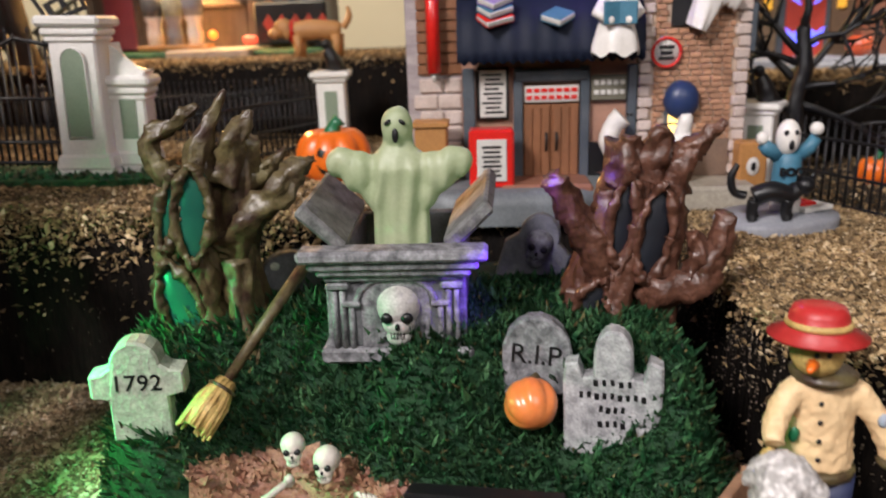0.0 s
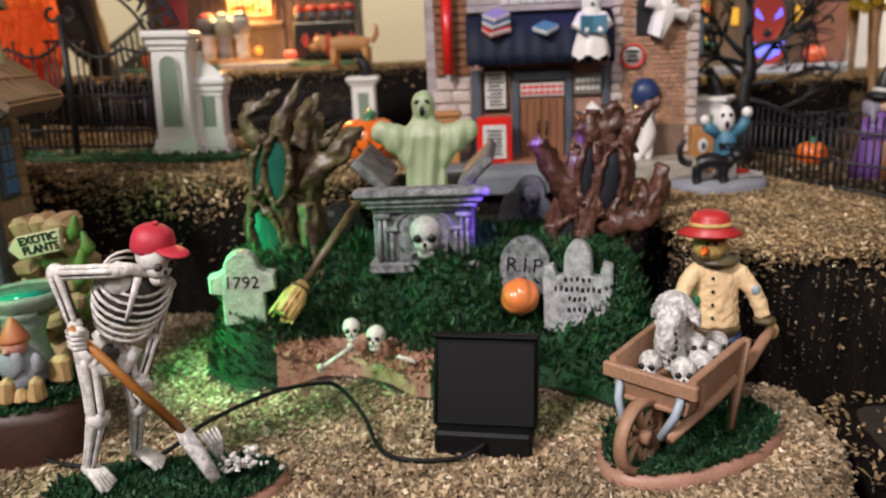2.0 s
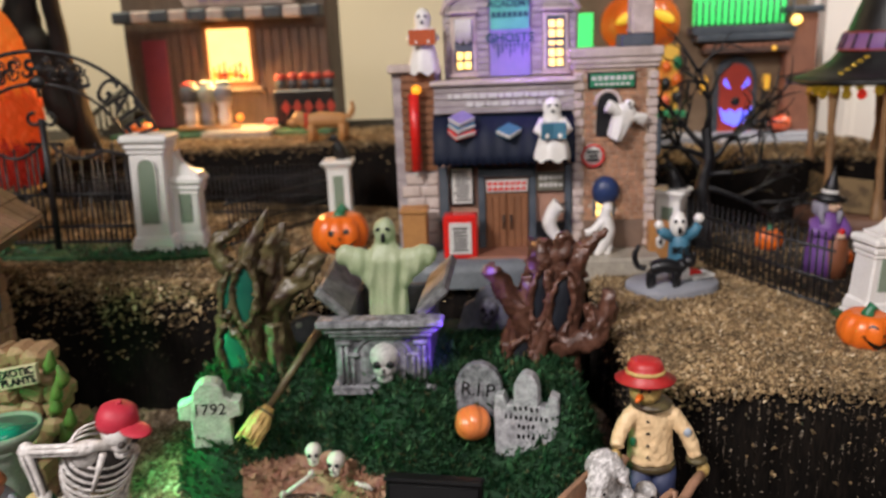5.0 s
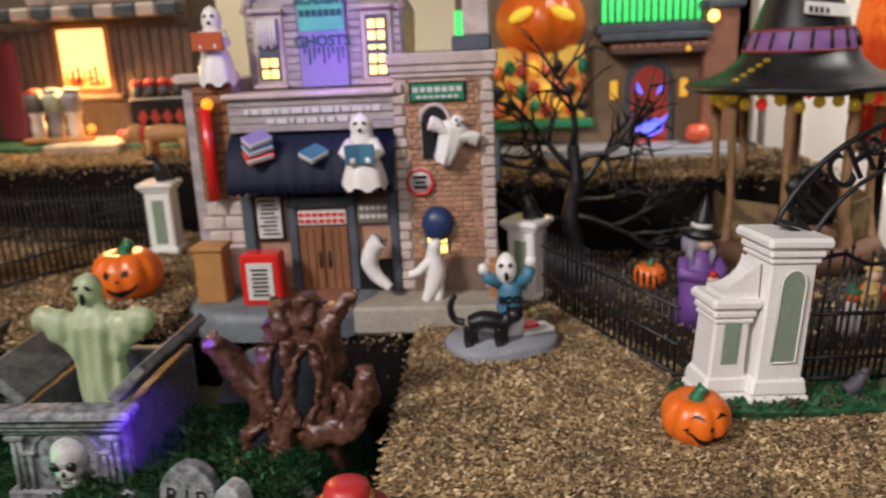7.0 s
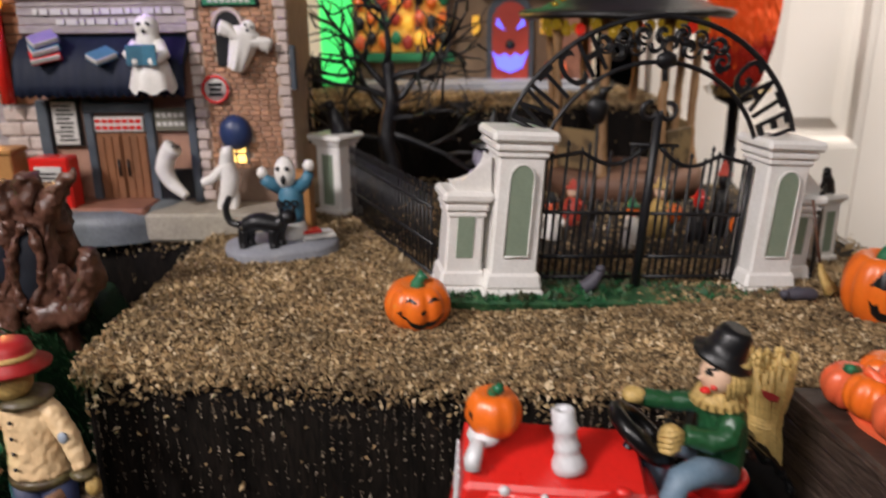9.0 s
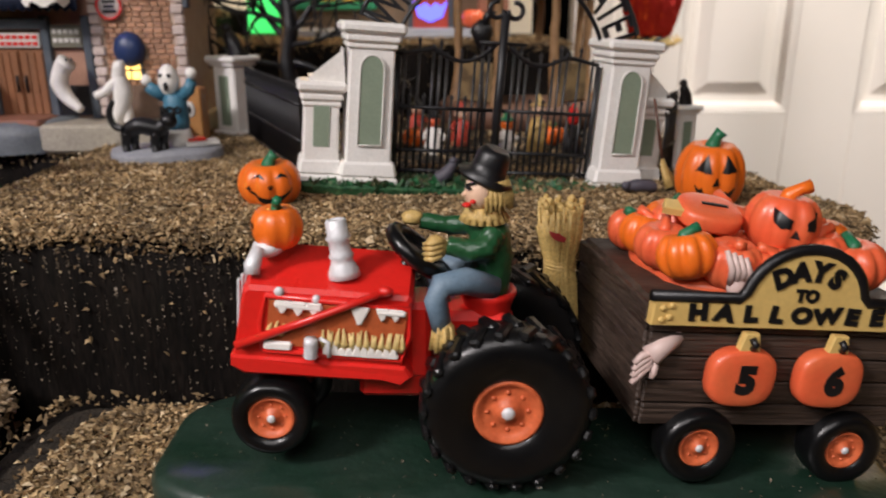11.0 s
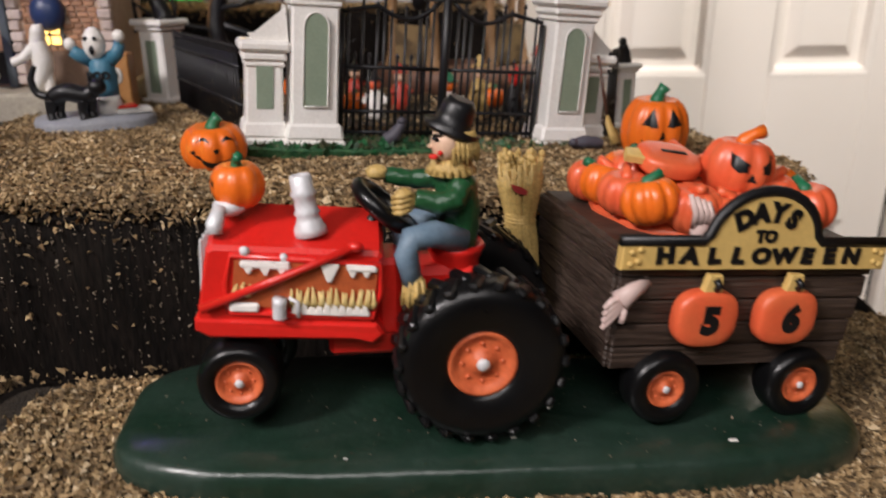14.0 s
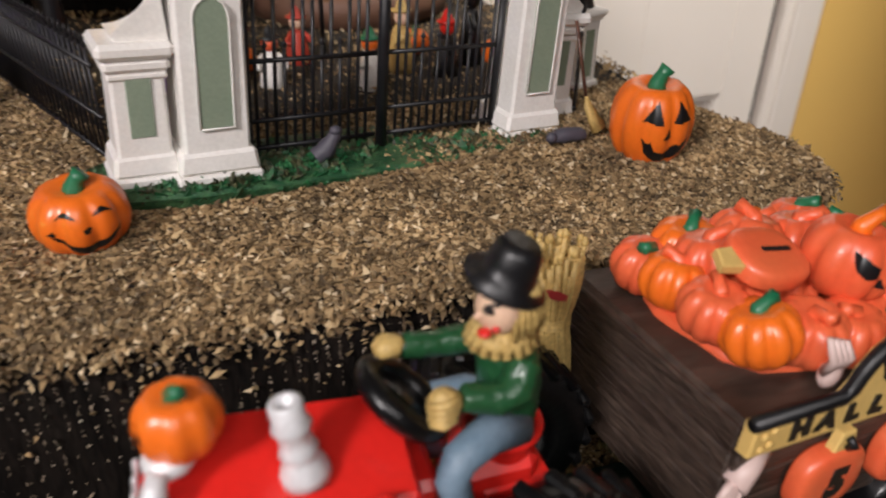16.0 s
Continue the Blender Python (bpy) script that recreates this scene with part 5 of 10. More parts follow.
def mound():
    sh = Shape()
    nx, ny = 110, 70
    x0, x1, y0, y1 = -0.070, 0.214, 0.296, 0.468
    pts = {}
    v, f = [], []
    for i in range(nx + 1):
        for j in range(ny + 1):
            x, y = x0 + (x1 - x0) * i / nx, y0 + (y1 - y0) * j / ny
            y = max(y, mound_front(x) - 0.0008)
            pts[i, j] = len(v)
            v.append((x - GY.x, y - GY.y, max(mound_height(x, y), -0.0005)))
    for i in range(nx):
        for j in range(ny):
            f.append((pts[i, j], pts[i + 1, j], pts[i + 1, j + 1], pts[i, j + 1]))
    sh.add(v, f)
    for k, q in enumerate(f):
        x, y = sum(v[a][0] for a in q) / 4 + GY.x, sum(v[a][1] for a in q) / 4 + GY.y
        if soil(x, y):
            sh.m[k] = 1
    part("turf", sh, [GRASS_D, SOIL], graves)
    rng = np.random.default_rng(21)
    spots, reds = [], []
    while len(spots) < 16000:
        x, y = rng.uniform(x0, x1), rng.uniform(0.30, 0.44)
        d = y - mound_front(x)
        h = mound_height(x, y)
        if d < 0.0004 or h < 0.006 or soil(x, y):
            continue
        if d > 0.07 and rng.random() < 0.6:
            continue
        spots.append((x - GY.x, y - GY.y, h))
    blades("grass_flock", spots, 0.0050, GRASS, graves, 5, 0.38, 0.28, (0, -0.8))
    pick = rng.choice(len(spots), 4200, replace=False)
    left = [spots[q] for q in pick if spots[q][0] + GY.x < 0.03 or rng.random() < 0.4]
    blades("dry_flock", left, 0.0038, OLIVE, graves, 15, 0.45, 0.30, (0, -0.9))
    foot = [(x - GY.x, mound_front(x) - GY.y - 0.0006, 0.0016 + 0.0006 * math.sin(x * 170)) for x in [-0.060 + 0.268 * k / 60 for k in range(61)]]
    part("resin_edge", Shape().tube(foot, [0.0025 + 0.0005 * math.sin(k * 1.3) for k in range(61)], 8).rough(0.0005, 200), EDGE, graves, "dark brown resin foot")
    while len(reds) < 420:
        x, y = rng.uniform(-0.02, 0.085), rng.uniform(0.31, 0.35)
        if soil(x, y) and mound_height(x, y) > 0.008:
            reds.append((x - GY.x, y - GY.y, mound_height(x, y)))
    blades("clod_litter", reds, 0.003, SOIL, graves, 6, 0.9, 0.9)


def soil(x, y):
    d = y - mound_front(x)
    return -0.012 < x - 0.010 * noise.noise(Vector((x, y, 3)) * 60) < 0.074 and d < 0.015 + 0.004 * noise.noise(Vector((x, y, 1)) * 70) - 0.25 * max(0, 0.012 - x)


mound()


def skull(sh, c, r, m=None, jaw=True):
    """A plain little skull: cranium, cheek, jaw; sockets in the second slot."""
    m = m or Matrix()
    mi = sh.mi
    at = lambda x, y, z: tuple(m @ Vector((x * r, y * r, z * r)) + Vector(c))  # noqa: E731
    sh.ball(at(0, 0.05, 0.25), (r * 0.86, r * 0.95, r * 0.85), 14, 10, m)
    sh.ball(at(0, -0.35, -0.35), (r * 0.62, r * 0.5, r * 0.5), 12, 8, m)
    if jaw:
        sh.ball(at(0, -0.38, -0.85), (r * 0.48, r * 0.42, r * 0.34), 12, 8, m)
    sh.mi = mi + 1
    for s in (-1, 1):
        sh.ball(at(s * 0.36, -0.80, 0.02), (r * 0.24, r * 0.16, r * 0.22), 9, 6, m)
    sh.ball(at(0, -0.84, -0.32), (r * 0.10, r * 0.08, r * 0.15), 7, 5, m)
    for k in range(5):
        sh.box(at(-0.24 + 0.12 * k, -0.82, -0.66), (r * 0.035, r * 0.05, r * 0.26), 0.00005, m)
    sh.mi = mi
    return sh


def tombstone(name, label, c, w, h, t, outline, material, turn=0, lean=0, tilt=0):
    root = part(name, Shape().prism([(x * w, z * h) for x, z in outline], -t / 2, t / 2, 0.0009).rough(0.0004, 160), material, graves, label, pose(c[0] - GY.x, c[1] - GY.y, c[2] - GY.z, lean, tilt, turn))
    return root


PLAIN = mat("pale_green_stone", (0.45, 0.50, 0.40), 0.6, (0.22, 0.25, 0.2), 170, 0.7, 0.2, 900, 0.5, 420)
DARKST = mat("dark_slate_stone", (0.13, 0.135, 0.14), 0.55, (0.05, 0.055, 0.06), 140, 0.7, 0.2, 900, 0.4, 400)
LIGHTST = mat("pale_grey_stone", (0.46, 0.46, 0.47), 0.6, (0.13, 0.13, 0.14), 200, 0.85, 0.25, 900, 0.5, 420)
arcf = lambda w, z, r, n=9, a0=0, a1=180: [(w * math.cos(math.radians(a0 + (a1 - a0) * k / n)), z + r * math.sin(math.radians(a0 + (a1 - a0) * k / n))) for k in range(n + 1)]  # noqa: E731
cross = [(-0.32, 0), (0.32, 0), (0.32, 0.42), (0.5, 0.46), (0.5, 0.68), (0.36, 0.70)] + arcf(0.27, 0.76, 0.24) + [(-0.36, 0.70), (-0.5, 0.68), (-0.5, 0.46), (-0.32, 0.42)]
t1 = tombstone("tombstone", "pale greenish cross-topped tombstone dated 1792", (-0.031, 0.341, -0.028), 0.036, 0.042, 0.010, cross, PLAIN, 10)
letters("date", "1792", 0.0098, INK, t1, pose(0.0, -0.0051, 0.0245, 0, 3, 0), 0.0003)
crown = [(-0.48, 0), (0.46, 0), (0.5, 0.60), (0.49, 0.74), (0.36, 0.78), (0.30, 0.62), (0.20, 0.64)] + arcf(0.19, 0.82, 0.18) + [(-0.20, 0.64), (-0.30, 0.62), (-0.36, 0.74), (-0.49, 0.72), (-0.5, 0.58)]
t2 = tombstone("tombstone", "speckled grey tombstone with three rounded prongs", (0.1555, 0.3415, -0.038), 0.038, 0.052, 0.009, crown, LIGHTST, -12, -4)
for k, (w, z) in enumerate(((0.0160, 0.0310), (0.0265, 0.0255), (0.0110, 0.0200), (0.0115, 0.0140))):
    n_ = int(w / 0.0027)
    for q in range(n_):
        part("bar", Shape().box((-w / 2 + (q + 0.5) * w / n_, -0.0046, z + 0.0003 * ((q * 7 + k) % 3 - 1)), (0.0014 + 0.0004 * ((q + k) % 3 == 0), 0.0006, 0.0026), 0.0003, Matrix.Rotation(0.12 * ((q * 3 + k) % 3 - 1), 4, "Y")), INK, t2)
round_top = [(-0.5, 0), (0.5, 0)] + arcf(0.5, 0.5, 0.5)
t3 = tombstone("tombstone", "grey round-topped tombstone carved R.I.P.", (0.1290, 0.362, -0.022), 0.029, 0.034, 0.008, round_top, STONE, -6, -6, -4)
letters("inscription", "R.I.P", 0.0118, INK, t3, pose(-0.0005, -0.0042, 0.0175, 0, 8, 0), 0.0003)
t4 = tombstone("tombstone", "leaning dark slate tombstone with a carved skull", (0.1265, 0.448, -0.012), 0.036, 0.046, 0.009, [(-0.5, 0), (0.42, 0), (0.5, 0.62)] + arcf(0.30, 0.72, 0.28) + [(-0.46, 0.60)], DARKST, -10, -8, 14)
part("skull_relief", skull(Shape(), (0.001, -0.0035, 0.029), 0.0085), [STONE, INK], t4, "grey carved skull")
t5 = tombstone("tombstone", "small dark tombstone behind the hollow tree", (0.012, 0.428, -0.012), 0.032, 0.034, 0.010, [(-0.5, 0), (0.5, 0), (0.5, 0.6)] + arcf(0.42, 0.66, 0.34) + [(-0.5, 0.6)], DARKST, 16, -6, -6)
part("knob", Shape().ball((-0.006, -0.004, 0.028), (0.003, 0.002, 0.0025), 8, 6), PLAIN, t5)
tombstone("tombstone", "grey-blue tombstone half hidden behind another", (0.1765, 0.358, -0.034), 0.022, 0.036, 0.010, [(-0.5, 0), (0.5, 0), (0.5, 0.8), (0.25, 1.0), (-0.3, 1.0), (-0.5, 0.8)], STONE, -16, -4, 4)


def crypt():
    root = thing("open_crypt", pose(0.070 - GY.x, 0.366 - GY.y, 0.0605), "", "")
    root.parent = graves
    root["label"] = "weathered grey stone crypt with its lid burst open"
    D = 0.088
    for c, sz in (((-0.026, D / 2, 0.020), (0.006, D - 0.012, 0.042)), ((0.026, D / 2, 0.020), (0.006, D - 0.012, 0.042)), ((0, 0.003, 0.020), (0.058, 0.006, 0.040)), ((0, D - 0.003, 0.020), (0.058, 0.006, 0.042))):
        # side and back walls take darker stone: their shade is in the colour
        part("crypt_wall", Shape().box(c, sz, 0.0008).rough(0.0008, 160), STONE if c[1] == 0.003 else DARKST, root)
    # plate just under the rim, coloured black for the depth's shade
    part("pit", Shape().box((0, D / 2, 0.022), (0.046, D - 0.012, 0.002), 0.0003), HOLE, root, "black plate for the shade in the empty pit")
    part("plinth", Shape().box((0, D / 2 - 0.001, 0.0005), (0.064, D + 0.006, 0.007), 0.0015).rough(0.0004, 200), STONE, root)
    for k, (w, z, h) in enumerate(((0.058, 0.0350, 0.003), (0.063, 0.0380, 0.004), (0.069, 0.0415, 0.0045), (0.0765, 0.0458, 0.0052))):
        part("cornice", Shape().box((0, 0.001 - k * 0.002, z), (w, 0.010 + k * 0.001, h), 0.0014).rough(0.0006, 220), STONE, root)
    for s in (-1, 1):
        for q in range(3):
            part("column", Shape().tube([(s * (0.0185 + q * 0.0034), -0.0016, 0.003), (s * (0.0185 + q * 0.0034), -0.0016, 0.030 if q else 0.0225)], 0.0013, 8), STONE, root)
        part("capital", Shape().box((s * 0.0185, -0.0018, 0.0235), (0.0078, 0.004, 0.0022), 0.0006), STONE, root)
        part("capital", Shape().box((s * 0.0235, -0.0018, 0.0315), (0.0098, 0.005, 0.003), 0.0008), STONE, root)
    part("arch", Shape().tube([(0.0165 * math.cos(a), -0.001, 0.0225 + 0.0125 * math.sin(a)) for a in [math.pi * k / 12 for k in range(13)]], 0.0014, 6), STONE, root)
    # dark plate behind the columns: wash plus recess shade, both as colour
    part("front_panel", Shape().box((0, -0.0002, 0.019), (0.050, 0.0016, 0.029), 0.0003), DARKST, root, "dark backing panel, wash and recess shade in its colour")
    part("niche", Shape().prism(arch_outline(0.029, 0.004, 0.0345), -0.0014, 0.002, 0.0003), STONE, root, "grey arched niche")
    part("skull_relief", skull(Shape(), (0.001, 0.0010, 0.0190), 0.0112), [BONEST, INK], root, "pale carved skull")
    for s in (-1, 1):
        lid = Shape().box((0, 0, 0), (0.025, 0.074, 0.0065), 0.0012).rough(0.0008, 120)
        part("broken_lid", lid, LIDST, root, "broken half of the stone lid", pose(s * 0.0318, D / 2 - 0.002, 0.0535, 0, -s * 44, s * -2))


LIDST = mat("dark_lid_stone", (0.20, 0.20, 0.20), 0.6, (0.06, 0.06, 0.06), 160, 0.85, 0.25, 900, 0.5, 420)
BONEST = mat("bone_stone", (0.52, 0.50, 0.48), 0.55, (0.26, 0.25, 0.24), 170, 0.6, 0.2, 900, 0.3, 420)
crypt()
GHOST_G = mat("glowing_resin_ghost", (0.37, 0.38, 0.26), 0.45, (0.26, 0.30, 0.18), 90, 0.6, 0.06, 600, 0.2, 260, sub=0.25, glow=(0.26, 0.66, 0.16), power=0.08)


def sheet_ghost(sh, h, span, thick, face=True):
    """A draped ghost: head, sagging sleeves and a tapering skirt with folds, as one surface."""
    def body(u, v):
        a = 2 * math.pi * u
        z = v * h * 0.99
        if v < 0.55:
            w = span * (0.16 + 0.10 * (v / 0.55))
        elif v < 0.78:
            w = span * (0.26 + 0.02 * math.sin((v - 0.55) / 0.23 * math.pi))
        else:
            w = span * (0.26 - 0.13 * ease((v - 0.78) / 0.07))
        if v > 0.86:
            w = span * 0.13 * math.sqrt(max(0.0, 1 - ((v - 0.89) / 0.11) ** 2)) if v > 0.89 else span * 0.13
        fold = 1 + 0.10 * math.sin(7 * a + 4 * v) * (1 - v)
        return Vector((w * math.cos(a) * fold, thick * (0.6 + 0.4 * (1 - v)) * math.sin(a) * fold * (w / (span * 0.26) if v > 0.78 else 1), z))
    sh.grid(body, 36, 30, closed=True)
    for s in (-1, 1):
        def arm(u, v, s=s):
            a = 2 * math.pi * u
            x = s * span * (0.08 + 0.43 * v)
            up = h * (0.63 + 0.09 * ease(v * 1.5))
            sag = h * (0.14 + 0.09 * v)
            if v > 0.86:
                sag *= math.sqrt(max(0.02, 1 - ((v - 0.86) / 0.15) ** 2))
            r = thick * 0.55 * (1 - 0.3 * v) * math.sqrt(max(0.03, 1 - max(0, (v - 0.8) / 0.21) ** 2))
            zz = up + (sag * 0.42 * math.sin(a) if math.sin(a) > 0 else sag * 1.0 * math.sin(a) * (1 + 0.08 * math.sin(v * 22)))
            return Vector((x, r * math.cos(a) - 0.2 * thick, zz))
        sh.grid(arm, 22, 20, closed=True)
    if face:
        sh.mi += 1
        for s in (-1, 1):
            sh.ball((s * span * 0.052, -thick * 0.42, h * 0.925), (span * 0.030, thick * 0.16, h * 0.013), 10, 6, Matrix.Rotation(s * 0.55, 4, "Y"))
        sh.ball((0, -thick * 0.48, h * 0.835), (span * 0.026, thick * 0.16, h * 0.038), 8, 6)
        sh.mi -= 1
    return sh


def crypt_ghost():
    """A draped resin ghost: rounded sleeves held out, a narrow folded skirt, slanted eyes and an open mouth, as one skin."""
    g = Shape()
    prof = [(0.0124, 0.0), (0.0120, 0.012), (0.0116, 0.024), (0.0126, 0.034), (0.0140, 0.042), (0.0105, 0.0475), (0.0064, 0.0515), (0.0062, 0.056)]
    g.lathe(prof, (0, 0, 0), 40, Matrix.Diagonal((1, 0.60, 1, 1)))
    g.ball((0, -0.0006, 0.0590), (0.0066, 0.0060, 0.0082), 18, 12)
    for s in (-1, 1):
        g.ball((s * 0.0222, -0.001, 0.0438), (0.0086, 0.0054, 0.0070), 18, 12, Matrix.Rotation(-s * 0.35, 4, "Y"))
        g.ball((s * 0.0150, -0.001, 0.0400), (0.0100, 0.0062, 0.0088), 18, 12, Matrix.Rotation(-s * 0.55, 4, "Y"))
        g.ball((s * 0.0105, -0.001, 0.0320), (0.0058, 0.0056, 0.0092), 16, 10, Matrix.Rotation(s * 0.35, 4, "Y"))
    g = melt(g, 0.0009, 8)
    for k, (x, y, z) in enumerate(g.v):
        lo = max(0.0, min(1.0, (0.050 - z) / 0.012))
        fold = 0.0007 * math.sin(x * 900 + 1.2 * math.sin(z * 110)) + 0.0006 * math.sin(x * 520 - z * 120)
        g.v[k] = (x, y + lo * fold * (1 if y < 0 else -1), z + 0.0003 * math.sin(x * 700))
    g.mi = 1
    for s in (-1, 1):
        g.ball((s * 0.0030, -0.0062, 0.0612), (0.0017, 0.0010, 0.0009), 10, 6, Matrix.Rotation(s * 0.6, 4, "Y"))
    g.ball((0, -0.0066, 0.0560), (0.0014, 0.0010, 0.0030), 10, 8)
    return g


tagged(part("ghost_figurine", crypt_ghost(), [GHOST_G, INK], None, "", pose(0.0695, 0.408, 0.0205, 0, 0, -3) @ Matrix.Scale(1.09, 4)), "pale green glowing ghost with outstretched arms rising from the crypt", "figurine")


def limb(sh, pts, rs, n=12, amp=0.0012, freq=140, ridge=0.0):
    """A gnarled limb through the places given, rounded between them."""
    P = [Vector(p) for p in pts]
    out, rr = [], []
    for k in range(len(P) - 1):
        a, b, c, d = P[max(k - 1, 0)], P[k], P[k + 1], P[min(k + 2, len(P) - 1)]
        for j in range(7):
            t = j / 7
            out.append(0.5 * (2 * b + (c - a) * t + (2 * a - 5 * b + 4 * c - d) * t * t + (3 * b - a - 3 * c + d) * t ** 3))
            rr.append(rs[k] * (1 - t) + rs[k + 1] * t)
    out.append(P[-1]), rr.append(rs[-1])
    k0 = len(sh.v)
    sh.tube(out, rr, n)
    if ridge:
        for q in range(k0, len(sh.v)):
            row, col = divmod(q - k0, n)
            p, c = Vector(sh.v[q]), out[min(row, len(out) - 1)]
            a = 2 * math.pi * col / n + 0.35 * row / 7
            k = noise.noise(Vector((math.cos(a) * 1.7, math.sin(a) * 1.7, row * 0.12 + pts[0][0] * 300)))
            sh.v[q] = tuple(c + (p - c) * (1 + ridge * (abs(k) * 2.4 - 0.55)))
    sh.rough(amp, freq, k0)
    if ridge:
        sh.rough(amp * 0.45, freq * 2.7, k0)
    return sh


def hollow(root, c, w, h, turn, tilt, inner, bark):
    """A long split in a trunk: a smooth sunk bottom inside a thick, uneven lip."""
    n = 16
    lip = [(w * math.cos(a) * (1 - 0.45 * abs(math.sin(a)) ** 3), 0, h * math.sin(a)) for a in [2 * math.pi * k / n for k in range(n + 1)]]
    m = pose(*c, 0, tilt, turn)
    part("bark_lip", limb(Shape(), lip, [0.0021 + 0.0009 * math.sin(k * 2.1 + c[0] * 900) for k in range(n + 1)], 9, 0.0013, 260, 0.3), bark, root, "", m)
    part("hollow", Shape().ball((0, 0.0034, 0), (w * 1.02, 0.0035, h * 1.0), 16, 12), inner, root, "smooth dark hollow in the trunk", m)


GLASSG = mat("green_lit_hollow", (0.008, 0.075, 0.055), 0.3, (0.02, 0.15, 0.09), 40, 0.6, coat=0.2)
BARK2 = mat("mossy_bark_resin", (0.045, 0.023, 0.015), 0.42, (0.17, 0.145, 0.058), 90, 0.75, 0.25, 700, 0.6, 260, coat=0.1)


def gnarled(o, label, cores, arms, splits, bark, inner):
    """A hollow stump from the room's coordinates: cores, craggy arms and roots, and splits in its front."""
    root = thing("hollow_tree", pose(*(o - GY)), "", "")
    root.parent = graves
    root["label"] = label
    loc = lambda pts: [tuple(Vector(p) - o) for p in pts]  # noqa: E731
    for pts, rs in cores:
        part("trunk", limb(Shape(), loc(pts), rs, 32, 0.0026, 120, 0.42), bark, root)
    for pts, rs in arms:
        part("branch", limb(Shape(), loc(pts), rs, 18, 0.0020, 210, 0.5), bark, root)
    for c, w, h, tilt in splits:
        hollow(root, tuple(Vector(c) - o), w, h, 0, tilt, inner, bark)


def tree_left():
    gnarled(Vector((-0.018, 0.398, -0.030)), "gnarled hollow tree stump with green-lit splits",
            [([(-0.026, 0.402, -0.030), (-0.026, 0.400, 0.010), (-0.020, 0.398, 0.052), (-0.012, 0.398, 0.080)], [0.018, 0.0125, 0.0125, 0.008]),
             ([(0.000, 0.404, -0.030), (-0.006, 0.402, 0.010), (-0.005, 0.400, 0.045), (0.002, 0.398, 0.084)], [0.016, 0.0115, 0.0100, 0.008])],
            [([(-0.026, 0.390, 0.064), (-0.035, 0.388, 0.076), (-0.032, 0.388, 0.086), (-0.022, 0.391, 0.092), (-0.013, 0.392, 0.098)], [0.006, 0.0046, 0.0040, 0.0030, 0.0008]),
             ([(-0.018, 0.388, 0.066), (-0.011, 0.388, 0.084), (-0.001, 0.392, 0.104)], [0.0062, 0.0042, 0.0008]),
             ([(-0.006, 0.394, 0.064), (0.001, 0.394, 0.082), (0.008, 0.395, 0.094)], [0.0075, 0.0058, 0.0016]),
             ([(0.000, 0.398, 0.064), (0.013, 0.400, 0.070), (0.021, 0.400, 0.077)], [0.0060, 0.0040, 0.0010]),
             ([(-0.006, 0.396, 0.034), (0.003, 0.391, 0.046), (0.016, 0.391, 0.058), (0.026, 0.393, 0.068), (0.034, 0.394, 0.074)], [0.0085, 0.0068, 0.0060, 0.0050, 0.0016]),
             ([(-0.036, 0.392, 0.036), (-0.037, 0.390, 0.015), (-0.039, 0.390, -0.005), (-0.044, 0.388, -0.020)], [0.0035, 0.0045, 0.005, 0.006]),
             ([(-0.018, 0.386, 0.034), (-0.016, 0.386, 0.015), (-0.016, 0.384, -0.005), (-0.020, 0.380, -0.022)], [0.004, 0.0045, 0.005, 0.006]),
             ([(-0.004, 0.390, 0.030), (-0.003, 0.388, 0.005), (0.002, 0.386, -0.020)], [0.005, 0.006, 0.006])],
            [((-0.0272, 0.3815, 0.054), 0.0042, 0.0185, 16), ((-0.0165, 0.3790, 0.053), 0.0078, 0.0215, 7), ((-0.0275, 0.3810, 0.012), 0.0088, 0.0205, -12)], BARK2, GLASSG)


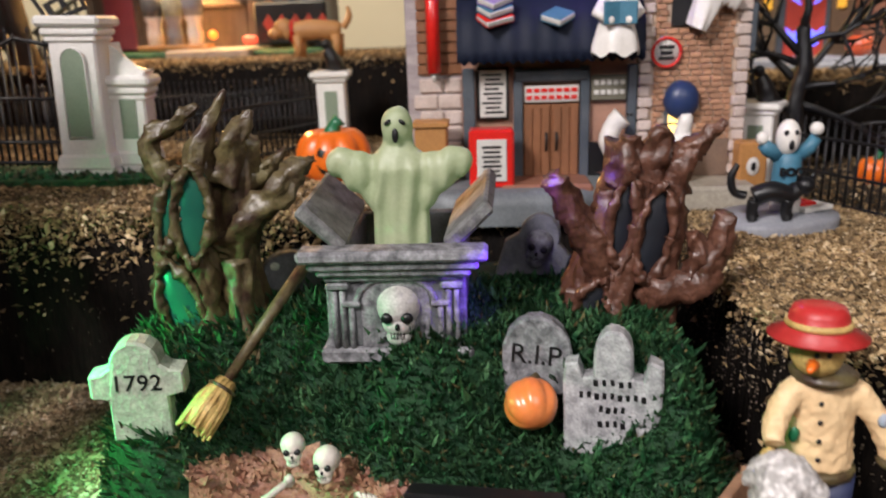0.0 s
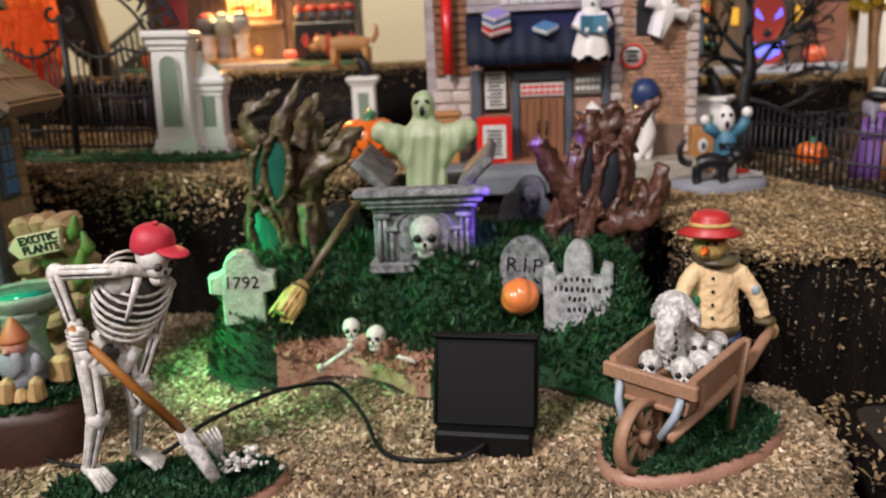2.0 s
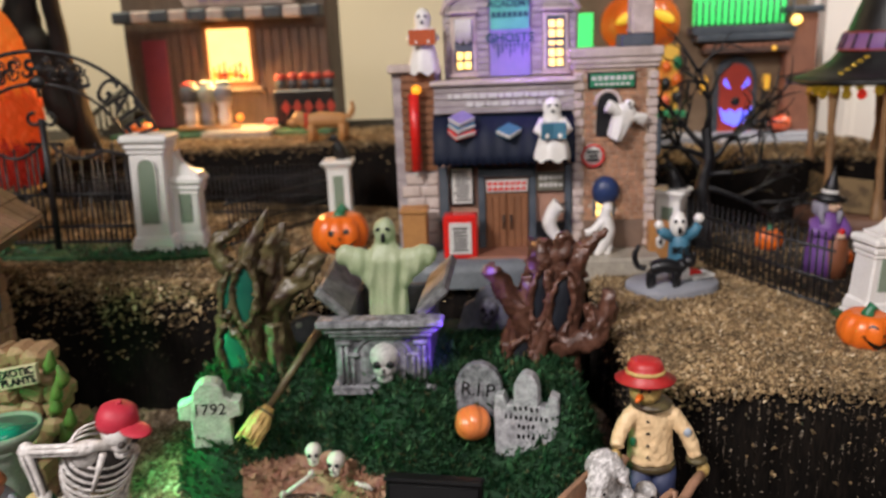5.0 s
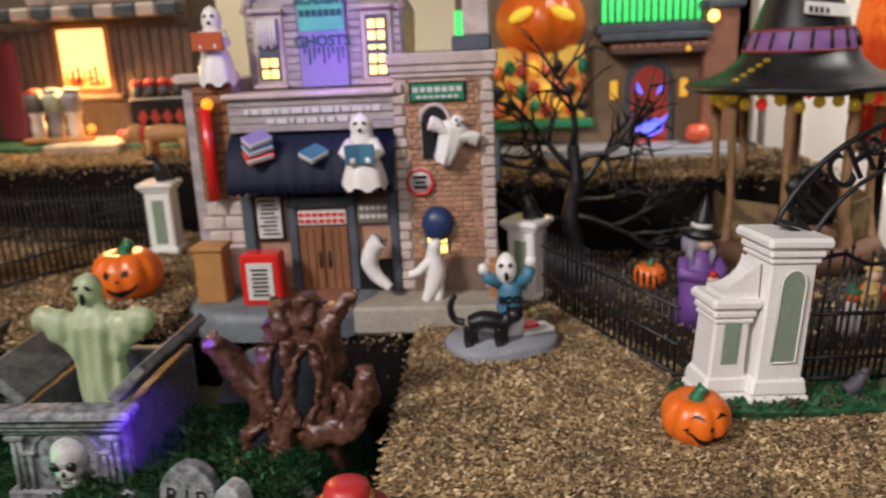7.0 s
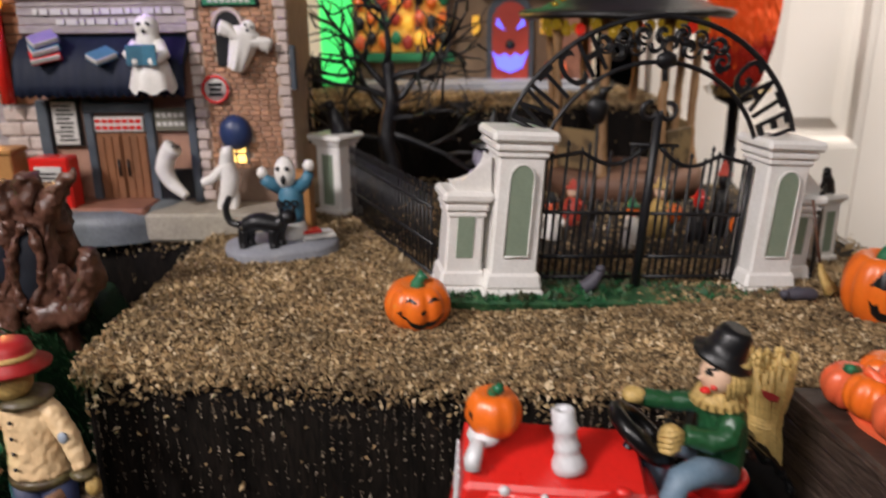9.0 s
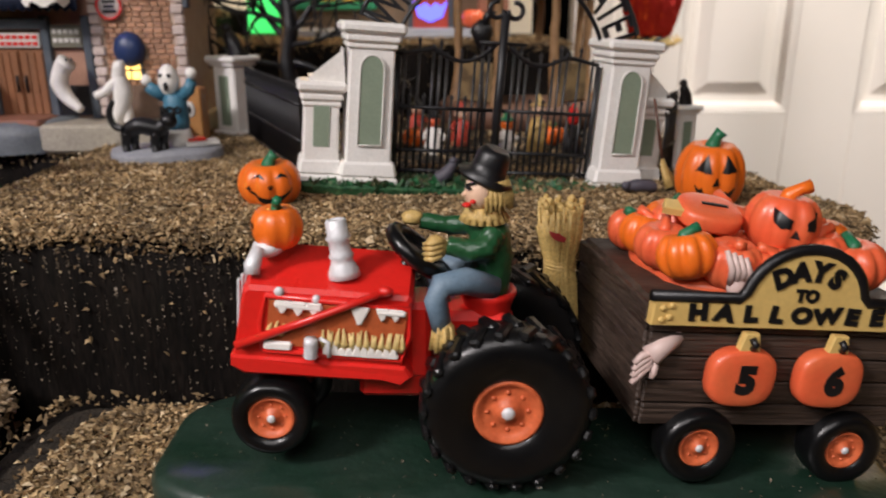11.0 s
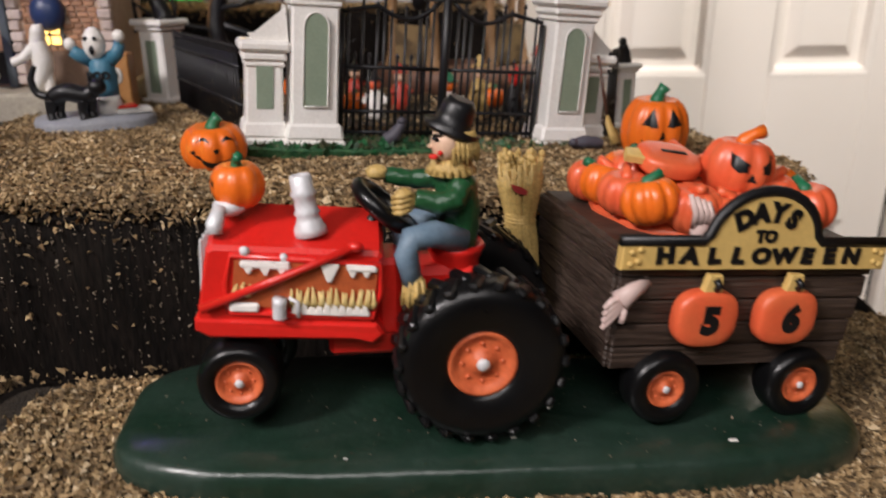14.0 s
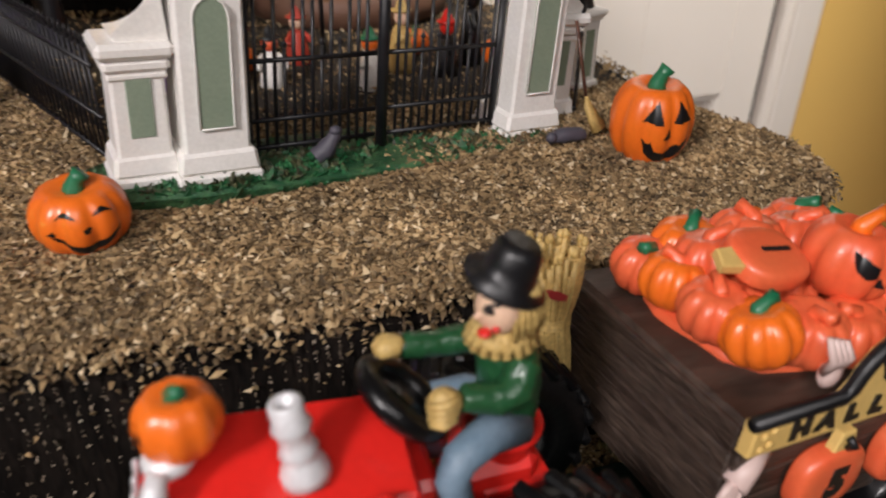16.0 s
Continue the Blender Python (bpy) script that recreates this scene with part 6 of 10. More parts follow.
def tree_right():
    gnarled(Vector((0.168, 0.402, -0.030)), "glossy brown hollow tree stump with splayed arms",
            [([(0.157, 0.412, -0.030), (0.161, 0.409, 0.015), (0.167, 0.408, 0.048), (0.170, 0.407, 0.074)], [0.017, 0.0125, 0.0115, 0.008]),
             ([(0.176, 0.412, -0.030), (0.180, 0.409, 0.015), (0.184, 0.408, 0.048), (0.186, 0.407, 0.074)], [0.015, 0.0115, 0.0105, 0.008])],
            [([(0.160, 0.400, 0.016), (0.153, 0.396, 0.032), (0.145, 0.394, 0.047), (0.138, 0.392, 0.060), (0.135, 0.391, 0.065)], [0.008, 0.007, 0.0055, 0.0045, 0.0038]),
             ([(0.167, 0.404, 0.058), (0.169, 0.402, 0.070), (0.170, 0.401, 0.079)], [0.0085, 0.0065, 0.004]),
             ([(0.178, 0.404, 0.060), (0.181, 0.402, 0.072), (0.184, 0.401, 0.082)], [0.0085, 0.0065, 0.004]),
             ([(0.187, 0.404, 0.056), (0.193, 0.400, 0.069), (0.199, 0.399, 0.076), (0.208, 0.398, 0.084)], [0.008, 0.0058, 0.0042, 0.0015]),
             ([(0.178, 0.402, 0.008), (0.190, 0.396, 0.012), (0.202, 0.394, 0.018), (0.208, 0.394, 0.032), (0.211, 0.394, 0.046)], [0.009, 0.0080, 0.0070, 0.0058, 0.0035]),
             ([(0.198, 0.396, 0.016), (0.200, 0.392, 0.029), (0.195, 0.392, 0.038)], [0.006, 0.0045, 0.0028]),
             ([(0.190, 0.398, 0.058), (0.190, 0.397, 0.036), (0.184, 0.396, 0.014)], [0.0035, 0.0042, 0.005]),
             ([(0.160, 0.398, 0.056), (0.158, 0.397, 0.036), (0.160, 0.396, 0.020)], [0.0035, 0.0042, 0.0045]),
             ([(0.172, 0.396, 0.060), (0.173, 0.395, 0.038), (0.166, 0.394, 0.015), (0.164, 0.390, -0.010), (0.168, 0.384, -0.022)], [0.0032, 0.0034, 0.0045, 0.0055, 0.0055]),
             ([(0.148, 0.398, 0.010), (0.144, 0.394, -0.010), (0.140, 0.390, -0.022)], [0.0045, 0.005, 0.0055])],
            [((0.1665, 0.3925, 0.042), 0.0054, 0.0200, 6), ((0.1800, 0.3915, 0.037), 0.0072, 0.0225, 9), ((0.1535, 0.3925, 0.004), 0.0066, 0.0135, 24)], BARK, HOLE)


tree_left()
tree_right()


def lying_broom():
    root = thing("leaning_broom", pose(*(-GY)), "", "")
    root.parent = graves
    root["label"] = "straw broom leaning on the mound"
    a, b = Vector((0.002, 0.348, -0.008)), Vector((0.030, 0.385, 0.030))
    part("broom_handle", Shape().tube([a, (a + b) / 2 + Vector((0, 0, 0.001)), b], [0.0022, 0.0026, 0.0030], 8), BARK2, root)
    d = (a - b).normalized()
    h = Shape().tube([a, a + d * 0.006, a + d * 0.014, a + d * 0.022], [0.0035, 0.0058, 0.0072, 0.0062], 14)
    rng = random.Random(3)
    for k in range(30):
        o = Vector((rng.uniform(-1, 1), rng.uniform(-1, 1), rng.uniform(-1, 1))).cross(d).normalized()
        h.tube([a + o * 0.0032, a + d * 0.010 + o * 0.0064, a + d * (0.022 + rng.uniform(0, 0.003)) + o * 0.0070], [0.0006, 0.0009, 0.0006], 4)
    tagged(part("broom_head", h, STRAW, root, "yellow straw broom head"), kind="stuff")
    part("binding", Shape().tube([a + d * 0.004 + (Vector((0, 0, 1)).cross(d).normalized() * math.cos(q) + d.cross(Vector((0, 0, 1)).cross(d).normalized()) * math.sin(q)) * 0.0056 for q in [6.2832 * k / 14 for k in range(15)]], 0.0008, 5), BARK2, root)


lying_broom()
pk = Shape()
pumpkin_shape(pk, 0.0108, 0.0195, 6, 0.12, 48, 14)
pko = part("pumpkin", pk, mat("peach_orange_paint", (0.80, 0.20, 0.05), 0.3, (0.75, 0.28, 0.10), 90, 0.6, 0.05, 500, 0.1, 260, coat=0.3), graves, "small plain orange pumpkin", pose(0.124 - GY.x, 0.337 - GY.y, -0.0275 - GY.z) @ pose(0, 0.0060, 0.0105, -58, 0, 12) @ pose(0, 0, -0.0097))
part("stem", stem_shape(0.0185, 0.0112, 0.003), BARK2, pko)
for c, r, tn in (((0.030, 0.334, -0.031), 0.0058, 8), ((0.0445, 0.3275, -0.0335), 0.0062, -10)):
    part("skull", skull(Shape(), (0, 0, 0), r), [BONE, INK], graves, "small painted skull", pose(c[0] - GY.x, c[1] - GY.y, c[2] - GY.z, -8, 0, tn))
bn = Shape().tube([(0.017, 0.312, -0.0445), (0.031, 0.318, -0.036)], 0.0014, 8)
for q in ((0.0165, 0.3112, -0.0435), (0.016, 0.3125, -0.0455), (0.032, 0.318, -0.0345), (0.0318, 0.3192, -0.0365)):
    bn.ball(q, 0.0020, 8, 6)
part("bone", bn, BONE, graves, "small white bone", pose(*(-GY)))
bn = Shape()
for k in range(4):
    bn.tube([(0.0565 + k * 0.0016, 0.3195, -0.0425), (0.058 + k * 0.002, 0.3175, -0.0405 - k * 0.0006), (0.060 + k * 0.0022, 0.316, -0.0425 - k * 0.0006)], [0.001, 0.001, 0.0007], 6)
part("bone", bn, BONE, graves, "small white claw bones", pose(*(-GY)))

# ---- front figurines ----
SKELB = mat("washed_bone_paint", (0.76, 0.72, 0.68), 0.45, (0.34, 0.30, 0.27), 300, 0.45, 0.12, 700, 0.3, 300, sharp=True)
WASH = mat("dark_wash_paint", (0.030, 0.026, 0.024), 0.6, (0.12, 0.10, 0.09), 260, 0.6, 0.2, 800, 0.4, 400)
CAPR = mat("matt_red_cap_paint", (0.52, 0.030, 0.055), 0.55, (0.40, 0.02, 0.035), 90, 0.5, 0.06, 500, 0.15, 300)
SKELW = mat("skeleton_white_paint", (0.68, 0.65, 0.63), 0.42, (0.13, 0.118, 0.11), 420, 0.5, 0.12, 700, 0.3, 300, sharp=True)
WOODB = mat("brown_painted_wood", (0.38, 0.21, 0.13), 0.55, (0.26, 0.135, 0.08), 70, 0.6, 0.15, 500, 0.3, 300)
COATC = mat("cream_coat_paint", (0.80, 0.58, 0.33), 0.5, (0.70, 0.46, 0.24), 80, 0.5, 0.06, 500, 0.15, 300)
HATR = mat("dark_red_hat_paint", (0.50, 0.03, 0.03), 0.4, (0.4, 0.02, 0.02), 80, 0.5, 0.06, 500, 0.15, 300)
BLUEG = mat("pale_blue_paint", (0.36, 0.42, 0.50), 0.45, (0.28, 0.33, 0.4), 80, 0.5)
BROOMW = mat("orange_brown_wood", (0.42, 0.16, 0.03), 0.4, (0.3, 0.11, 0.02), 90, 0.6, stretch=(1, 1, 4))
RIMB = mat("terracotta_rim_paint", (0.44, 0.235, 0.17), 0.45, (0.28, 0.13, 0.085), 60, 0.6, 0.1, 500, 0.2, 200)


def turf_base(root, a, b, h, turn, seed, count=4200, wob=0.08, mat_rim=None, dome=0.4):
    """A low oval figurine base: painted rim, densely flocked top."""
    def rad(t):
        return 1 + wob * math.sin(2 * t + seed) + wob * 0.6 * math.sin(3 * t + seed * 2)

    def fn(u, v):
        t = 2 * math.pi * v
        k, z = [(1.0, 0.0), (1.03, h * 0.3), (1.0, h * 0.8), (0.93, h), (0.5, h * (1 + 0.6 * dome)), (0.0, h * (1 + dome))][round(u * 5)]
        return Vector((a * k * rad(t) * math.cos(t), b * k * rad(t) * math.sin(t), z))
    m = pose(0, 0, 0, 0, 0, turn)
    top = Shape().grid(fn, 5, 60)
    top.m = [1 if all(top.v[q][2] > h * 0.97 for q in f) else 0 for f in top.f]
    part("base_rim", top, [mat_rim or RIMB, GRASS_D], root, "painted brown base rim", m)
    rng = np.random.default_rng(seed)
    sp = []
    for _ in range(count):
        t, r = rng.uniform(0, 6.283), math.sqrt(rng.uniform(0, 1)) * 0.97
        sp.append((a * r * rad(t) * math.cos(t), b * r * rad(t) * math.sin(t), h * (1 + 0.9 * dome * (1 - r))))
    cut = len(sp) // 5
    blades("grass_flock", sp[cut:], 0.0026, GRASS_D, root, seed, 0.8, 0.55).matrix_basis = m
    blades("grass_flock", sp[:cut], 0.0024, GRASS, root, seed + 40, 0.8, 0.5).matrix_basis = m


def skeleton_figure():
    O = Vector((-0.033, 0.225, -0.066))
    root = thing("skeleton_figurine", pose(*O), "white skeleton in a red cap sweeping on a turf base", "figurine")
    turf_base(root, 0.050, 0.024, 0.006, 14, 3)
    f = Shape()
    W = lambda x, y, z: Vector((x - O.x, y - O.y, z - O.z))  # noqa: E731

    def bone(p, q, r0, r1, strips=(-58, 4, 62)):
        """A limb: a dark core with long pale ridges on it and knobbed ends."""
        t = (q - p).normalized()
        side = t.cross(Vector((0, -1, 0))).normalized()
        out = side.cross(t).normalized()
        f.mi = 1
        f.tube([p, p.lerp(q, 0.5), q], [r0 * 0.80, (r0 + r1) * 0.37, r1 * 0.80], 10)
        f.mi = 0
        for a in strips + (180,):
            a = math.radians(a)
            d = out * math.cos(a) + side * math.sin(a)
            f.tube([p + d * r0 * 0.42, p.lerp(q, 0.14) + d * r0 * 0.62, p.lerp(q, 0.5) + d * (r0 + r1) * 0.30, p.lerp(q, 0.86) + d * r1 * 0.60, q + d * r1 * 0.40],
                   [r0 * 0.50, r0 * 0.38, (r0 + r1) * 0.17, r1 * 0.38, r1 * 0.50], 8)
        f.ball(p, r0 * 0.98, 12, 8, bumpy=0.12, freq=420)
        f.ball(q, r1 * 1.02, 12, 8, bumpy=0.12, freq=420)

    legs = ((W(-0.0560, 0.2205, 0.0035), W(-0.0555, 0.2180, -0.0240), W(-0.0640, 0.2200, -0.0480), W(-0.0530, 0.2150, -0.0555), 0.0056, 0.0048, 0.0034),
            (W(-0.0450, 0.2290, -0.0020), W(-0.0440, 0.2310, -0.0255), W(-0.0510, 0.2355, -0.0490), W(-0.0370, 0.2315, -0.0545), 0.0050, 0.0044, 0.0031))
    for hip, knee, ankle, toe, a, b, c in legs:
        bone(hip, knee, a, b)
        bone(knee, ankle, b * 0.94, c)
        run = toe - ankle
        wide = Vector((-run.y, run.x, 0)).normalized()
        for k in range(5):
            o = wide * (k - 2) * 0.0014
            f.tube([ankle + o * 0.5, ankle + run * 0.45 + o + Vector((0, 0, 0.0012)), toe + o * 1.25 - run * 0.05 * abs(k - 1)], [0.0022, 0.0015, 0.0012], 7)
    # pelvis between two pale wings, and the spine
    f.ball(W(-0.0490, 0.2250, 0.0075), (0.0070, 0.0040, 0.0056), 14, 9, bumpy=0.5, freq=320)
    f.mi = 1
    f.ball(W(-0.0480, 0.2222, 0.0040), (0.0036, 0.0024, 0.0040), 10, 7, bumpy=0.4, freq=320)
    f.mi = 0
    f.tube([W(-0.0600, 0.2205, 0.0095), W(-0.0580, 0.2185, 0.0030), W(-0.0500, 0.2190, -0.0035), W(-0.0430, 0.2225, -0.0045), W(-0.0390, 0.2270, 0.0035)], [0.0026, 0.0034, 0.0022, 0.0024, 0.0026], 9)
    f.tube([W(-0.0480, 0.2265, 0.0040), W(-0.0455, 0.2255, 0.0120), W(-0.0420, 0.2270, 0.0200), W(-0.0340, 0.2275, 0.0350)], [0.0030, 0.0024, 0.0024, 0.0022], 9)
    for k in range(4):
        f.ball(W(-0.0475 + 0.0010 * k, 0.2225, 0.0050 + 0.0034 * k), (0.0026, 0.0020, 0.0011), 9, 6)
    # chest: a dark barrel inside rib hoops that fall to the breastbone
    lo, hi = W(-0.0420, 0.2255, 0.0150), W(-0.0330, 0.2255, 0.0370)
    up = (hi - lo).normalized()
    fwd = Vector((0.40, -0.90, -0.12))
    fwd = (fwd - up * fwd.dot(up)).normalized()
    side = up.cross(fwd)
    turn = Matrix((side, -fwd, up)).transposed().to_4x4()
    f.mi = 1
    f.ball(lo.lerp(hi, 0.52), (0.0122, 0.0076, 0.0128), 18, 12, turn)
    f.mi = 0
    for k in range(7):
        c = lo.lerp(hi, 0.04 + 0.86 * k / 6)
        w = 0.0138 * (0.74 + 0.30 * math.sin(math.pi * (0.10 + 0.72 * k / 6)))
        pts = [c + fwd * math.cos(a) * w * 0.66 + side * math.sin(a) * w + up * (0.0012 - 0.0064 * math.cos(a)) for a in [math.radians(-172 + 344 * j / 20) for j in range(21)]]
        f.tube(pts, [0.0006 + 0.0002 * abs(math.sin(math.pi * j / 10)) for j in range(21)], 6)
    st = lo.lerp(hi, 0.60) + fwd * 0.0098
    f.tube([st - up * 0.0085, st, st + up * 0.0110], [0.0009, 0.0012, 0.0017], 8)
    # shoulders, arms and gripping bones
    near, far = W(-0.0350, 0.2140, 0.0410), W(-0.0245, 0.2340, 0.0285)
    f.tube([near, W(-0.0315, 0.2180, 0.0400), W(-0.0280, 0.2235, 0.0370), W(-0.0255, 0.2290, 0.0335), far], [0.0034, 0.0026, 0.0022, 0.0024, 0.0030], 9)
    f.ball(W(-0.0385, 0.2185, 0.0355), (0.0062, 0.0040, 0.0058), 12, 8, bumpy=0.15, freq=300)
    el, wr = W(-0.0590, 0.2125, 0.0410), W(-0.0540, 0.2110, 0.0200)
    bone(near, el, 0.0034, 0.0034)
    bone(el, wr, 0.0036, 0.0030, (-40, 40))
    elr, wrr = W(-0.0335, 0.2345, 0.0060), W(-0.0385, 0.2275, -0.0100)
    bone(far, elr, 0.0030, 0.0028)
    bone(elr, wrr, 0.0030, 0.0026, (-40, 40))
    for c in (W(-0.0525, 0.2095, 0.0160), W(-0.0380, 0.2255, -0.0130)):
        f.ball(c, (0.0040, 0.0034, 0.0040), 10, 7, bumpy=0.2, freq=400)
        for k in range(4):
            f.tube([c + Vector((-0.0030, -0.0020, 0.0026 - k * 0.0019)), c + Vector((0.0002, -0.0044, 0.0020 - k * 0.0020)), c + Vector((0.0036, -0.0016, 0.0012 - k * 0.0019))], 0.0011, 6)
    # neck, skull and cap
    f.tube([W(-0.0320, 0.2270, 0.0345), W(-0.0275, 0.2255, 0.0385)], 0.0028, 9)
    skull(f, W(-0.0240, 0.2235, 0.0420), 0.0083, Matrix.Rotation(math.radians(56), 4, "Z") @ Matrix.Rotation(math.radians(14), 4, "X"))
    f.mi = 2
    f.lathe([(0.0084, -0.0006), (0.0087, 0.0010), (0.0086, 0.0042), (0.0074, 0.0078), (0.0048, 0.0096), (0.0002, 0.0102)], W(-0.0250, 0.2250, 0.0462), 24, Matrix.Rotation(math.radians(12), 4, "Y"))
    f.ball(W(-0.0226, 0.2250, 0.0566), (0.0015, 0.0015, 0.0010), 8, 5)
    f.ball(W(-0.0150, 0.2205, 0.0462), (0.0074, 0.0060, 0.0012), 16, 6, Matrix.Rotation(math.radians(-24), 4, "Z") @ Matrix.Rotation(math.radians(14), 4, "Y"))
    part("skeleton_figure", f, [SKELB, WASH, CAPR], root, "white bones with dark wash, red baseball cap")
    h = Shape().tube([W(-0.0545, 0.2075, 0.0200), W(-0.0205, 0.2190, -0.0310)], [0.0018, 0.0021], 8)
    part("broom_handle", h, BROOMW, root, "orange-brown wooden handle")
    hd = Shape().tube([W(-0.0215, 0.2190, -0.0295), W(-0.0190, 0.2185, -0.0335), W(-0.0130, 0.2168, -0.0425), W(-0.0075, 0.2150, -0.0515)], [0.0024, 0.0036, 0.0032, 0.0026], 10, 0.6)
    part("broom_head", hd, SKELW, root, "white scraper head")
    pile = Shape()
    rng = random.Random(12)
    for k in range(46):
        pile.ball(W(-0.002 + rng.gauss(0, 0.0055), 0.226 + rng.gauss(0, 0.004), -0.0520 + abs(rng.gauss(0, 0.0035))), (rng.uniform(0.0008, 0.0026), rng.uniform(0.0006, 0.0016), rng.uniform(0.0005, 0.0012)), 7, 5, Matrix.Rotation(rng.uniform(0, 3), 4, "Z"), 0.5, 700)
    for k in range(5):
        pile.tube([W(-0.010, 0.228, -0.050), W(-0.013 + k * 0.001, 0.227 + (k - 2) * 0.0013, -0.0400), W(-0.0155 + k * 0.0012, 0.226 + (k - 2) * 0.0016, -0.0345)], [0.0012, 0.001, 0.0006], 5)
    tagged(part("bone_litter", pile, SKELW, root, "small heap of pale bones"), kind="stuff")


skeleton_figure()


def barrow_figure():
    O = Vector((0.201, 0.266, -0.066))
    root = thing("scarecrow_figurine", pose(O.x - 0.0035, O.y, O.z), "scarecrow in a red hat pushing a barrow of skulls", "figurine")
    turf_base(root, 0.053, 0.030, 0.008, 34, 5, 4600, dome=0.2)
    bar = thing("wheelbarrow", pose(-0.006, -0.006, 0.0370, 0, 0, 49), "", "")
    bar.parent = root
    # tray: bottom, two flared sides, front and back boards
    part("tray_floor", Shape().box((-0.002, 0, -0.003), (0.048, 0.026, 0.0022), 0.0005), WOODB, bar)
    for s in (-1, 1):
        part("side_board", Shape().prism([(-0.025, -0.0095), (0.025, -0.0095), (0.0275, 0.0030), (0.0235, 0.0118), (0.0150, 0.0128), (-0.025, 0.0085)], -0.0015, 0.0015, 0.0006), WOODB, bar, "brown side board", pose(0, s * 0.0170, 0.0055, -s * 14))
        part("cleat", Shape().box((-0.017, s * 0.0192, 0.003), (0.003, 0.0016, 0.012), 0.0004), WOODB, bar)
        part("cleat", Shape().box((0.021, s * 0.0192, 0.005), (0.0036, 0.0022, 0.018), 0.0004), WOODB, bar)
        h = Shape().tube([(-0.030, s * 0.0115, -0.0135), (0.005, s * 0.016, -0.0055), (0.030, s * 0.0185, 0.002), (0.045 - 0.003 * (s > 0), s * 0.0190, 0.0094), (0.054 - 0.010 * (s > 0), s * 0.0190, 0.0110)], [0.0026, 0.0028, 0.0028, 0.0026, 0.0024], 6)
        part("shaft", h, WOODB, bar, "long wooden barrow shaft")
        part("leg", Shape().tube([(0.0215, s * 0.0205, 0.0175), (0.0190, s * 0.0190, -0.002), (0.0160, s * 0.0170, -0.0310)], [0.0024, 0.0027, 0.0025], 4), WOODB, bar)
        part("strut", Shape().tube([(-0.024, s * 0.0150, 0.008), (-0.0285, s * 0.0135, -0.003), (-0.0315, s * 0.0085, -0.0135)], [0.0019, 0.0019, 0.0017], 6), BLUEG, bar, "pale blue metal strut")
    part("front_board", Shape().box((-0.0265, 0, 0.0085), (0.0034, 0.0440, 0.0066), 0.0007), WOODB, bar)
    part("front_panel", Shape().box((-0.0240, 0, 0.0015), (0.0026, 0.0310, 0.0120), 0.0006, Matrix.Rotation(math.radians(-14), 4, "Y")), WOODB, bar)
    w = thing("wheel", pose(-0.0330, 0, -0.0145), "", "")
    w.parent = bar
    rot = Matrix.Rotation(math.pi / 2, 4, "X")
    part("felloe", Shape().lathe([(0.0132, -0.0024), (0.0164, -0.0026), (0.0168, 0.0), (0.0164, 0.0026), (0.0132, 0.0024), (0.0132, -0.0024)], (0, 0, 0), 28, rot, caps=False), WOODB, w, "spoked wooden wheel rim")
    for k in range(8):
        a = math.pi * k / 4
        part("spoke", Shape().tube([(0.002 * math.cos(a), 0, 0.002 * math.sin(a)), (0.0138 * math.cos(a), 0, 0.0138 * math.sin(a))], [0.0015, 0.0013], 6), WOODB, w)
    part("hub", Shape().lathe([(0.0002, -0.005), (0.0028, -0.0048), (0.0034, 0), (0.0028, 0.0048), (0.0002, 0.005)], (0, 0, 0), 12, rot), WOODB, w)
    for c, r, tn in (((-0.014, -0.009, 0.010), 0.0064, -60), ((-0.015, 0.006, 0.010), 0.0060, -80), ((-0.004, -0.012, 0.011), 0.0062, -30), ((0.008, -0.010, 0.011), 0.0062, -10), ((0.004, 0.009, 0.012), 0.0064, -70), ((-0.009, -0.001, 0.0145), 0.0058, -75), ((0.013, 0.003, 0.012), 0.0062, -20), ((0.002, -0.006, 0.0165), 0.0056, -45), ((0.017, -0.009, 0.013), 0.0058, -5)):
        part("skull", skull(Shape(), (0, 0, 0), r), [SKELW, INK], bar, "small pale skull", pose(*c, -10, 0, tn))
    g = Shape()
    g.tube([(0.002, 0.004, 0.010), (0.001, 0.004, 0.020), (0.000, 0.003, 0.028), (-0.003, 0.002, 0.033)], [0.0088, 0.0082, 0.0078, 0.0070], 16)
    g.ball((-0.005, 0.001, 0.0345), (0.0086, 0.0080, 0.0078), 16, 11)
    g.tube([(-0.009, 0.0, 0.0345), (-0.0140, -0.001, 0.0290), (-0.0150, -0.001, 0.0220), (-0.0135, -0.001, 0.0165)], [0.0062, 0.0052, 0.0042, 0.0036], 14)
    for s in (-1, 1):
        g.ball((-0.003, 0.001 + s * 0.0082, 0.0335), (0.0036, 0.0022, 0.0066), 12, 9, Matrix.Rotation(s * 0.5, 4, "X"))
    g = melt(g, 0.0008, 3, 0.0009, 380)
    g.rough(0.0006, 900)
    g.mi = 1
    for s in (-1, 1):
        g.ball((-0.0122, s * 0.0040 - 0.0005, 0.0330), (0.0014, 0.0010, 0.0014), 7, 5)
    for k in range(3):
        g.ball((-0.0146 + 0.0006 * k, -0.0046, 0.0270 - 0.0036 * k), (0.0016, 0.0012, 0.0013), 7, 5)
    part("stone_dragon_head", g, [SKELW, INK], bar, "pale drooping stone creature head")
    # scarecrow, one plain figure
    f = Shape()
    W = lambda x, y, z: (x - O.x, y - O.y, z - O.z)  # noqa: E731
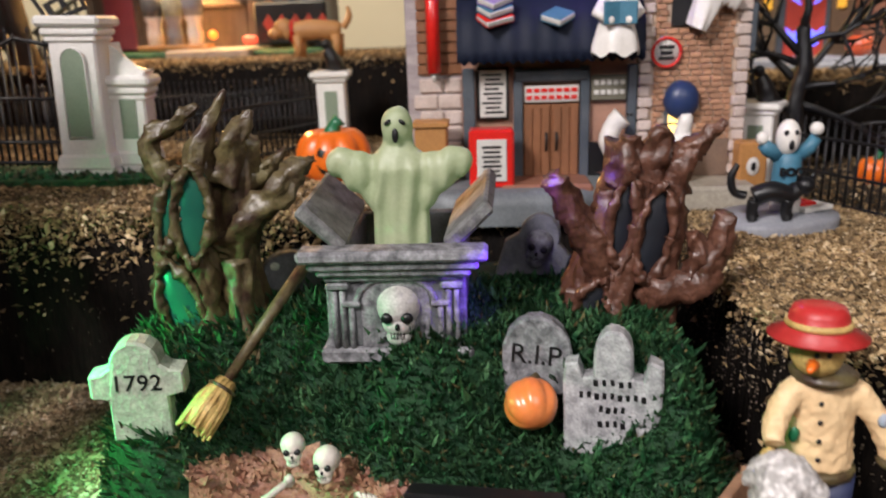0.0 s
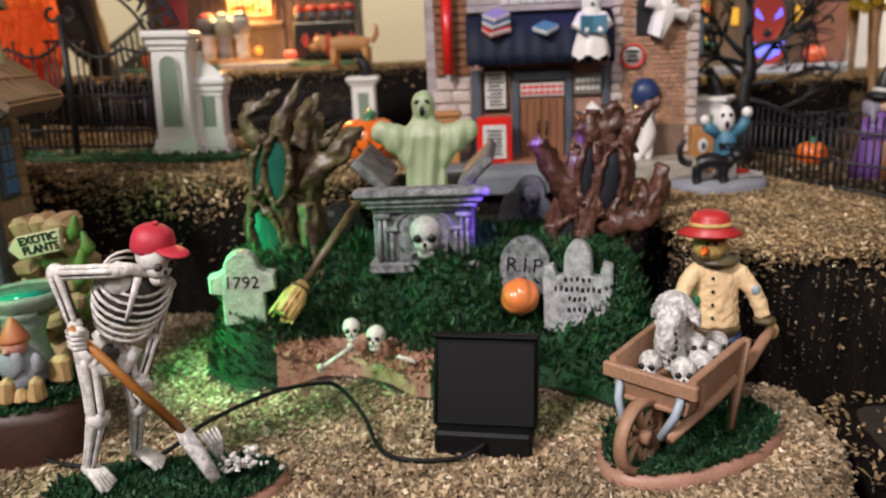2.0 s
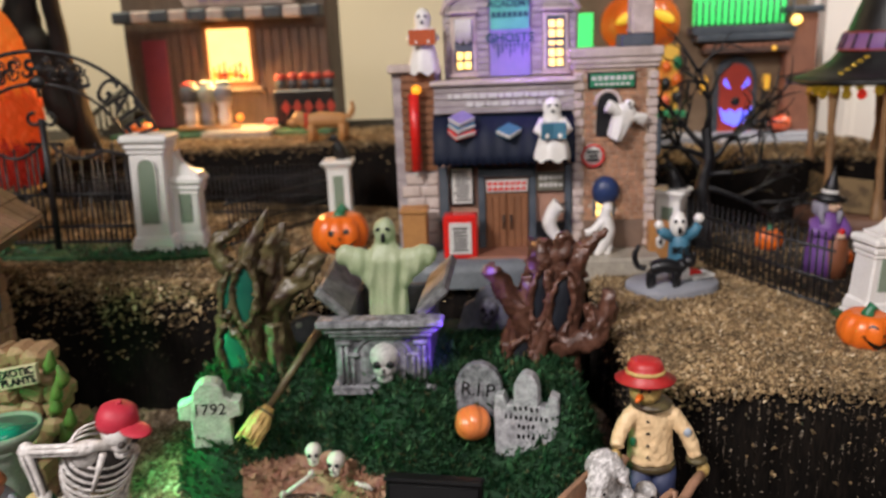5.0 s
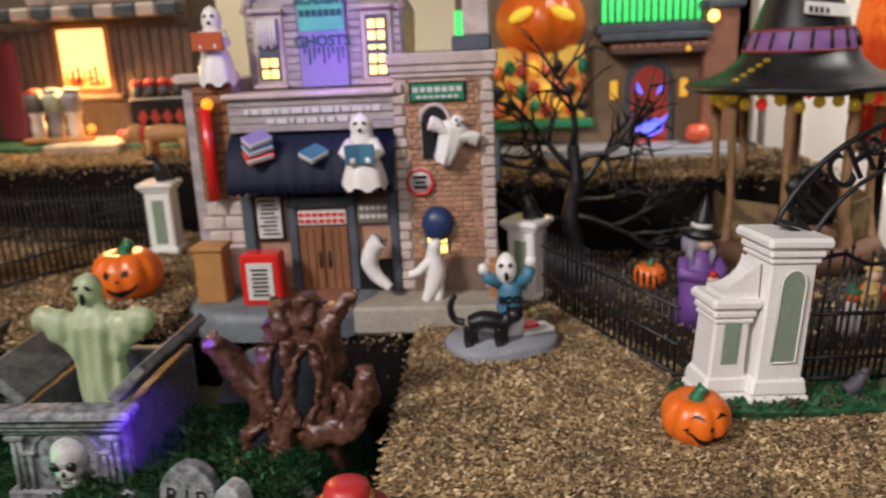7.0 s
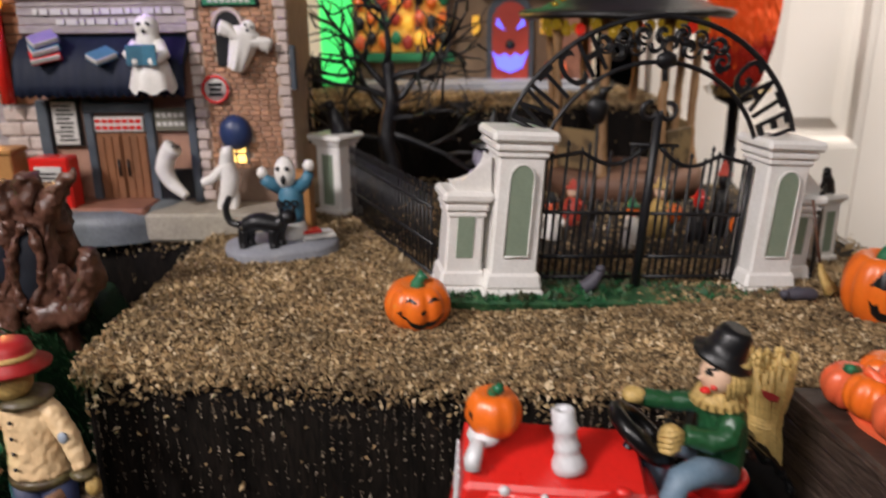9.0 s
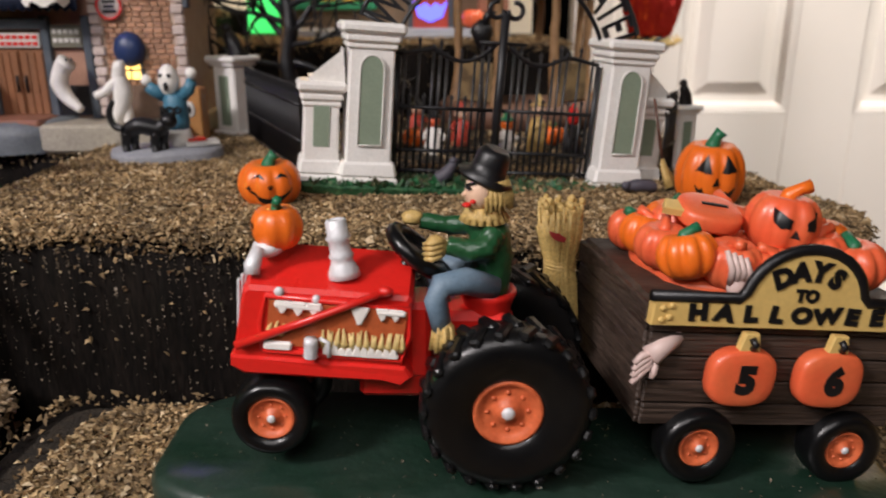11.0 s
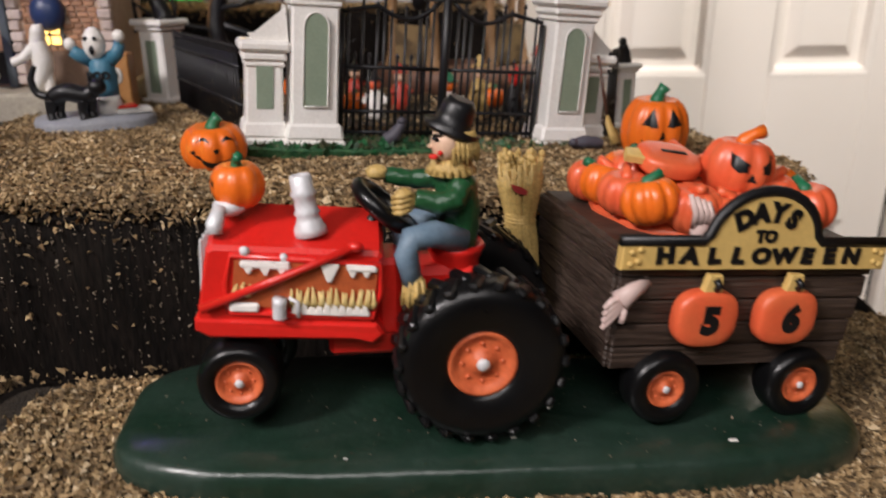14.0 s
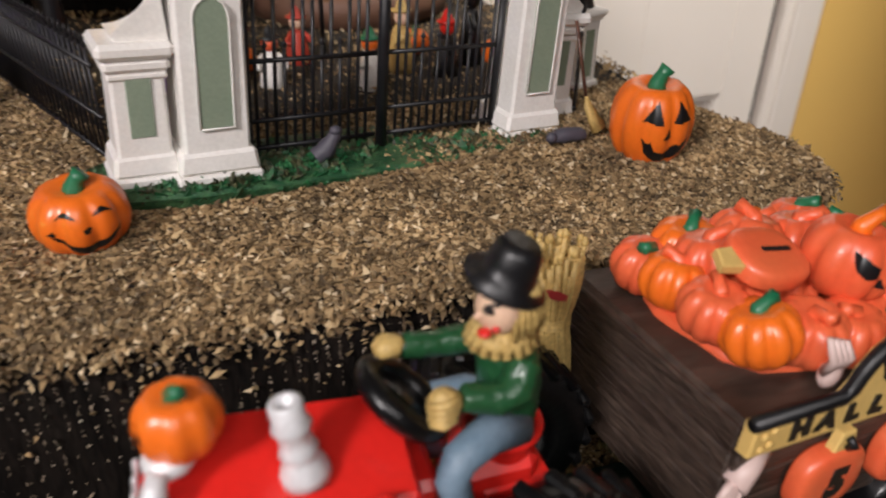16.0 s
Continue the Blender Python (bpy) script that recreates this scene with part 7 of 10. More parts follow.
    secs = [(-0.0225, 0.0128, 0.0102), (-0.019, 0.0124, 0.0100), (-0.008, 0.0116, 0.0092), (0.002, 0.0118, 0.0086), (0.008, 0.0112, 0.0076), (0.0118, 0.0070, 0.0056)]
    f.grid(lambda u, v: W(0.2238 - 0.0010 * v + secs[round(v * 5)][1] * math.cos(6.2832 * u) * 0.98, 0.3105 + secs[round(v * 5)][2] * math.sin(6.2832 * u) * 0.95, secs[round(v * 5)][0]), 40, 5, closed=True)
    for q in (0, 5):
        f.f.append(tuple(i * 6 + q for i in range(40))), f.m.append(0), f.s.append(True)
    f.tube([W(0.2290, 0.3100, 0.0080), W(0.2350, 0.3080, 0.0045), W(0.2415, 0.3050, -0.0050), W(0.2455, 0.3030, -0.0165)], [0.0046, 0.0046, 0.0040, 0.0036], 14)
    f.tube([W(0.2175, 0.3090, 0.0080), W(0.2115, 0.3075, 0.0050), W(0.2055, 0.3020, -0.0020), W(0.2030, 0.2960, -0.0070)], [0.0046, 0.0045, 0.0040, 0.0036], 14)
    f = melt(f, 0.0009, 3, 0.0005, 260)
    f.rough(0.0004, 620)
    f.mi = 1
    f.lathe([(0.0110, -0.003), (0.0128, -0.0015), (0.0132, 0.001), (0.0124, 0.0018)], W(0.2240, 0.3105, -0.0240), 22, Matrix.Diagonal((1, 0.82, 1, 1)))
    f.lathe([(0.0065, 0.0), (0.0105, 0.0012), (0.0110, 0.003), (0.0065, 0.0042)], W(0.2230, 0.3100, 0.0092), 18)
    f.rough(0.0004, 500)
    f.lathe([(0.0046, -0.0016), (0.0056, 0.0), (0.0046, 0.0016)], W(0.2460, 0.3026, -0.0180), 12)
    f.mi = 2
    for s in (-1, 1):
        f.tube([W(0.2240 + s * 0.0060, 0.310, -0.026), W(0.2240 + s * 0.0065, 0.310, -0.045), W(0.2240 + s * 0.0068, 0.309, -0.058)], [0.0075, 0.0068, 0.0062], 12)
    f.mi = 3
    f.ball(W(0.2195, 0.3085, 0.0195), (0.0084, 0.0085, 0.0082), 14, 10)
    f.ball(W(0.2495, 0.3015, -0.0235), (0.0034, 0.0030, 0.0045), 8, 7)
    f.ball(W(0.2020, 0.2945, -0.0115), (0.0034, 0.0030, 0.0040), 8, 7)
    f.mi = 4
    f.lathe([(0.0002, -0.001), (0.0152, -0.0024), (0.0158, -0.0014), (0.0098, 0.0015), (0.0092, 0.0055), (0.0080, 0.0082), (0.0045, 0.0092), (0.0002, 0.0094)], W(0.2195, 0.3095, 0.0272), 26, Matrix.Rotation(math.radians(-4), 4, "X"))
    f.mi = 5
    f.lathe([(0.0101, 0.0), (0.0106, 0.0010), (0.0100, 0.0022)], W(0.2195, 0.3095, 0.0287), 24, Matrix.Rotation(math.radians(-4), 4, "X"))
    f.mi = 6
    f.tube([W(0.2155, 0.3015, 0.0185), W(0.2128, 0.2975, 0.0178)], [0.0022, 0.0008], 8)
    f.mi = 7
    for x in (0.2160, 0.2200):
        f.ball(W(x, 0.3005, 0.0220), (0.0010, 0.0007, 0.0010), 6, 4)
    for k in range(4):
        f.ball(W(0.2200, 0.3020 - 0.0006 * k, 0.004 - k * 0.0066), (0.0009, 0.0006, 0.0009), 6, 4)
    f.mi = 8
    f.ball(W(0.2128, 0.3035, -0.008), (0.0020, 0.0010, 0.0030), 6, 4)
    f.mi = 9
    f.ball(W(0.2405, 0.3014, -0.0020), (0.0022, 0.0012, 0.0026), 8, 6)
    part("scarecrow_figure", f, [COATC, BARK2, mat("dark_blue_trousers", (0.03, 0.04, 0.10), 0.5), STRAW, HATR, STRAW, ORANGE, INK, STEM, BLUEG], root, "cream buttoned coat, dark red brimmed hat")


barrow_figure()


# ---- the black floodlight and its lead ----
flood = thing("floodlight", pose(0.104, 0.264, -0.0655, 0, 0, -7), "matt black square floodlight standing on the wood chips", "floodlight")
tip = pose(0, -0.003, 0.0125, -17)
part("housing", Shape().box((0, 0.0050, 0.0205), (0.0490, 0.0100, 0.0420), 0.0014), BLACK, flood, "flat black front panel", tip)
part("panel_frame", Shape().tube([(x, -0.0003, z) for x, z in ((-0.0228, 0.0015), (0.0228, 0.0015), (0.0228, 0.0398), (-0.0228, 0.0398), (-0.0228, 0.0015))], 0.0006, 4), BLACK, flood, "", tip)
part("cooling_lip", Shape().box((0, 0.0045, 0.0422), (0.0500, 0.0125, 0.0022), 0.0008), BLACK, flood, "", tip)
part("foot", Shape().box((0.0, 0.001, 0.0065), (0.0450, 0.0230, 0.0130), 0.0014), BLACK, flood, "black foot")
lead = Shape()
limb(lead, [(0.104, 0.2515, -0.0560), (0.092, 0.247, -0.0605), (0.070, 0.247, -0.0615), (0.055, 0.256, -0.0610), (0.045, 0.276, -0.055), (0.030, 0.293, -0.047), (0.018, 0.296, -0.046), (-0.004, 0.288, -0.047), (-0.030, 0.268, -0.052), (-0.050, 0.250, -0.0605), (-0.085, 0.245, -0.0625), (-0.130, 0.252, -0.058), (-0.20, 0.24, -0.0605)], [0.0011] * 13, 6, 0.0, 1)
tagged(part("cable", lead, BLACK), "thin black power lead trailing over wood chips", "cable")

# ---- the brick and clapboard school ----
SLATE = mat("slate_blue_wood", (0.055, 0.070, 0.088), 0.5, (0.11, 0.125, 0.145), 90, 0.6, 0.1, 600, 0.2, 300)
SALMON = mat("salmon_plaster", (0.42, 0.23, 0.16), 0.6, (0.28, 0.15, 0.10), 80, 0.6, 0.1, 600, 0.2, 300)
DOORB = mat("brown_door_wood", (0.26, 0.11, 0.05), 0.5, (0.16, 0.07, 0.03), 60, 0.7, 0.2, 600, 0.3, 300, stretch=(3, 1, 0.4))
BRICK = mat("tan_orange_brick", (0.48, 0.26, 0.15), 0.65, (0.28, 0.145, 0.085), 120, 0.8, 0.15, 700, 0.3, 500, island=0.25)
MORTAR = mat("pale_mortar", (0.50, 0.38, 0.29), 0.8, (0.38, 0.28, 0.20), 90, 0.5)
QUOIN = mat("pale_quoin_stone", (0.62, 0.52, 0.47), 0.6, (0.40, 0.31, 0.27), 90, 0.75, 0.1, 700, 0.3, 400)
CLAP = mat("grey_white_clapboard", (0.46, 0.40, 0.40), 0.55, (0.24, 0.20, 0.21), 90, 0.8, 0.15, 600, 0.25, 400, stretch=(0.4, 1, 2))
NAVY = mat("navy_awning_paint", (0.006, 0.010, 0.026), 0.6, (0.012, 0.018, 0.036), 60, 0.6, 0.1, 500, 0.2, 260, spec=0.25)
PAVE = mat("pale_pavement_stone", (0.40, 0.36, 0.29), 0.6, (0.26, 0.23, 0.19), 80, 0.7, 0.15, 600, 0.3, 300)
PAVE_G = mat("grey_blue_kerb_stone", (0.17, 0.19, 0.20), 0.5, (0.09, 0.10, 0.11), 70, 0.7, 0.15, 600, 0.3, 260)
PAVE_R = mat("red_brown_step", (0.30, 0.13, 0.08), 0.55, (0.2, 0.09, 0.06), 80, 0.7, 0.15, 600, 0.3, 300)
LITW = mat("lit_window", (0.9, 0.6, 0.2), 0.5, glow=(1.0, 0.62, 0.16), power=2.6)
PAPER = mat("white_notice_paper", (0.66, 0.64, 0.60), 0.6, (0.5, 0.48, 0.45), 120, 0.5)
PURP = mat("violet_sign_paint", (0.30, 0.22, 0.50), 0.5, (0.2, 0.2, 0.42), 90, 0.6)
TEAL = mat("teal_lettering", (0.015, 0.10, 0.12), 0.5, (0.01, 0.06, 0.08), 90, 0.5)
MINT = mat("mint_green_paint", (0.12, 0.55, 0.36), 0.5, (0.06, 0.35, 0.25), 90, 0.5)
GREEN = mat("bright_green_paint", (0.02, 0.24, 0.10), 0.5, (0.01, 0.16, 0.07), 90, 0.5)
TANW = mat("tan_wood_paint", (0.46, 0.22, 0.07), 0.5, (0.34, 0.15, 0.05), 70, 0.6, 0.1, 500, 0.2, 300)
BLUE = mat("blue_jumper_paint", (0.06, 0.19, 0.28), 0.45, (0.04, 0.14, 0.22), 90, 0.5, 0.08, 500, 0.15, 300)
GREYP = mat("grey_flagstone_paint", (0.30, 0.31, 0.34), 0.5, (0.22, 0.23, 0.26), 70, 0.6, 0.1, 500, 0.2, 260)

SO = Vector((0.165, 0.580, 0.004))
school = thing("school_house", pose(*SO), "lit porcelain school for ghosts with brick tower and navy awning", "house")


def S(x, y, z):
    """A place in the room, as the school's own coordinates."""
    return (x - SO.x, y - SO.y, z - SO.z)


def sbox(name, lo, hi, material, label="", b=0.0006, parent=None, rough=0.0):
    c, size = [(a + d) / 2 for a, d in zip(lo, hi)], [d - a for a, d in zip(lo, hi)]
    sh = Shape().box(S(*c), size, b)
    if rough:
        sh.rough(rough, 180)
    return part(name, sh, material, parent or school, label)


def white_ghost(sh, h, w, lean=0.0, arms=(), scowl=True, turn=0.0, hem=0.5):
    """A white bisque ghost: wavy skirt, rounded head, scowling eyes in the next slot; one plain mesh."""
    m = Matrix.Rotation(turn, 4, "Z")
    def fn(u, v):
        a = 2 * math.pi * u
        z = v * h
        if v < 0.72:
            r = w * (hem - (hem - 0.27) * ease(v / 0.66))
        else:
            r = w * 0.27 * math.sqrt(max(0, 1 - ((v - 0.80) / 0.20) ** 2)) if v > 0.80 else w * (0.235 + 0.035 * ease((v - 0.72) / 0.08))
        r *= 1 + 0.08 * math.sin(6 * a) * (1 - v) ** 1.5
        return m @ Vector((r * math.cos(a) + lean * h * v * v, r * math.sin(a) * 0.85, z + 0.04 * h * math.sin(6 * a) * (1 - v) ** 6))
    sh.grid(fn, 26, 22, closed=True)
    for pts, rs in arms:
        sh.tube([m @ Vector(p) for p in pts], rs, 9)
        sh.ball(m @ Vector(pts[-1]), rs[-1] * 1.25, 8, 6)
    mi = sh.mi
    sh.mi = mi + 1
    hx = lean * h * 0.72
    for s in (-1, 1):
        sh.ball(m @ Vector((hx + s * w * 0.10, -w * 0.215, h * 0.865)), (w * 0.062, w * 0.03, h * 0.020), 8, 5, m @ Matrix.Rotation(s * 0.5, 4, "Y"))
    sh.ball(m @ Vector((hx, -w * 0.235, h * 0.775)), (w * 0.05, w * 0.03, h * 0.026), 8, 5)
    sh.mi = mi
    return sh


def build_school():
    # ground plates
    sh = Shape()
    def plate(u, v):
        a = 2 * math.pi * v
        k, z = [(1.0, 0.0), (1.0, 0.012), (0.985, 0.019), (0.9, 0.022), (0.0, 0.022)][round(u * 4)]
        return Vector((-0.045 + 0.075 * k * math.copysign(abs(math.cos(a)) ** 0.6, math.cos(a)), 0.035 + 0.083 * k * math.copysign(abs(math.sin(a)) ** 0.6, math.sin(a)), z + 0.0008 * noise.noise(Vector((math.cos(a), math.sin(a), z * 50)) * 6)))
    sh.grid(plate, 4, 70)
    part("kerb", sh, PAVE_G, school, "grey-blue rounded stone kerb")
    sbox("step", (0.118, 0.5435, 0.006), (0.176, 0.60, 0.0275), PAVE_R, "red-brown doorstep", 0.002, rough=0.0004)
    sbox("pavement", (0.176, 0.5405, 0.0045), (0.276, 0.70, 0.0245), PAVE, "pale stone pavement slab", 0.002, rough=0.0004)
    # ground storey
    sbox("wall", (0.094, 0.580, 0.024), (0.208, 0.68, 0.165), SALMON, "salmon plastered wall")
    for x0, x1 in ((0.0945, 0.1025), (0.1275, 0.1335), (0.1705, 0.1765), (0.2005, 0.2065)):
        sbox("pilaster", (x0, 0.5745, 0.0245), (x1, 0.5805, 0.098), SLATE, "slate blue wooden pilaster")
    sbox("lintel", (0.1275, 0.5735, 0.0885), (0.1765, 0.5795, 0.0965), SLATE, "", 0.0015)
    for k in range(2):
        x = 0.1335 + k * 0.0185
        d = sbox("door", (x, 0.5765, 0.0265), (x + 0.0182, 0.5800, 0.0745), DOORB, "brown wooden double door leaf")
        for q in range(3):
            part("plank", Shape().box(S(x + 0.0035 + q * 0.0056, 0.5760, 0.050), (0.0050, 0.0016, 0.045), 0.0003), DOORB, d)
        part("handle", Shape().tube([S(x + (0.0150 if k == 0 else 0.0032), 0.5745, 0.044), S(x + (0.0150 if k == 0 else 0.0032), 0.5738, 0.050), S(x + (0.0150 if k == 0 else 0.0032), 0.5745, 0.056)], 0.0009, 6), INK, d)
    sg = sbox("door_sign", (0.1348, 0.5742, 0.0755), (0.1695, 0.5775, 0.0860), PAPER, "white sign with red lettering")
    for r in range(2):
        for k in range(7):
            part("bar", Shape().box(S(0.1375 + k * 0.0048, 0.5738, 0.0832 - r * 0.0046), (0.0036, 0.0008, 0.0026), 0.0002), RED, sg)
    nb = sbox("notice", (0.1775, 0.5755, 0.0755), (0.2000, 0.5790, 0.0915), mat("olive_sign_paint", (0.16, 0.15, 0.11), 0.5), "olive notice board")
    for r in range(2):
        for k in range(5):
            part("bar", Shape().box(S(0.1806 + k * 0.0041, 0.5750, 0.0870 - r * 0.0062), (0.0030, 0.0008, 0.0030), 0.0002), PAPER, nb)
    sbox("lower_panel", (0.1768, 0.5755, 0.0265), (0.2004, 0.5795, 0.0485), INK, "black low panel")
    po = sbox("poster", (0.1040, 0.5755, 0.0650), (0.1245, 0.5785, 0.0985), INK, "framed white notice")
    part("paper", Shape().box(S(0.1142, 0.5750, 0.0818), (0.0170, 0.0010, 0.0300), 0.0002), PAPER, po)
    for r in range(9):
        part("bar", Shape().box(S(0.1142 + 0.0008 * (r % 3 - 1), 0.5743, 0.0940 - r * 0.0030), (0.0125 - 0.003 * (r % 2), 0.0006, 0.0013), 0.0001), INK, po)
    # left wing
    sbox("wall", (0.058, 0.585, 0.024), (0.0945, 0.68, 0.178), CLAP, "weathered grey side wing")
    for r in range(6):
        for k in range(2):
            w = 0.016
            x = 0.0620 + k * 0.0165 + (0.004 if r % 2 else 0)
            sbox("stone", (x, 0.5825, 0.030 + r * 0.0105), (min(x + w, 0.094), 0.5865, 0.0395 + r * 0.0105), QUOIN, "", 0.0012)
    for r in range(12):
        z = 0.0945 + r * 0.0068
        sbox("plank", (0.0655, 0.5825, z), (0.0940, 0.5865, z + 0.0062), DOORB, "", 0.0006)
    sbox("cornice", (0.055, 0.578, 0.1765), (0.096, 0.60, 0.1835), QUOIN, "", 0.0015)
    pen = part("pencil_sign", Shape().tube([S(0.0765, 0.5755, 0.096), S(0.0765, 0.5755, 0.160)], 0.0046, 6), RED, school, "long red pencil-shaped sign")
    part("tip", Shape().lathe([(0.0002, -0.006), (0.0029, 0.0)], S(0.0765, 0.5755, 0.096), 6), PAPER, pen)
    part("lamp_knob", Shape().ball(S(0.0790, 0.5750, 0.163), 0.0042, 10, 8), mat("orange_lit_knob", (0.9, 0.35, 0.02), 0.4, glow=(1, 0.35, 0.02), power=1.2), school, "small orange lamp")
    # awning
    aw = Shape()
    prof = [(0.0, 0.1415), (-0.008, 0.1380), (-0.019, 0.1255), (-0.0225, 0.1100), (-0.0230, 0.1020), (-0.0210, 0.1020), (-0.0195, 0.1090), (-0.016, 0.1220), (0.0, 0.1350)]
    def awn(u, v):
        i = round(v * 8)
        y, z = prof[i]
        x = 0.0920 + 0.1155 * u
        return Vector(S(x, 0.580 + y + 0.0004 * math.sin(u * 60), z + (0.0012 * math.sin(u * 120) if i in (4, 5) else 0)))
    aw.grid(awn, 90, 8)
    for q in (0, 90):
        aw.f.append(tuple(q * 9 + i for i in range(9))), aw.m.append(0), aw.s.append(False)
    awo = part("awning", aw, NAVY, school, "navy blue curved awning with fringe")
    for c, cs in (((0.1160, 0.5600, 0.1290), (0, 1, 2)), ((0.1540, 0.5600, 0.1285), (3,))):
        for k in cs:
            z = c[2] + (k if k < 3 else 0) * 0.0052
            bk = part("book", Shape().box(S(c[0], c[1], z), (0.0190 - 0.0010 * k, 0.0150, 0.0046), 0.0006, Matrix.Rotation(math.radians(24), 4, "X") @ Matrix.Rotation(math.radians(28 + 7 * k), 4, "Z")), (RED, BLUE, PURP, BLUE)[k], awo, "small painted book")
            part("paper_edge", Shape().box(S(c[0], c[1] - 0.0012, z), (0.0180 - 0.001 * k, 0.0142, 0.0030), 0.0004, Matrix.Rotation(math.radians(24), 4, "X") @ Matrix.Rotation(math.radians(28 + 7 * k), 4, "Z")), PAPER, bk)
    # name band of boards
    for r in range(4):
        z = 0.1425 + r * 0.0058
        sbox("board", (0.0930, 0.5735 + 0.0008 * (r % 2), z), (0.2080, 0.5805, z + 0.0054), CLAP, "", 0.0005, rough=0.0003)
    for r, (a, c) in enumerate(((0.105, 0.196), (0.120, 0.180))):
        x = a
        k = 0
        while x < c:
            w = 0.0034 + 0.0022 * ((k * 7 + r) % 3)
            sbox("bar", (x, 0.5722, 0.1545 - r * 0.0066), (x + w, 0.5740, 0.1585 - r * 0.0066), PAPER, "", 0.0002)
            x += w + 0.0014
            k += 1
    sbox("cornice", (0.0900, 0.5700, 0.1650), (0.2100, 0.60, 0.1690), QUOIN, "", 0.0015)
    # upper storey with its scalloped gable
    g = [(0.1015, 0.169), (0.2135, 0.169), (0.2150, 0.222), (0.2100, 0.232), (0.2010, 0.236), (0.1950, 0.246), (0.1850, 0.258), (0.1720, 0.264), (0.1560, 0.267), (0.1400, 0.264), (0.1270, 0.257), (0.1190, 0.246), (0.1130, 0.236), (0.1040, 0.231), (0.1010, 0.222)]
    part("gable_wall", Shape().prism([(x - SO.x, z - SO.z) for x, z in g], 0.606 - SO.y, 0.68 - SO.y, 0.001), CLAP, school, "grey clapboard gable wall")
    for r in range(12):
        z = 0.1705 + r * 0.0056
        for a, c in ((0.1030, 0.1075), (0.1290, 0.1395), (0.1755, 0.1840), (0.2070, 0.2125)):
            sbox("clapboard", (a, 0.6035, z), (c, 0.6065, z + 0.0050), CLAP, "", 0.0006)
    edge = g[2:]
    part("gable_trim", Shape().tube([S(x, 0.605, z) for x, z in edge], 0.0026, 8), QUOIN, school, "pale gable moulding")
    for cx, full in ((0.1185, False), (0.1955, True)):
        w, z0, z1 = 0.0150, 0.1760, 0.2180
        fr = sbox("window", (cx - w / 2 - 0.0035, 0.6015, z0 - 0.003), (cx + w / 2 + 0.0035, 0.6065, z1 + 0.004), QUOIN, "grey framed window with lit panes", 0.0012)
        part("dark_glass", Shape().box(S(cx, 0.6010, (z0 + z1) / 2), (w, 0.0012, z1 - z0), 0.0002), SLATE, fr)
        for r in range(5 if full else 2):
            for k in range(2):
                zz = z0 + 0.0045 + r * 0.0078
                part("pane", Shape().box(S(cx + (k - 0.5) * 0.0066, 0.6000, zz), (0.0050, 0.0012, 0.0058 if r != 2 else 0.003), 0.0002), LITW, fr, "glowing yellow pane")
        part("sill", Shape().box(S(cx, 0.6010, z0 - 0.004), (w + 0.010, 0.008, 0.0028), 0.0008), QUOIN, fr)
        part("hood", Shape().box(S(cx, 0.6010, z1 + 0.0055), (w + 0.009, 0.007, 0.003), 0.0008), QUOIN, fr)
        if not full:
            cu = Shape()
            for k in range(5):
                cu.tube([S(cx - 0.0056 + k * 0.0028, 0.5995, z1), S(cx - 0.0056 + k * 0.0028, 0.5992, z1 - 0.018 - 0.002 * (k % 2))], [0.0016, 0.0019], 6)
            part("curtain", cu, PAPER, fr, "pale curtain")
    bn = part("banner", Shape().prism([(x - SO.x, z - SO.z) for x, z in ((0.1400, 0.1700), (0.1745, 0.1700), (0.1745, 0.2480), (0.1675, 0.2440), (0.1570, 0.2540), (0.1470, 0.2440), (0.1400, 0.2480))], 0.6015 - SO.y, 0.606 - SO.y, 0.0008), PURP, school, "tall violet sign with dripping teal letters")
    part("banner_band", Shape().prism([(x - SO.x, z - SO.z) for x, z in ((0.1412, 0.2085), (0.1733, 0.2085), (0.1733, 0.2460), (0.1675, 0.2420), (0.1570, 0.2515), (0.1470, 0.2420), (0.1412, 0.2460))], 0.6006 - SO.y, 0.602 - SO.y, 0.0003), MINT, bn, "mint green upper band")
    for tx, z, sz in (("APPARITION", 0.2380, 0.0062), ("ACADEMY", 0.2290, 0.0078), ("GHOSTS", 0.2015, 0.0105)):
        letters("lettering", tx, sz, TEAL, bn, pose(*S(0.1572, 0.6000, z)), 0.0004, bold=0.0002)
    for k in range(7):
        part("bar", Shape().box(S(0.1440 + k * 0.0044, 0.5998, 0.2205), (0.0033, 0.0008, 0.0042), 0.0002), TEAL, bn)
    for k in range(9):
        part("drip", Shape().tube([S(0.1440 + k * 0.0034, 0.6004, 0.1975), S(0.1440 + k * 0.0034, 0.6002, 0.1930 - 0.0035 * ((k * 5) % 3))], [0.0007, 0.0004], 5), TEAL, bn)
    # tower
    sbox("tower", (0.2085, 0.577, 0.024), (0.2735, 0.66, 0.190), MORTAR, "square brick tower")
    rng = random.Random(6)
    bs = Shape()
    z, row = 0.0490, 0
    while z < 0.1735:
        x = 0.2165 - (0.0035 if row % 2 else 0)
        while x < 0.2665:
            w = rng.uniform(0.0055, 0.0078)
            a, c = max(x, 0.2165), min(x + w, 0.2665)
            mid = (a + c) / 2
            skip = (0.2250 < mid < 0.2460 and 0.1190 < z < 0.1545) or (0.2240 < mid < 0.2440 and 0.0520 < z < 0.0790) or (0.2180 < mid < 0.2590 and z > 0.1570 and z < 0.1735)
            if c - a > 0.0015 and not skip:
                bs.box(S(mid, 0.5765 + rng.uniform(-0.0003, 0.0003), z + 0.0016), (c - a - 0.0006, 0.0022, 0.0031), 0.0004)
            x += w + 0.0003
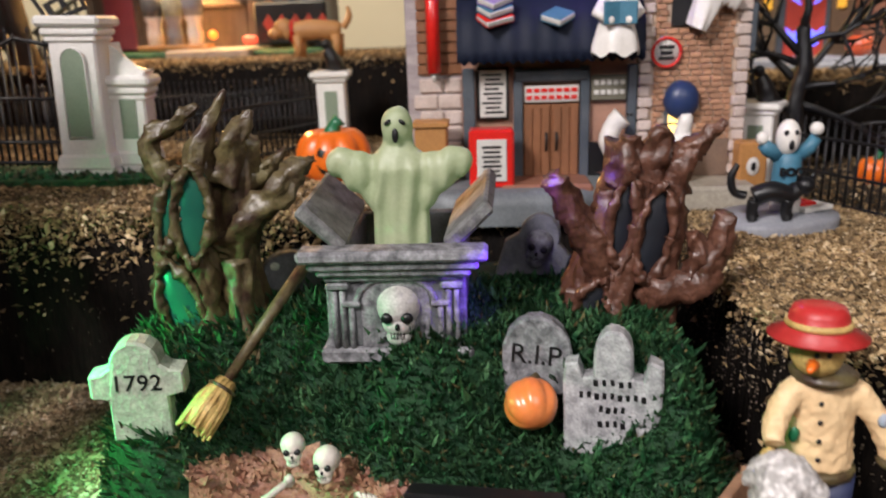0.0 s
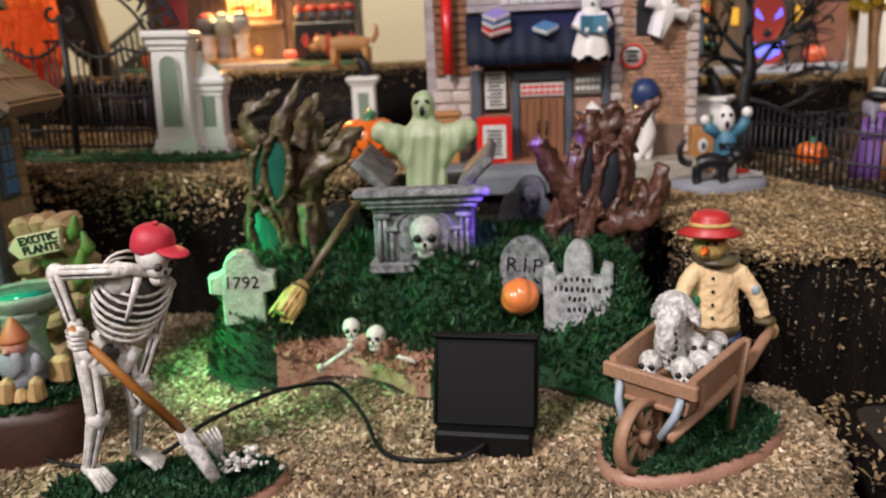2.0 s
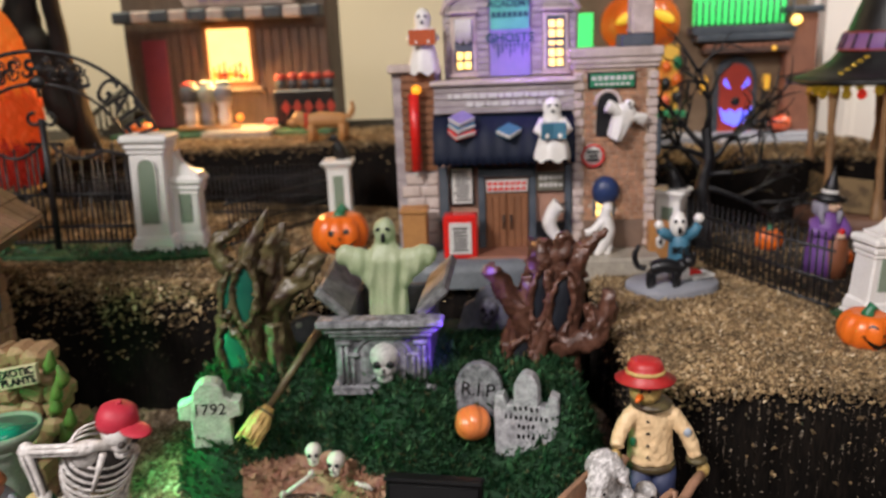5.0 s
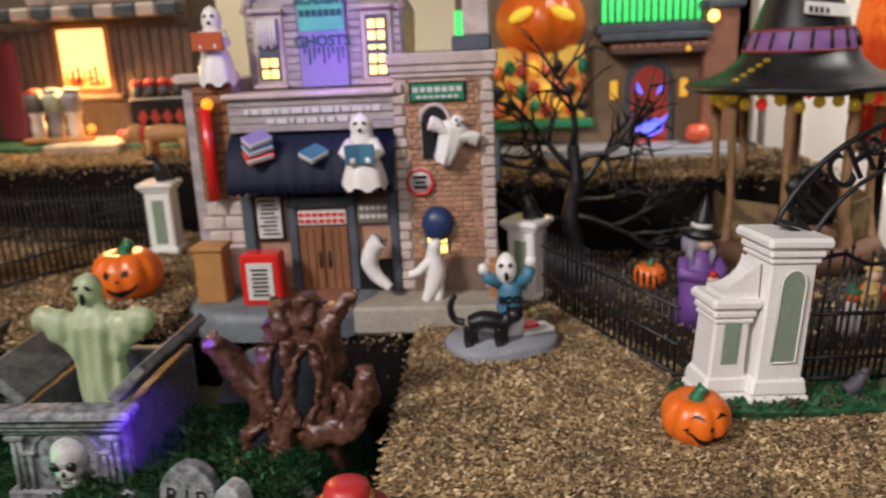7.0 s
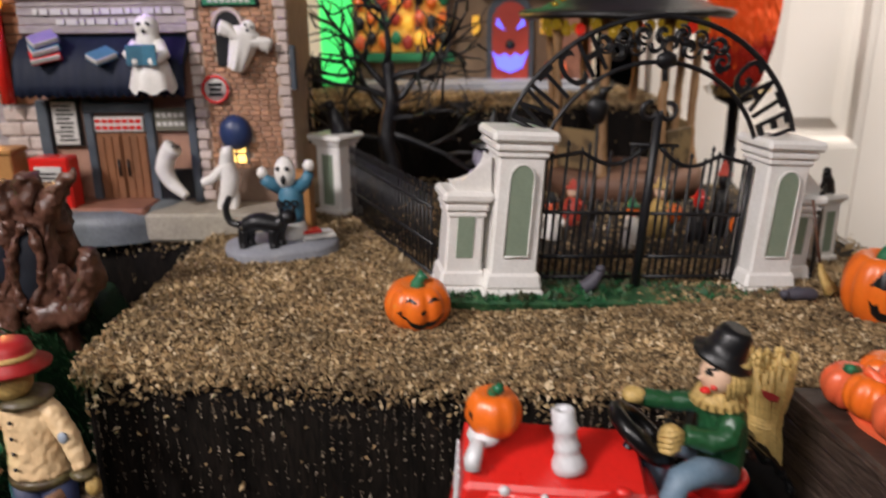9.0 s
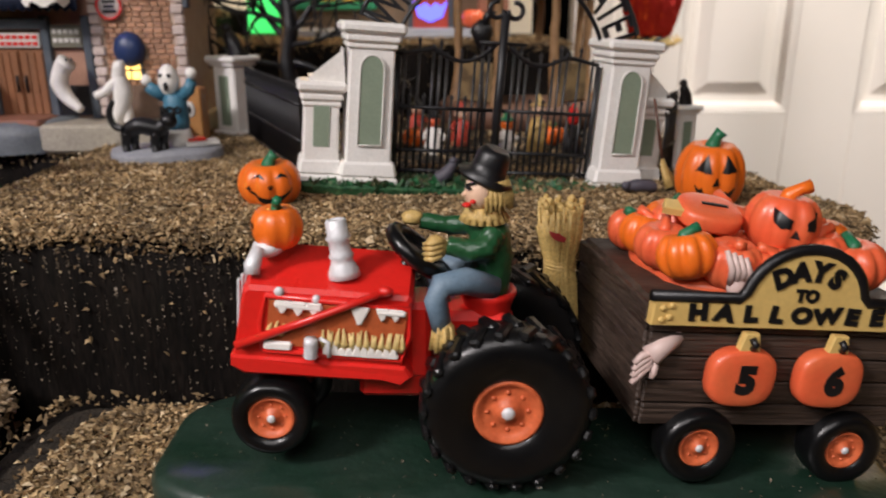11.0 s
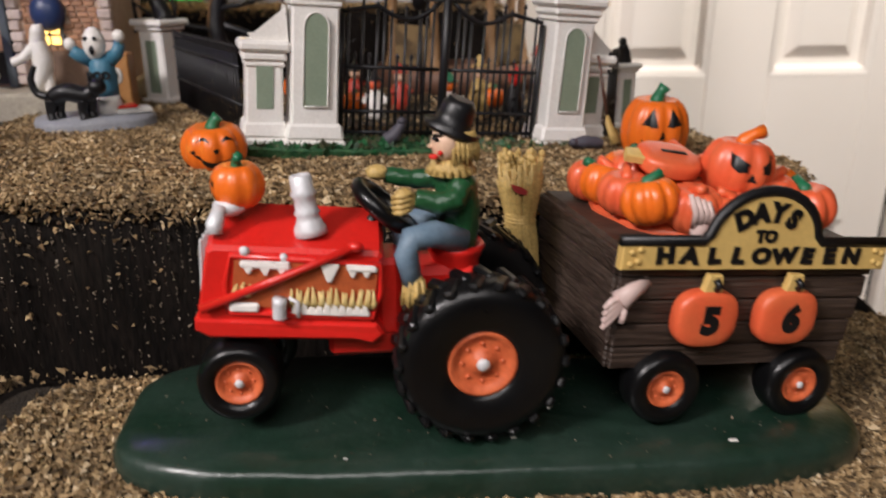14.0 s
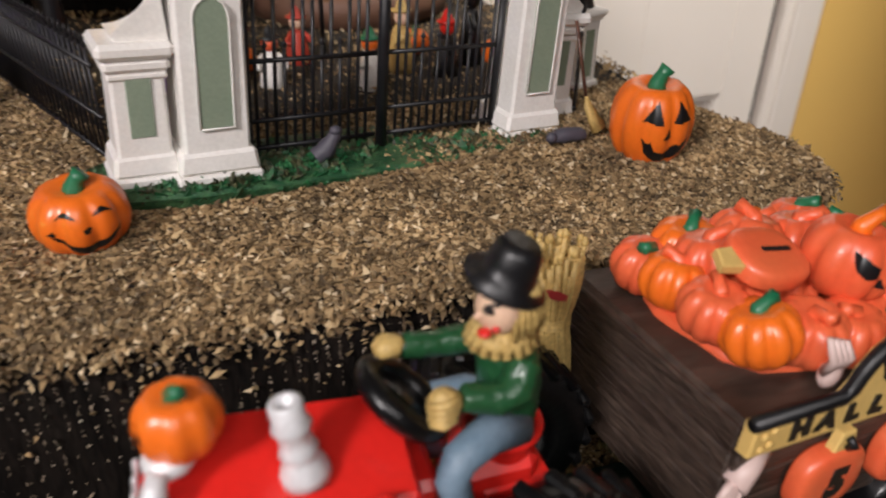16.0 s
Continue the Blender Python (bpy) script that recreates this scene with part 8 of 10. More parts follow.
        z += 0.0037
        row += 1
    tagged(part("bricks", bs, BRICK, school, "tan-orange brick courses"), kind="stuff")
    for r in range(20):
        z = 0.0262 + r * 0.0073
        for a, c in ((0.2072, 0.2165 - 0.002 * (r % 2)), (0.2665 + 0.002 * (r % 2), 0.2758)):
            sbox("quoin", (a, 0.5738, z), (c, 0.5800, z + 0.0066), QUOIN, "", 0.0010, rough=0.0003)
    sbox("dado", (0.2160, 0.5748, 0.0245), (0.2670, 0.5778, 0.0488), mat("brown_stucco", (0.20, 0.13, 0.09), 0.7, (0.14, 0.09, 0.07), 80, 0.6, 0.1), "brown stuccoed dado")
    for z0, z1, o in ((0.1745, 0.1780, 0.0020), (0.1780, 0.1830, 0.0032), (0.1830, 0.1910, 0.0045)):
        sbox("cornice", (0.2085 - o, 0.577 - o, z0), (0.2745 + o, 0.66, z1), QUOIN, "", 0.0012, rough=0.0003)
    gs = sbox("green_sign", (0.2190, 0.5735, 0.1585), (0.2575, 0.5775, 0.1720), INK, "green sign with black rim")
    part("panel", Shape().box(S(0.2382, 0.5730, 0.1652), (0.0355, 0.0012, 0.0110), 0.0003), GREEN, gs)
    for k in range(7):
        part("bar", Shape().box(S(0.2235 + k * 0.0049, 0.5723, 0.1670), (0.0036, 0.0008, 0.0034), 0.0002), PAPER, gs)
        part("bar", Shape().box(S(0.2255 + k * 0.0042, 0.5723, 0.1622), (0.0030, 0.0008, 0.0020), 0.0002), PAPER, gs)
    wn = part("arched_window", Shape().prism([(x + 0.2355 - SO.x, z - SO.z) for x, z in arch_outline(0.0185, 0.1200, 0.1535)], 0.5745 - SO.y, 0.579 - SO.y, 0.0003), INK, school, "dark arched window")
    part("surround", Shape().tube([S(0.2355 + x, 0.5750, z) for x, z in arch_outline(0.0200, 0.1195, 0.1545)[1:]], 0.0018, 6), QUOIN, wn)
    rs = part("round_sign", Shape().lathe([(0.0002, -0.002), (0.0095, -0.002), (0.0098, 0.0), (0.0098, 0.002)], S(0.2235, 0.5755, 0.1045), 24, Matrix.Rotation(-math.pi / 2, 4, "X") @ Matrix.Rotation(math.pi, 4, "X")), PAPER, school, "round white sign with red rim")
    part("sign_rim", Shape().tube([S(0.2235 + 0.0088 * math.cos(a), 0.5728, 0.1045 + 0.0088 * math.sin(a)) for a in [2 * math.pi * k / 26 for k in range(27)]], 0.0010, 6), RED, rs)
    for r in range(3):
        part("bar", Shape().box(S(0.2235, 0.5730, 0.1078 - r * 0.0034), (0.0095 - 0.002 * (r == 1), 0.0008, 0.0022), 0.0002), INK, rs)
    lw = part("lit_window", Shape().prism([(x + 0.2335 - SO.x, z - SO.z) for x, z in arch_outline(0.0180, 0.0520, 0.0850)], 0.5748 - SO.y, 0.579 - SO.y, 0.0003), SLATE, school, "arched lit window under a blue hood")
    for r in range(3):
        for k in range(2):
            part("pane", Shape().box(S(0.2335 + (k - 0.5) * 0.0075, 0.5742, 0.0560 + r * 0.0072), (0.0058, 0.0012, 0.0056), 0.0002), LITW, lw, "glowing yellow pane")
    part("hood", Shape().ball(S(0.2345, 0.5735, 0.0745), (0.0115, 0.0085, 0.0125), 16, 10), NAVYH, lw, "blue domed hood")
    part("downpipe", Shape().box(S(0.2770, 0.5780, 0.1180), (0.005, 0.006, 0.030), 0.001), SLATE, school, "blue-grey downpipe")
    # things fixed to the front
    nw = sbox("news_box", (0.0985, 0.5460, 0.0255), (0.1265, 0.5620, 0.0625), RED, "red newspaper box with white front", 0.0015)
    part("front_sheet", Shape().box(S(0.1125, 0.5452, 0.0435), (0.0185, 0.0012, 0.0265), 0.0003), PAPER, nw)
    for r in range(7):
        part("bar", Shape().box(S(0.1125, 0.5444, 0.0520 - r * 0.0030), (0.0120 - 0.002 * (r % 2), 0.0006, 0.0015), 0.0001), INK, nw)
    bx = sbox("wooden_box", (0.0640, 0.5520, 0.0260), (0.0845, 0.5720, 0.0640), TANW, "tan wooden lectern box", 0.001)
    part("lid", Shape().box(S(0.0742, 0.5615, 0.0655), (0.0235, 0.0225, 0.0035), 0.0008), TANW, bx)
    cr = sbox("crate", (0.2695, 0.5600, 0.0060), (0.2870, 0.5760, 0.0480), TANW, "brown wooden stand with a white round mark", 0.001)
    part("mark", Shape().ball(S(0.2782, 0.5598, 0.0330), (0.0042, 0.0010, 0.0060), 12, 7), PAPER, cr)
    part("small_mark", Shape().ball(S(0.2782, 0.5589, 0.0330), (0.0016, 0.0006, 0.0030), 8, 5), INK, cr)
    # chimney blocks on the tower
    sbox("parapet_block", (0.2480, 0.5900, 0.1905), (0.2750, 0.62, 0.2010), SLATE, "", 0.0015)
    sbox("chimney", (0.2560, 0.5920, 0.2005), (0.2745, 0.612, 0.2300), QUOIN, "pale square chimney", 0.0015)
    # ghosts, each one plain mesh
    g1 = white_ghost(Shape(), 0.050, 0.0290, 0.0, [([(-0.007, -0.002, 0.031), (-0.012, -0.006, 0.024), (-0.006, -0.011, 0.020)], [0.0042, 0.0038, 0.003]), ([(0.007, -0.002, 0.031), (0.012, -0.006, 0.024), (0.006, -0.011, 0.020)], [0.0042, 0.0038, 0.003])])
    g1.mi = 2
    g1.box((-0.0048, -0.0130, 0.0240), (0.0105, 0.0014, 0.0130), 0.0004, Matrix.Rotation(0.35, 4, "Z"))
    g1.box((0.0048, -0.0130, 0.0240), (0.0105, 0.0014, 0.0130), 0.0004, Matrix.Rotation(-0.35, 4, "Z"))
    part("ghost_figure", g1, [WHITE, INK, BLUE], school, "white ghost reading a blue book", pose(*S(0.1885, 0.5545, 0.1055)))
    g2 = white_ghost(Shape(), 0.052, 0.0250, 0.0, [([(-0.006, -0.002, 0.033), (-0.010, -0.005, 0.028), (-0.005, -0.010, 0.025)], [0.004, 0.0036, 0.003]), ([(0.006, -0.002, 0.033), (0.010, -0.005, 0.028), (0.005, -0.010, 0.025)], [0.004, 0.0036, 0.003])])
    g2.mi = 2
    g2.box((0, -0.0125, 0.0285), (0.0215, 0.0016, 0.0120), 0.0004)
    part("ghost_figure", g2, [WHITE, INK, mat("rust_book_paint", (0.5, 0.09, 0.02), 0.5)], school, "white ghost holding an orange book", pose(*S(0.0860, 0.583, 0.1760)))
    g3 = Shape()
    sheet_ghost(g3, 0.034, 0.036, 0.009, False)
    g3.mi = 1
    for s in (-1, 1):
        g3.ball((0.0005 + s * 0.0022, -0.0050, 0.0305), (0.0010, 0.0006, 0.0011), 6, 4)
    g3.ball((0.0005, -0.0056, 0.0278), (0.0009, 0.0006, 0.0013), 6, 4)
    part("ghost_figure", g3, [WHITE, INK], school, "white ghost flying out of the window", pose(*S(0.2400, 0.5705, 0.1190), 8, 22, 8))
    g4 = Shape()
    limb(g4, [(-0.004, 0, 0.0), (0.002, 0, 0.012), (0.004, 0, 0.022), (0.002, 0, 0.032)], [0.0032, 0.0062, 0.0070, 0.0058], 14, 0.0004, 200)
    limb(g4, [(0.002, 0, 0.020), (0.0055, 0.001, 0.008), (0.0045, 0.001, 0.0)], [0.005, 0.004, 0.003], 10, 0.0003, 200)
    limb(g4, [(0.000, -0.002, 0.029), (-0.008, -0.004, 0.022), (-0.014, -0.004, 0.020)], [0.0038, 0.0032, 0.0030], 10, 0.0003, 200)
    limb(g4, [(0.002, 0, 0.030), (0.004, -0.001, 0.040), (0.004, -0.001, 0.044)], [0.0052, 0.0046, 0.0028], 12, 0.0003, 200)
    part("ghost_figure", g4, [WHITE], school, "white ghost striding past the tower", pose(*S(0.2290, 0.5560, 0.0240)))
    g5 = Shape()
    limb(g5, [(0.008, -0.002, 0.0), (-0.001, 0, 0.008), (-0.006, 0.0, 0.018), (-0.003, 0, 0.028), (0.002, -0.001, 0.034)], [0.0030, 0.0048, 0.0060, 0.0060, 0.0068], 14, 0.0004, 200)
    g5.mi = 1
    for s in (0, 1):
        g5.ball((0.0045 + 0.0028 * s, -0.0066 + 0.0018 * s, 0.0355), (0.0012, 0.0006, 0.0012), 6, 4)
    part("ghost_figure", g5, [WHITE, INK], school, "white ghost bowing by the wall", pose(*S(0.1925, 0.5600, 0.0330)))


NAVYH = mat("blue_hood_paint", (0.02, 0.04, 0.12), 0.4, (0.015, 0.03, 0.08), 60, 0.5)
build_school()


# ---- ledge figurines ----
def boo_cat():
    O = Vector((0.277, 0.512, 0.0060))
    root = thing("cat_and_ghost_figurine", pose(*O), "black cat before a ghost in a blue jumper on grey stone", "figurine")
    b = Shape()
    def fn(u, v):
        a = 2 * math.pi * v
        k, z = [(1.0, -0.002), (1.0, 0.006), (0.97, 0.0085), (0.0, 0.0092)][round(u * 3)]
        return Vector((0.036 * k * math.copysign(abs(math.cos(a)) ** 0.7, math.cos(a)), 0.026 * k * math.copysign(abs(math.sin(a)) ** 0.8, math.sin(a)), z))
    b.grid(fn, 3, 50)
    part("base", b, GREYP, root, "flat grey stone base", pose(0, 0, 0, 0, 0, 24))
    c = Shape()
    limb(c, [(-0.012, -0.012, 0.0215), (-0.004, -0.013, 0.0245), (0.006, -0.012, 0.0225), (0.011, -0.012, 0.0260)], [0.0052, 0.0056, 0.0052, 0.0042], 12, 0.0004, 200)
    for x, y in ((-0.013, -0.015), (-0.010, -0.009), (0.005, -0.015), (0.008, -0.009)):
        limb(c, [(x, y, 0.020), (x - 0.001, y, 0.013), (x, y - 0.001, 0.009)], [0.0034, 0.0026, 0.0026], 8, 0.0002, 200)
    limb(c, [(-0.016, -0.011, 0.022), (-0.022, -0.010, 0.024), (-0.024, -0.010, 0.032), (-0.021, -0.010, 0.039)], [0.0024, 0.0022, 0.0020, 0.0016], 8, 0.0002, 200)
    c.ball((0.0135, -0.0135, 0.0275), (0.0052, 0.0050, 0.0048), 12, 8)
    for s in (-1, 1):
        c.tube([(0.0135 + s * 0.0032, -0.0135, 0.0305), (0.0135 + s * 0.0042, -0.0135, 0.0350)], [0.0018, 0.0003], 5)
    c.v = [(x * 1.05 - 0.006, (y + 0.012) * 1.1 - 0.014, (z - 0.0088) * 1.05 + 0.0086) for x, y, z in c.v]
    part("cat_figure", c, INK, root, "black arched cat")
    g = Shape()
    g.lathe([(0.0088, 0.0), (0.0082, 0.006), (0.0066, 0.012)], (0.003, 0.006, 0.008), 16)
    g.mi = 2
    g.lathe([(0.0080, 0.0), (0.0084, 0.004), (0.0080, 0.012), (0.0074, 0.018), (0.0040, 0.0215)], (0.002, 0.006, 0.0185), 18)
    g.tube([(-0.003, 0.006, 0.037), (-0.011, 0.004, 0.0405), (-0.014, 0.003, 0.043)], [0.0044, 0.0038, 0.0034], 10)
    g.tube([(0.007, 0.006, 0.037), (0.013, 0.004, 0.041), (0.0155, 0.003, 0.046)], [0.0044, 0.0038, 0.0034], 10)
    g.mi = 0
    g.ball((-0.0145, 0.003, 0.0460), (0.0036, 0.0034, 0.0034), 9, 7)
    g.ball((0.0155, 0.003, 0.0500), (0.0040, 0.0036, 0.0034), 9, 7)
    g.ball((0.000, 0.0035, 0.0460), (0.0068, 0.0066, 0.0090), 14, 10)
    g.mi = 1
    for s in (-1, 1):
        g.ball((s * 0.0028 - 0.0004, -0.0022, 0.0490), (0.0015, 0.0010, 0.0013), 7, 5, Matrix.Rotation(s * 0.5, 4, "Y"))
    g.ball((0.000, -0.0030, 0.0430), (0.0016, 0.0009, 0.0026), 7, 5)
    g.v = [(x + 0.004, y, 0.008 + (z - 0.008) * 1.16) for x, y, z in g.v]
    part("ghost_figure", g, [WHITE, INK, BLUE], root, "white ghost with raised arms in a blue jumper")
    letters("lettering", "BOO", 0.0064, INK, root, pose(0.0058, -0.0028, 0.0330), 0.0005, bold=0.0003)
    part("paper", Shape().box((0.0215, 0.006, 0.0105), (0.022, 0.014, 0.0030), 0.0006, Matrix.Rotation(0.45, 4, "Z")), PAPER, root, "white paper bag")
    part("red_flap", Shape().box((0.0170, 0.0085, 0.0125), (0.012, 0.012, 0.0022), 0.0006, Matrix.Rotation(0.45, 4, "Z")), RED, root, "red flap")


boo_cat()


def jack(name, m, r, h, label, marks, material=ORANGE, stem=STEM):
    root = thing(name, m, label, "pumpkin", "jack-o-lanterns")
    s = Shape()
    pumpkin_shape(s, r, h, 9, 0.11, 63, 16)
    part("shell", s, material, root)
    for o in marks:
        part("face_mark", face_patch(r, h, o), INK, root, "black painted face mark")
    part("stem", stem_shape(h * 0.92, r, h * 0.16, 0.1, 8), stem, root, "green stem")
    return root


arc = lambda a0, a1, el, dip, w, n=10: [(a0 + (a1 - a0) * k / n, el - dip * math.sin(math.pi * k / n) - w / 2 * math.sin(math.pi * k / n)) for k in range(n + 1)] + [(a1 - (a1 - a0) * k / n, el - dip * math.sin(math.pi * k / n) * 0.62 + w * 0.2) for k in range(1, n)]  # noqa: E731
crescent = lambda a0, a1, el, dip, w, n=12: [(a0 + (a1 - a0) * k / n, el - dip * math.sin(math.pi * k / n)) for k in range(n + 1)] + [(a1 - (a1 - a0) * k / n, el - (dip - w) * math.sin(math.pi * k / n)) for k in range(1, n)]  # noqa: E731
SMILE = [crescent(-44, 46, 6, 40, 17), crescent(-36, -8, 26, -13, -8), crescent(12, 38, 26, -13, -8), [(2, 14), (6, 12), (7, 8), (4, 4), (0, 4), (-3, 8), (-2, 12)], [(-46, 4), (-38, 10), (-36, 2)]]
TRI = [[(-36, 16), (-6, 14), (-16, 44)], [(12, 14), (38, 16), (22, 44)], [(-4, -4), (10, -4), (3, 10)],
       [(-34, -6), (-26, -12), (-20, -8), (-14, -20), (0, -24), (10, -20), (16, -12), (24, -14), (36, -6), (30, -26), (10, -38), (-10, -38), (-28, -26)]]
jack("jack_o_lantern", pose(0.3705, 0.4005, 0.002, 4, 0, 12), 0.0168, 0.0270, "small orange pumpkin with a smiling black face", SMILE)
jack("jack_o_lantern", pose(0.6130, 0.4270, -0.0075, 3, 0, -9), 0.0192, 0.0430, "tall orange pumpkin with triangle eyes beside the gate", TRI)
jack("jack_o_lantern", pose(0.010, 0.563, 0.0275, 0, 0, 8), 0.0245, 0.0390, "orange pumpkin with grinning face behind the graveyard", [[(-26, 10), (-14, 6), (-10, 18), (-20, 24)], [(8, 8), (20, 10), (18, 24), (8, 18)], arc(-30, 34, -8, 26, 10), [(-3, -2), (4, -2), (0, 5)]])


# ---- fences ----
def fence_post(m, label):
    root = thing("fence_post", m, label, "fence post", "fence posts")
    sh = Shape()
    sh.box((0, 0, 0.004), (0.027, 0.027, 0.008), 0.001)
    sh.box((0, 0, 0.031), (0.022, 0.022, 0.052), 0.0012)
    sh.box((0, 0, 0.0590), (0.026, 0.026, 0.004), 0.001)
    sh.box((0, 0, 0.0625), (0.031, 0.031, 0.005), 0.0015)
    part("pillar", sh, CREAM, root)
    part("inset", Shape().box((0, -0.0109, 0.031), (0.010, 0.0012, 0.038), 0.0003), SAGE, root)
    rv = Shape()
    limb(rv, [(0.004, 0.002, 0.066), (0.002, 0, 0.074), (-0.002, -0.001, 0.082)], [0.0075, 0.0062, 0.0040], 12, 0.0008, 160)
    rv.ball((-0.0025, -0.0015, 0.0855), (0.0040, 0.0038, 0.0038), 10, 7)
    rv.tube([(-0.0055, -0.003, 0.0855), (-0.0105, -0.0045, 0.0845)], [0.0016, 0.0003], 6)
    rv.tube([(0.005, 0.003, 0.068), (0.012, 0.006, 0.0655)], [0.0036, 0.0012], 6)
    part("raven_figure", rv, INK, root, "small black raven")
    return root


FP = fence_post(pose(-0.011, 0.680, 0.0285, 0, 0, 4), "white fence post with a black raven on top")
copy_thing(FP, pose(0.298, 0.612, 0.0030, 0, 0, -30))
SHORT = copy_thing(FP, pose(0.624, 0.524, -0.0045, 0, 0, 20) @ Matrix.Diagonal((0.66, 0.66, 0.70, 1)))
SHORT["label"] = "short white fence post with a raven behind the gate"


def fence(a, b, z, h, count, label):
    a, b = Vector((*a, z)), Vector((*b, z))
    L = (b - a).length
    root = thing("iron_fence", pose(*a, 0, 0, math.degrees(math.atan2(b.y - a.y, b.x - a.x))), label, "fence", "iron fences")
    for zz in (0.006, h * 0.42, h * 0.80):
        part("rail", Shape().tube([(0, 0, zz), (L, 0, zz)], 0.0011, 6), IRON, root)
    bar = Shape().tube([(0, 0, 0.001), (0, 0, h * 0.93)], 0.0008, 6)
    bar.lathe([(0.0004, -0.001), (0.0015, 0.0002), (0.0004, 0.0016), (0.0011, 0.0026), (0.0001, 0.0056)], (0, 0, h * 0.93), 6)
    me = mesh_of("bar", bar, IRON)
    for k in range(count):
        ob = new("bar", me)
        ob.parent = root
        ob.matrix_basis = pose(L * (k + 0.5) / count, 0, 0)
    return root


fence((0.309, 0.603), (0.3765, 0.463), 0.0020, 0.058, 26, "low black iron fence running back from the gate")
fence((-0.0870, 0.560), (-0.0230, 0.672), 0.0330, 0.052, 24, "low black iron fence beside the second gate")
fence((0.600, 0.478), (0.6140, 0.503), -0.0040, 0.056, 6, "short black iron fence behind a white pillar")
fence((-0.30, 0.690), (-0.026, 0.690), 0.0350, 0.052, 56, "low black iron fence along the dark back tier")

# grey gargoyle cats and a toy broom by the gate
for m, lab, sit in ((pose(0.4640, 0.4400, 0.0055, 0, 0, 10), "tiny grey stone cat sitting by the gate", True), (pose(0.5775, 0.4405, 0.0005, 0, 0, 5), "tiny grey stone cat lying beside a pillar", False)):
    ct = Shape()
    if sit:
        limb(ct, [(-0.005, 0, 0.003), (0.0, 0, 0.006), (0.004, 0, 0.011), (0.006, 0, 0.015)], [0.004, 0.0042, 0.003, 0.002], 10, 0.0005, 300)
        ct.ball((0.0045, -0.001, 0.0140), (0.0028, 0.0024, 0.0022), 8, 6)
    else:
        limb(ct, [(-0.009, 0, 0.003), (-0.002, 0, 0.004), (0.006, 0, 0.0035), (0.010, 0, 0.003)], [0.0022, 0.0038, 0.0036, 0.0024], 10, 0.0005, 300)
        ct.ball((-0.0085, -0.0015, 0.0045), (0.0030, 0.0026, 0.0026), 8, 6)
    tagged(part("stone_cat", ct, mat("grey_violet_stone", (0.07, 0.065, 0.085), 0.55), None, "", m), lab, "figurine", "stone cats")
tb = thing("toy_broom", pose(0.5935, 0.4520, -0.0015), "tiny straw broom leaning on the white pillar", "broom")
part("broom_handle", Shape().tube([(-0.006, 0.008, 0.054), (0.0, 0.002, 0.018)], 0.0009, 6), BARK, tb)
hd = Shape().tube([(0.0, 0.002, 0.019), (0.001, 0.001, 0.014), (0.006, -0.003, 0.0035)], [0.0014, 0.0030, 0.0060], 12, 0.6)
part("broom_head", hd, STRAW, tb, "pale straw head")

# ---- the far side of the village ----
def bare_tree():
    root = thing("bare_tree", pose(0.335, 0.645, 0.002), "black leafless miniature tree with tangled branches", "tree")
    rng = random.Random(9)
    tr, tw = Shape(), Shape()
    limb(tr, [(0, 0, -0.002), (0.002, 0, 0.03), (-0.002, 0, 0.06), (0.003, 0, 0.085), (0.0, 0.002, 0.115)], [0.010, 0.0078, 0.0066, 0.0060, 0.0042], 12, 0.0012, 120)
    part("trunk", tr, IRON, root)

    def grow(p, d, r, ln, depth, sh):
        pts, rs = [p], [r]
        for k in range(4):
            d = (d + Vector((rng.gauss(0, 0.22), rng.gauss(0, 0.16), rng.gauss(0.02, 0.2)))).normalized()
            p = p + d * ln / 4
            pts.append(p), rs.append(r * (1 - 0.16 * (k + 1)))
            if depth > 0 and k > 0:
                for _ in range(2 if depth > 1 else 1):
                    o = (d + Vector((rng.gauss(0, 0.7), rng.gauss(0, 0.4), rng.gauss(0.1, 0.6)))).normalized()
                    grow(p, o, r * 0.55, ln * 0.62, depth - 1, sh)
        sh.tube(pts, rs, 6)
    for z, dx, dz, r, ln in ((0.055, -1, 0.15, 0.0030, 0.062), (0.060, 1, 0.10, 0.0032, 0.066), (0.075, -0.9, 0.5, 0.0034, 0.060), (0.080, 0.9, 0.6, 0.0034, 0.064), (0.095, -0.6, 0.9, 0.0032, 0.055), (0.100, 0.6, 0.9, 0.0032, 0.055), (0.112, 0.1, 1, 0.0032, 0.055), (0.070, 0.6, 0.1, 0.0026, 0.05), (0.088, -1.0, 0.1, 0.0028, 0.056)):
        grow(Vector((0, 0, z)), Vector((dx, rng.uniform(-0.35, 0.35), dz)).normalized(), r, ln, 2, tw)
    tagged(part("branchwork", tw, IRON, root), kind="stuff")
    part("raven_figure", Shape().ball((-0.036, -0.01, 0.050), (0.0065, 0.005, 0.0060), 10, 7).tube([(-0.034, -0.01, 0.053), (-0.028, -0.012, 0.060)], [0.004, 0.0012], 8), INK, root, "black raven on a low branch")


bare_tree()
PLANKT = mat("tan_twisted_wood", (0.31, 0.18, 0.085), 0.5, (0.17, 0.09, 0.04), 70, 0.7, 0.15, 500, 0.3, 300)
HATB = mat("black_hat_leather", (0.010, 0.010, 0.011), 0.38, (0.02, 0.02, 0.02), 50, 0.5, bump=0.3, bump_scale=180)
VIOLET = mat("violet_band_paint", (0.22, 0.10, 0.32), 0.5, (0.3, 0.14, 0.3), 90, 0.6)
BULB = mat("amber_light_bulb", (0.42, 0.27, 0.03), 0.12, (0.20, 0.13, 0.01), 120, 0.7, metal=0.6, glow=(1.0, 0.60, 0.05), power=0.14, coat=0.5)
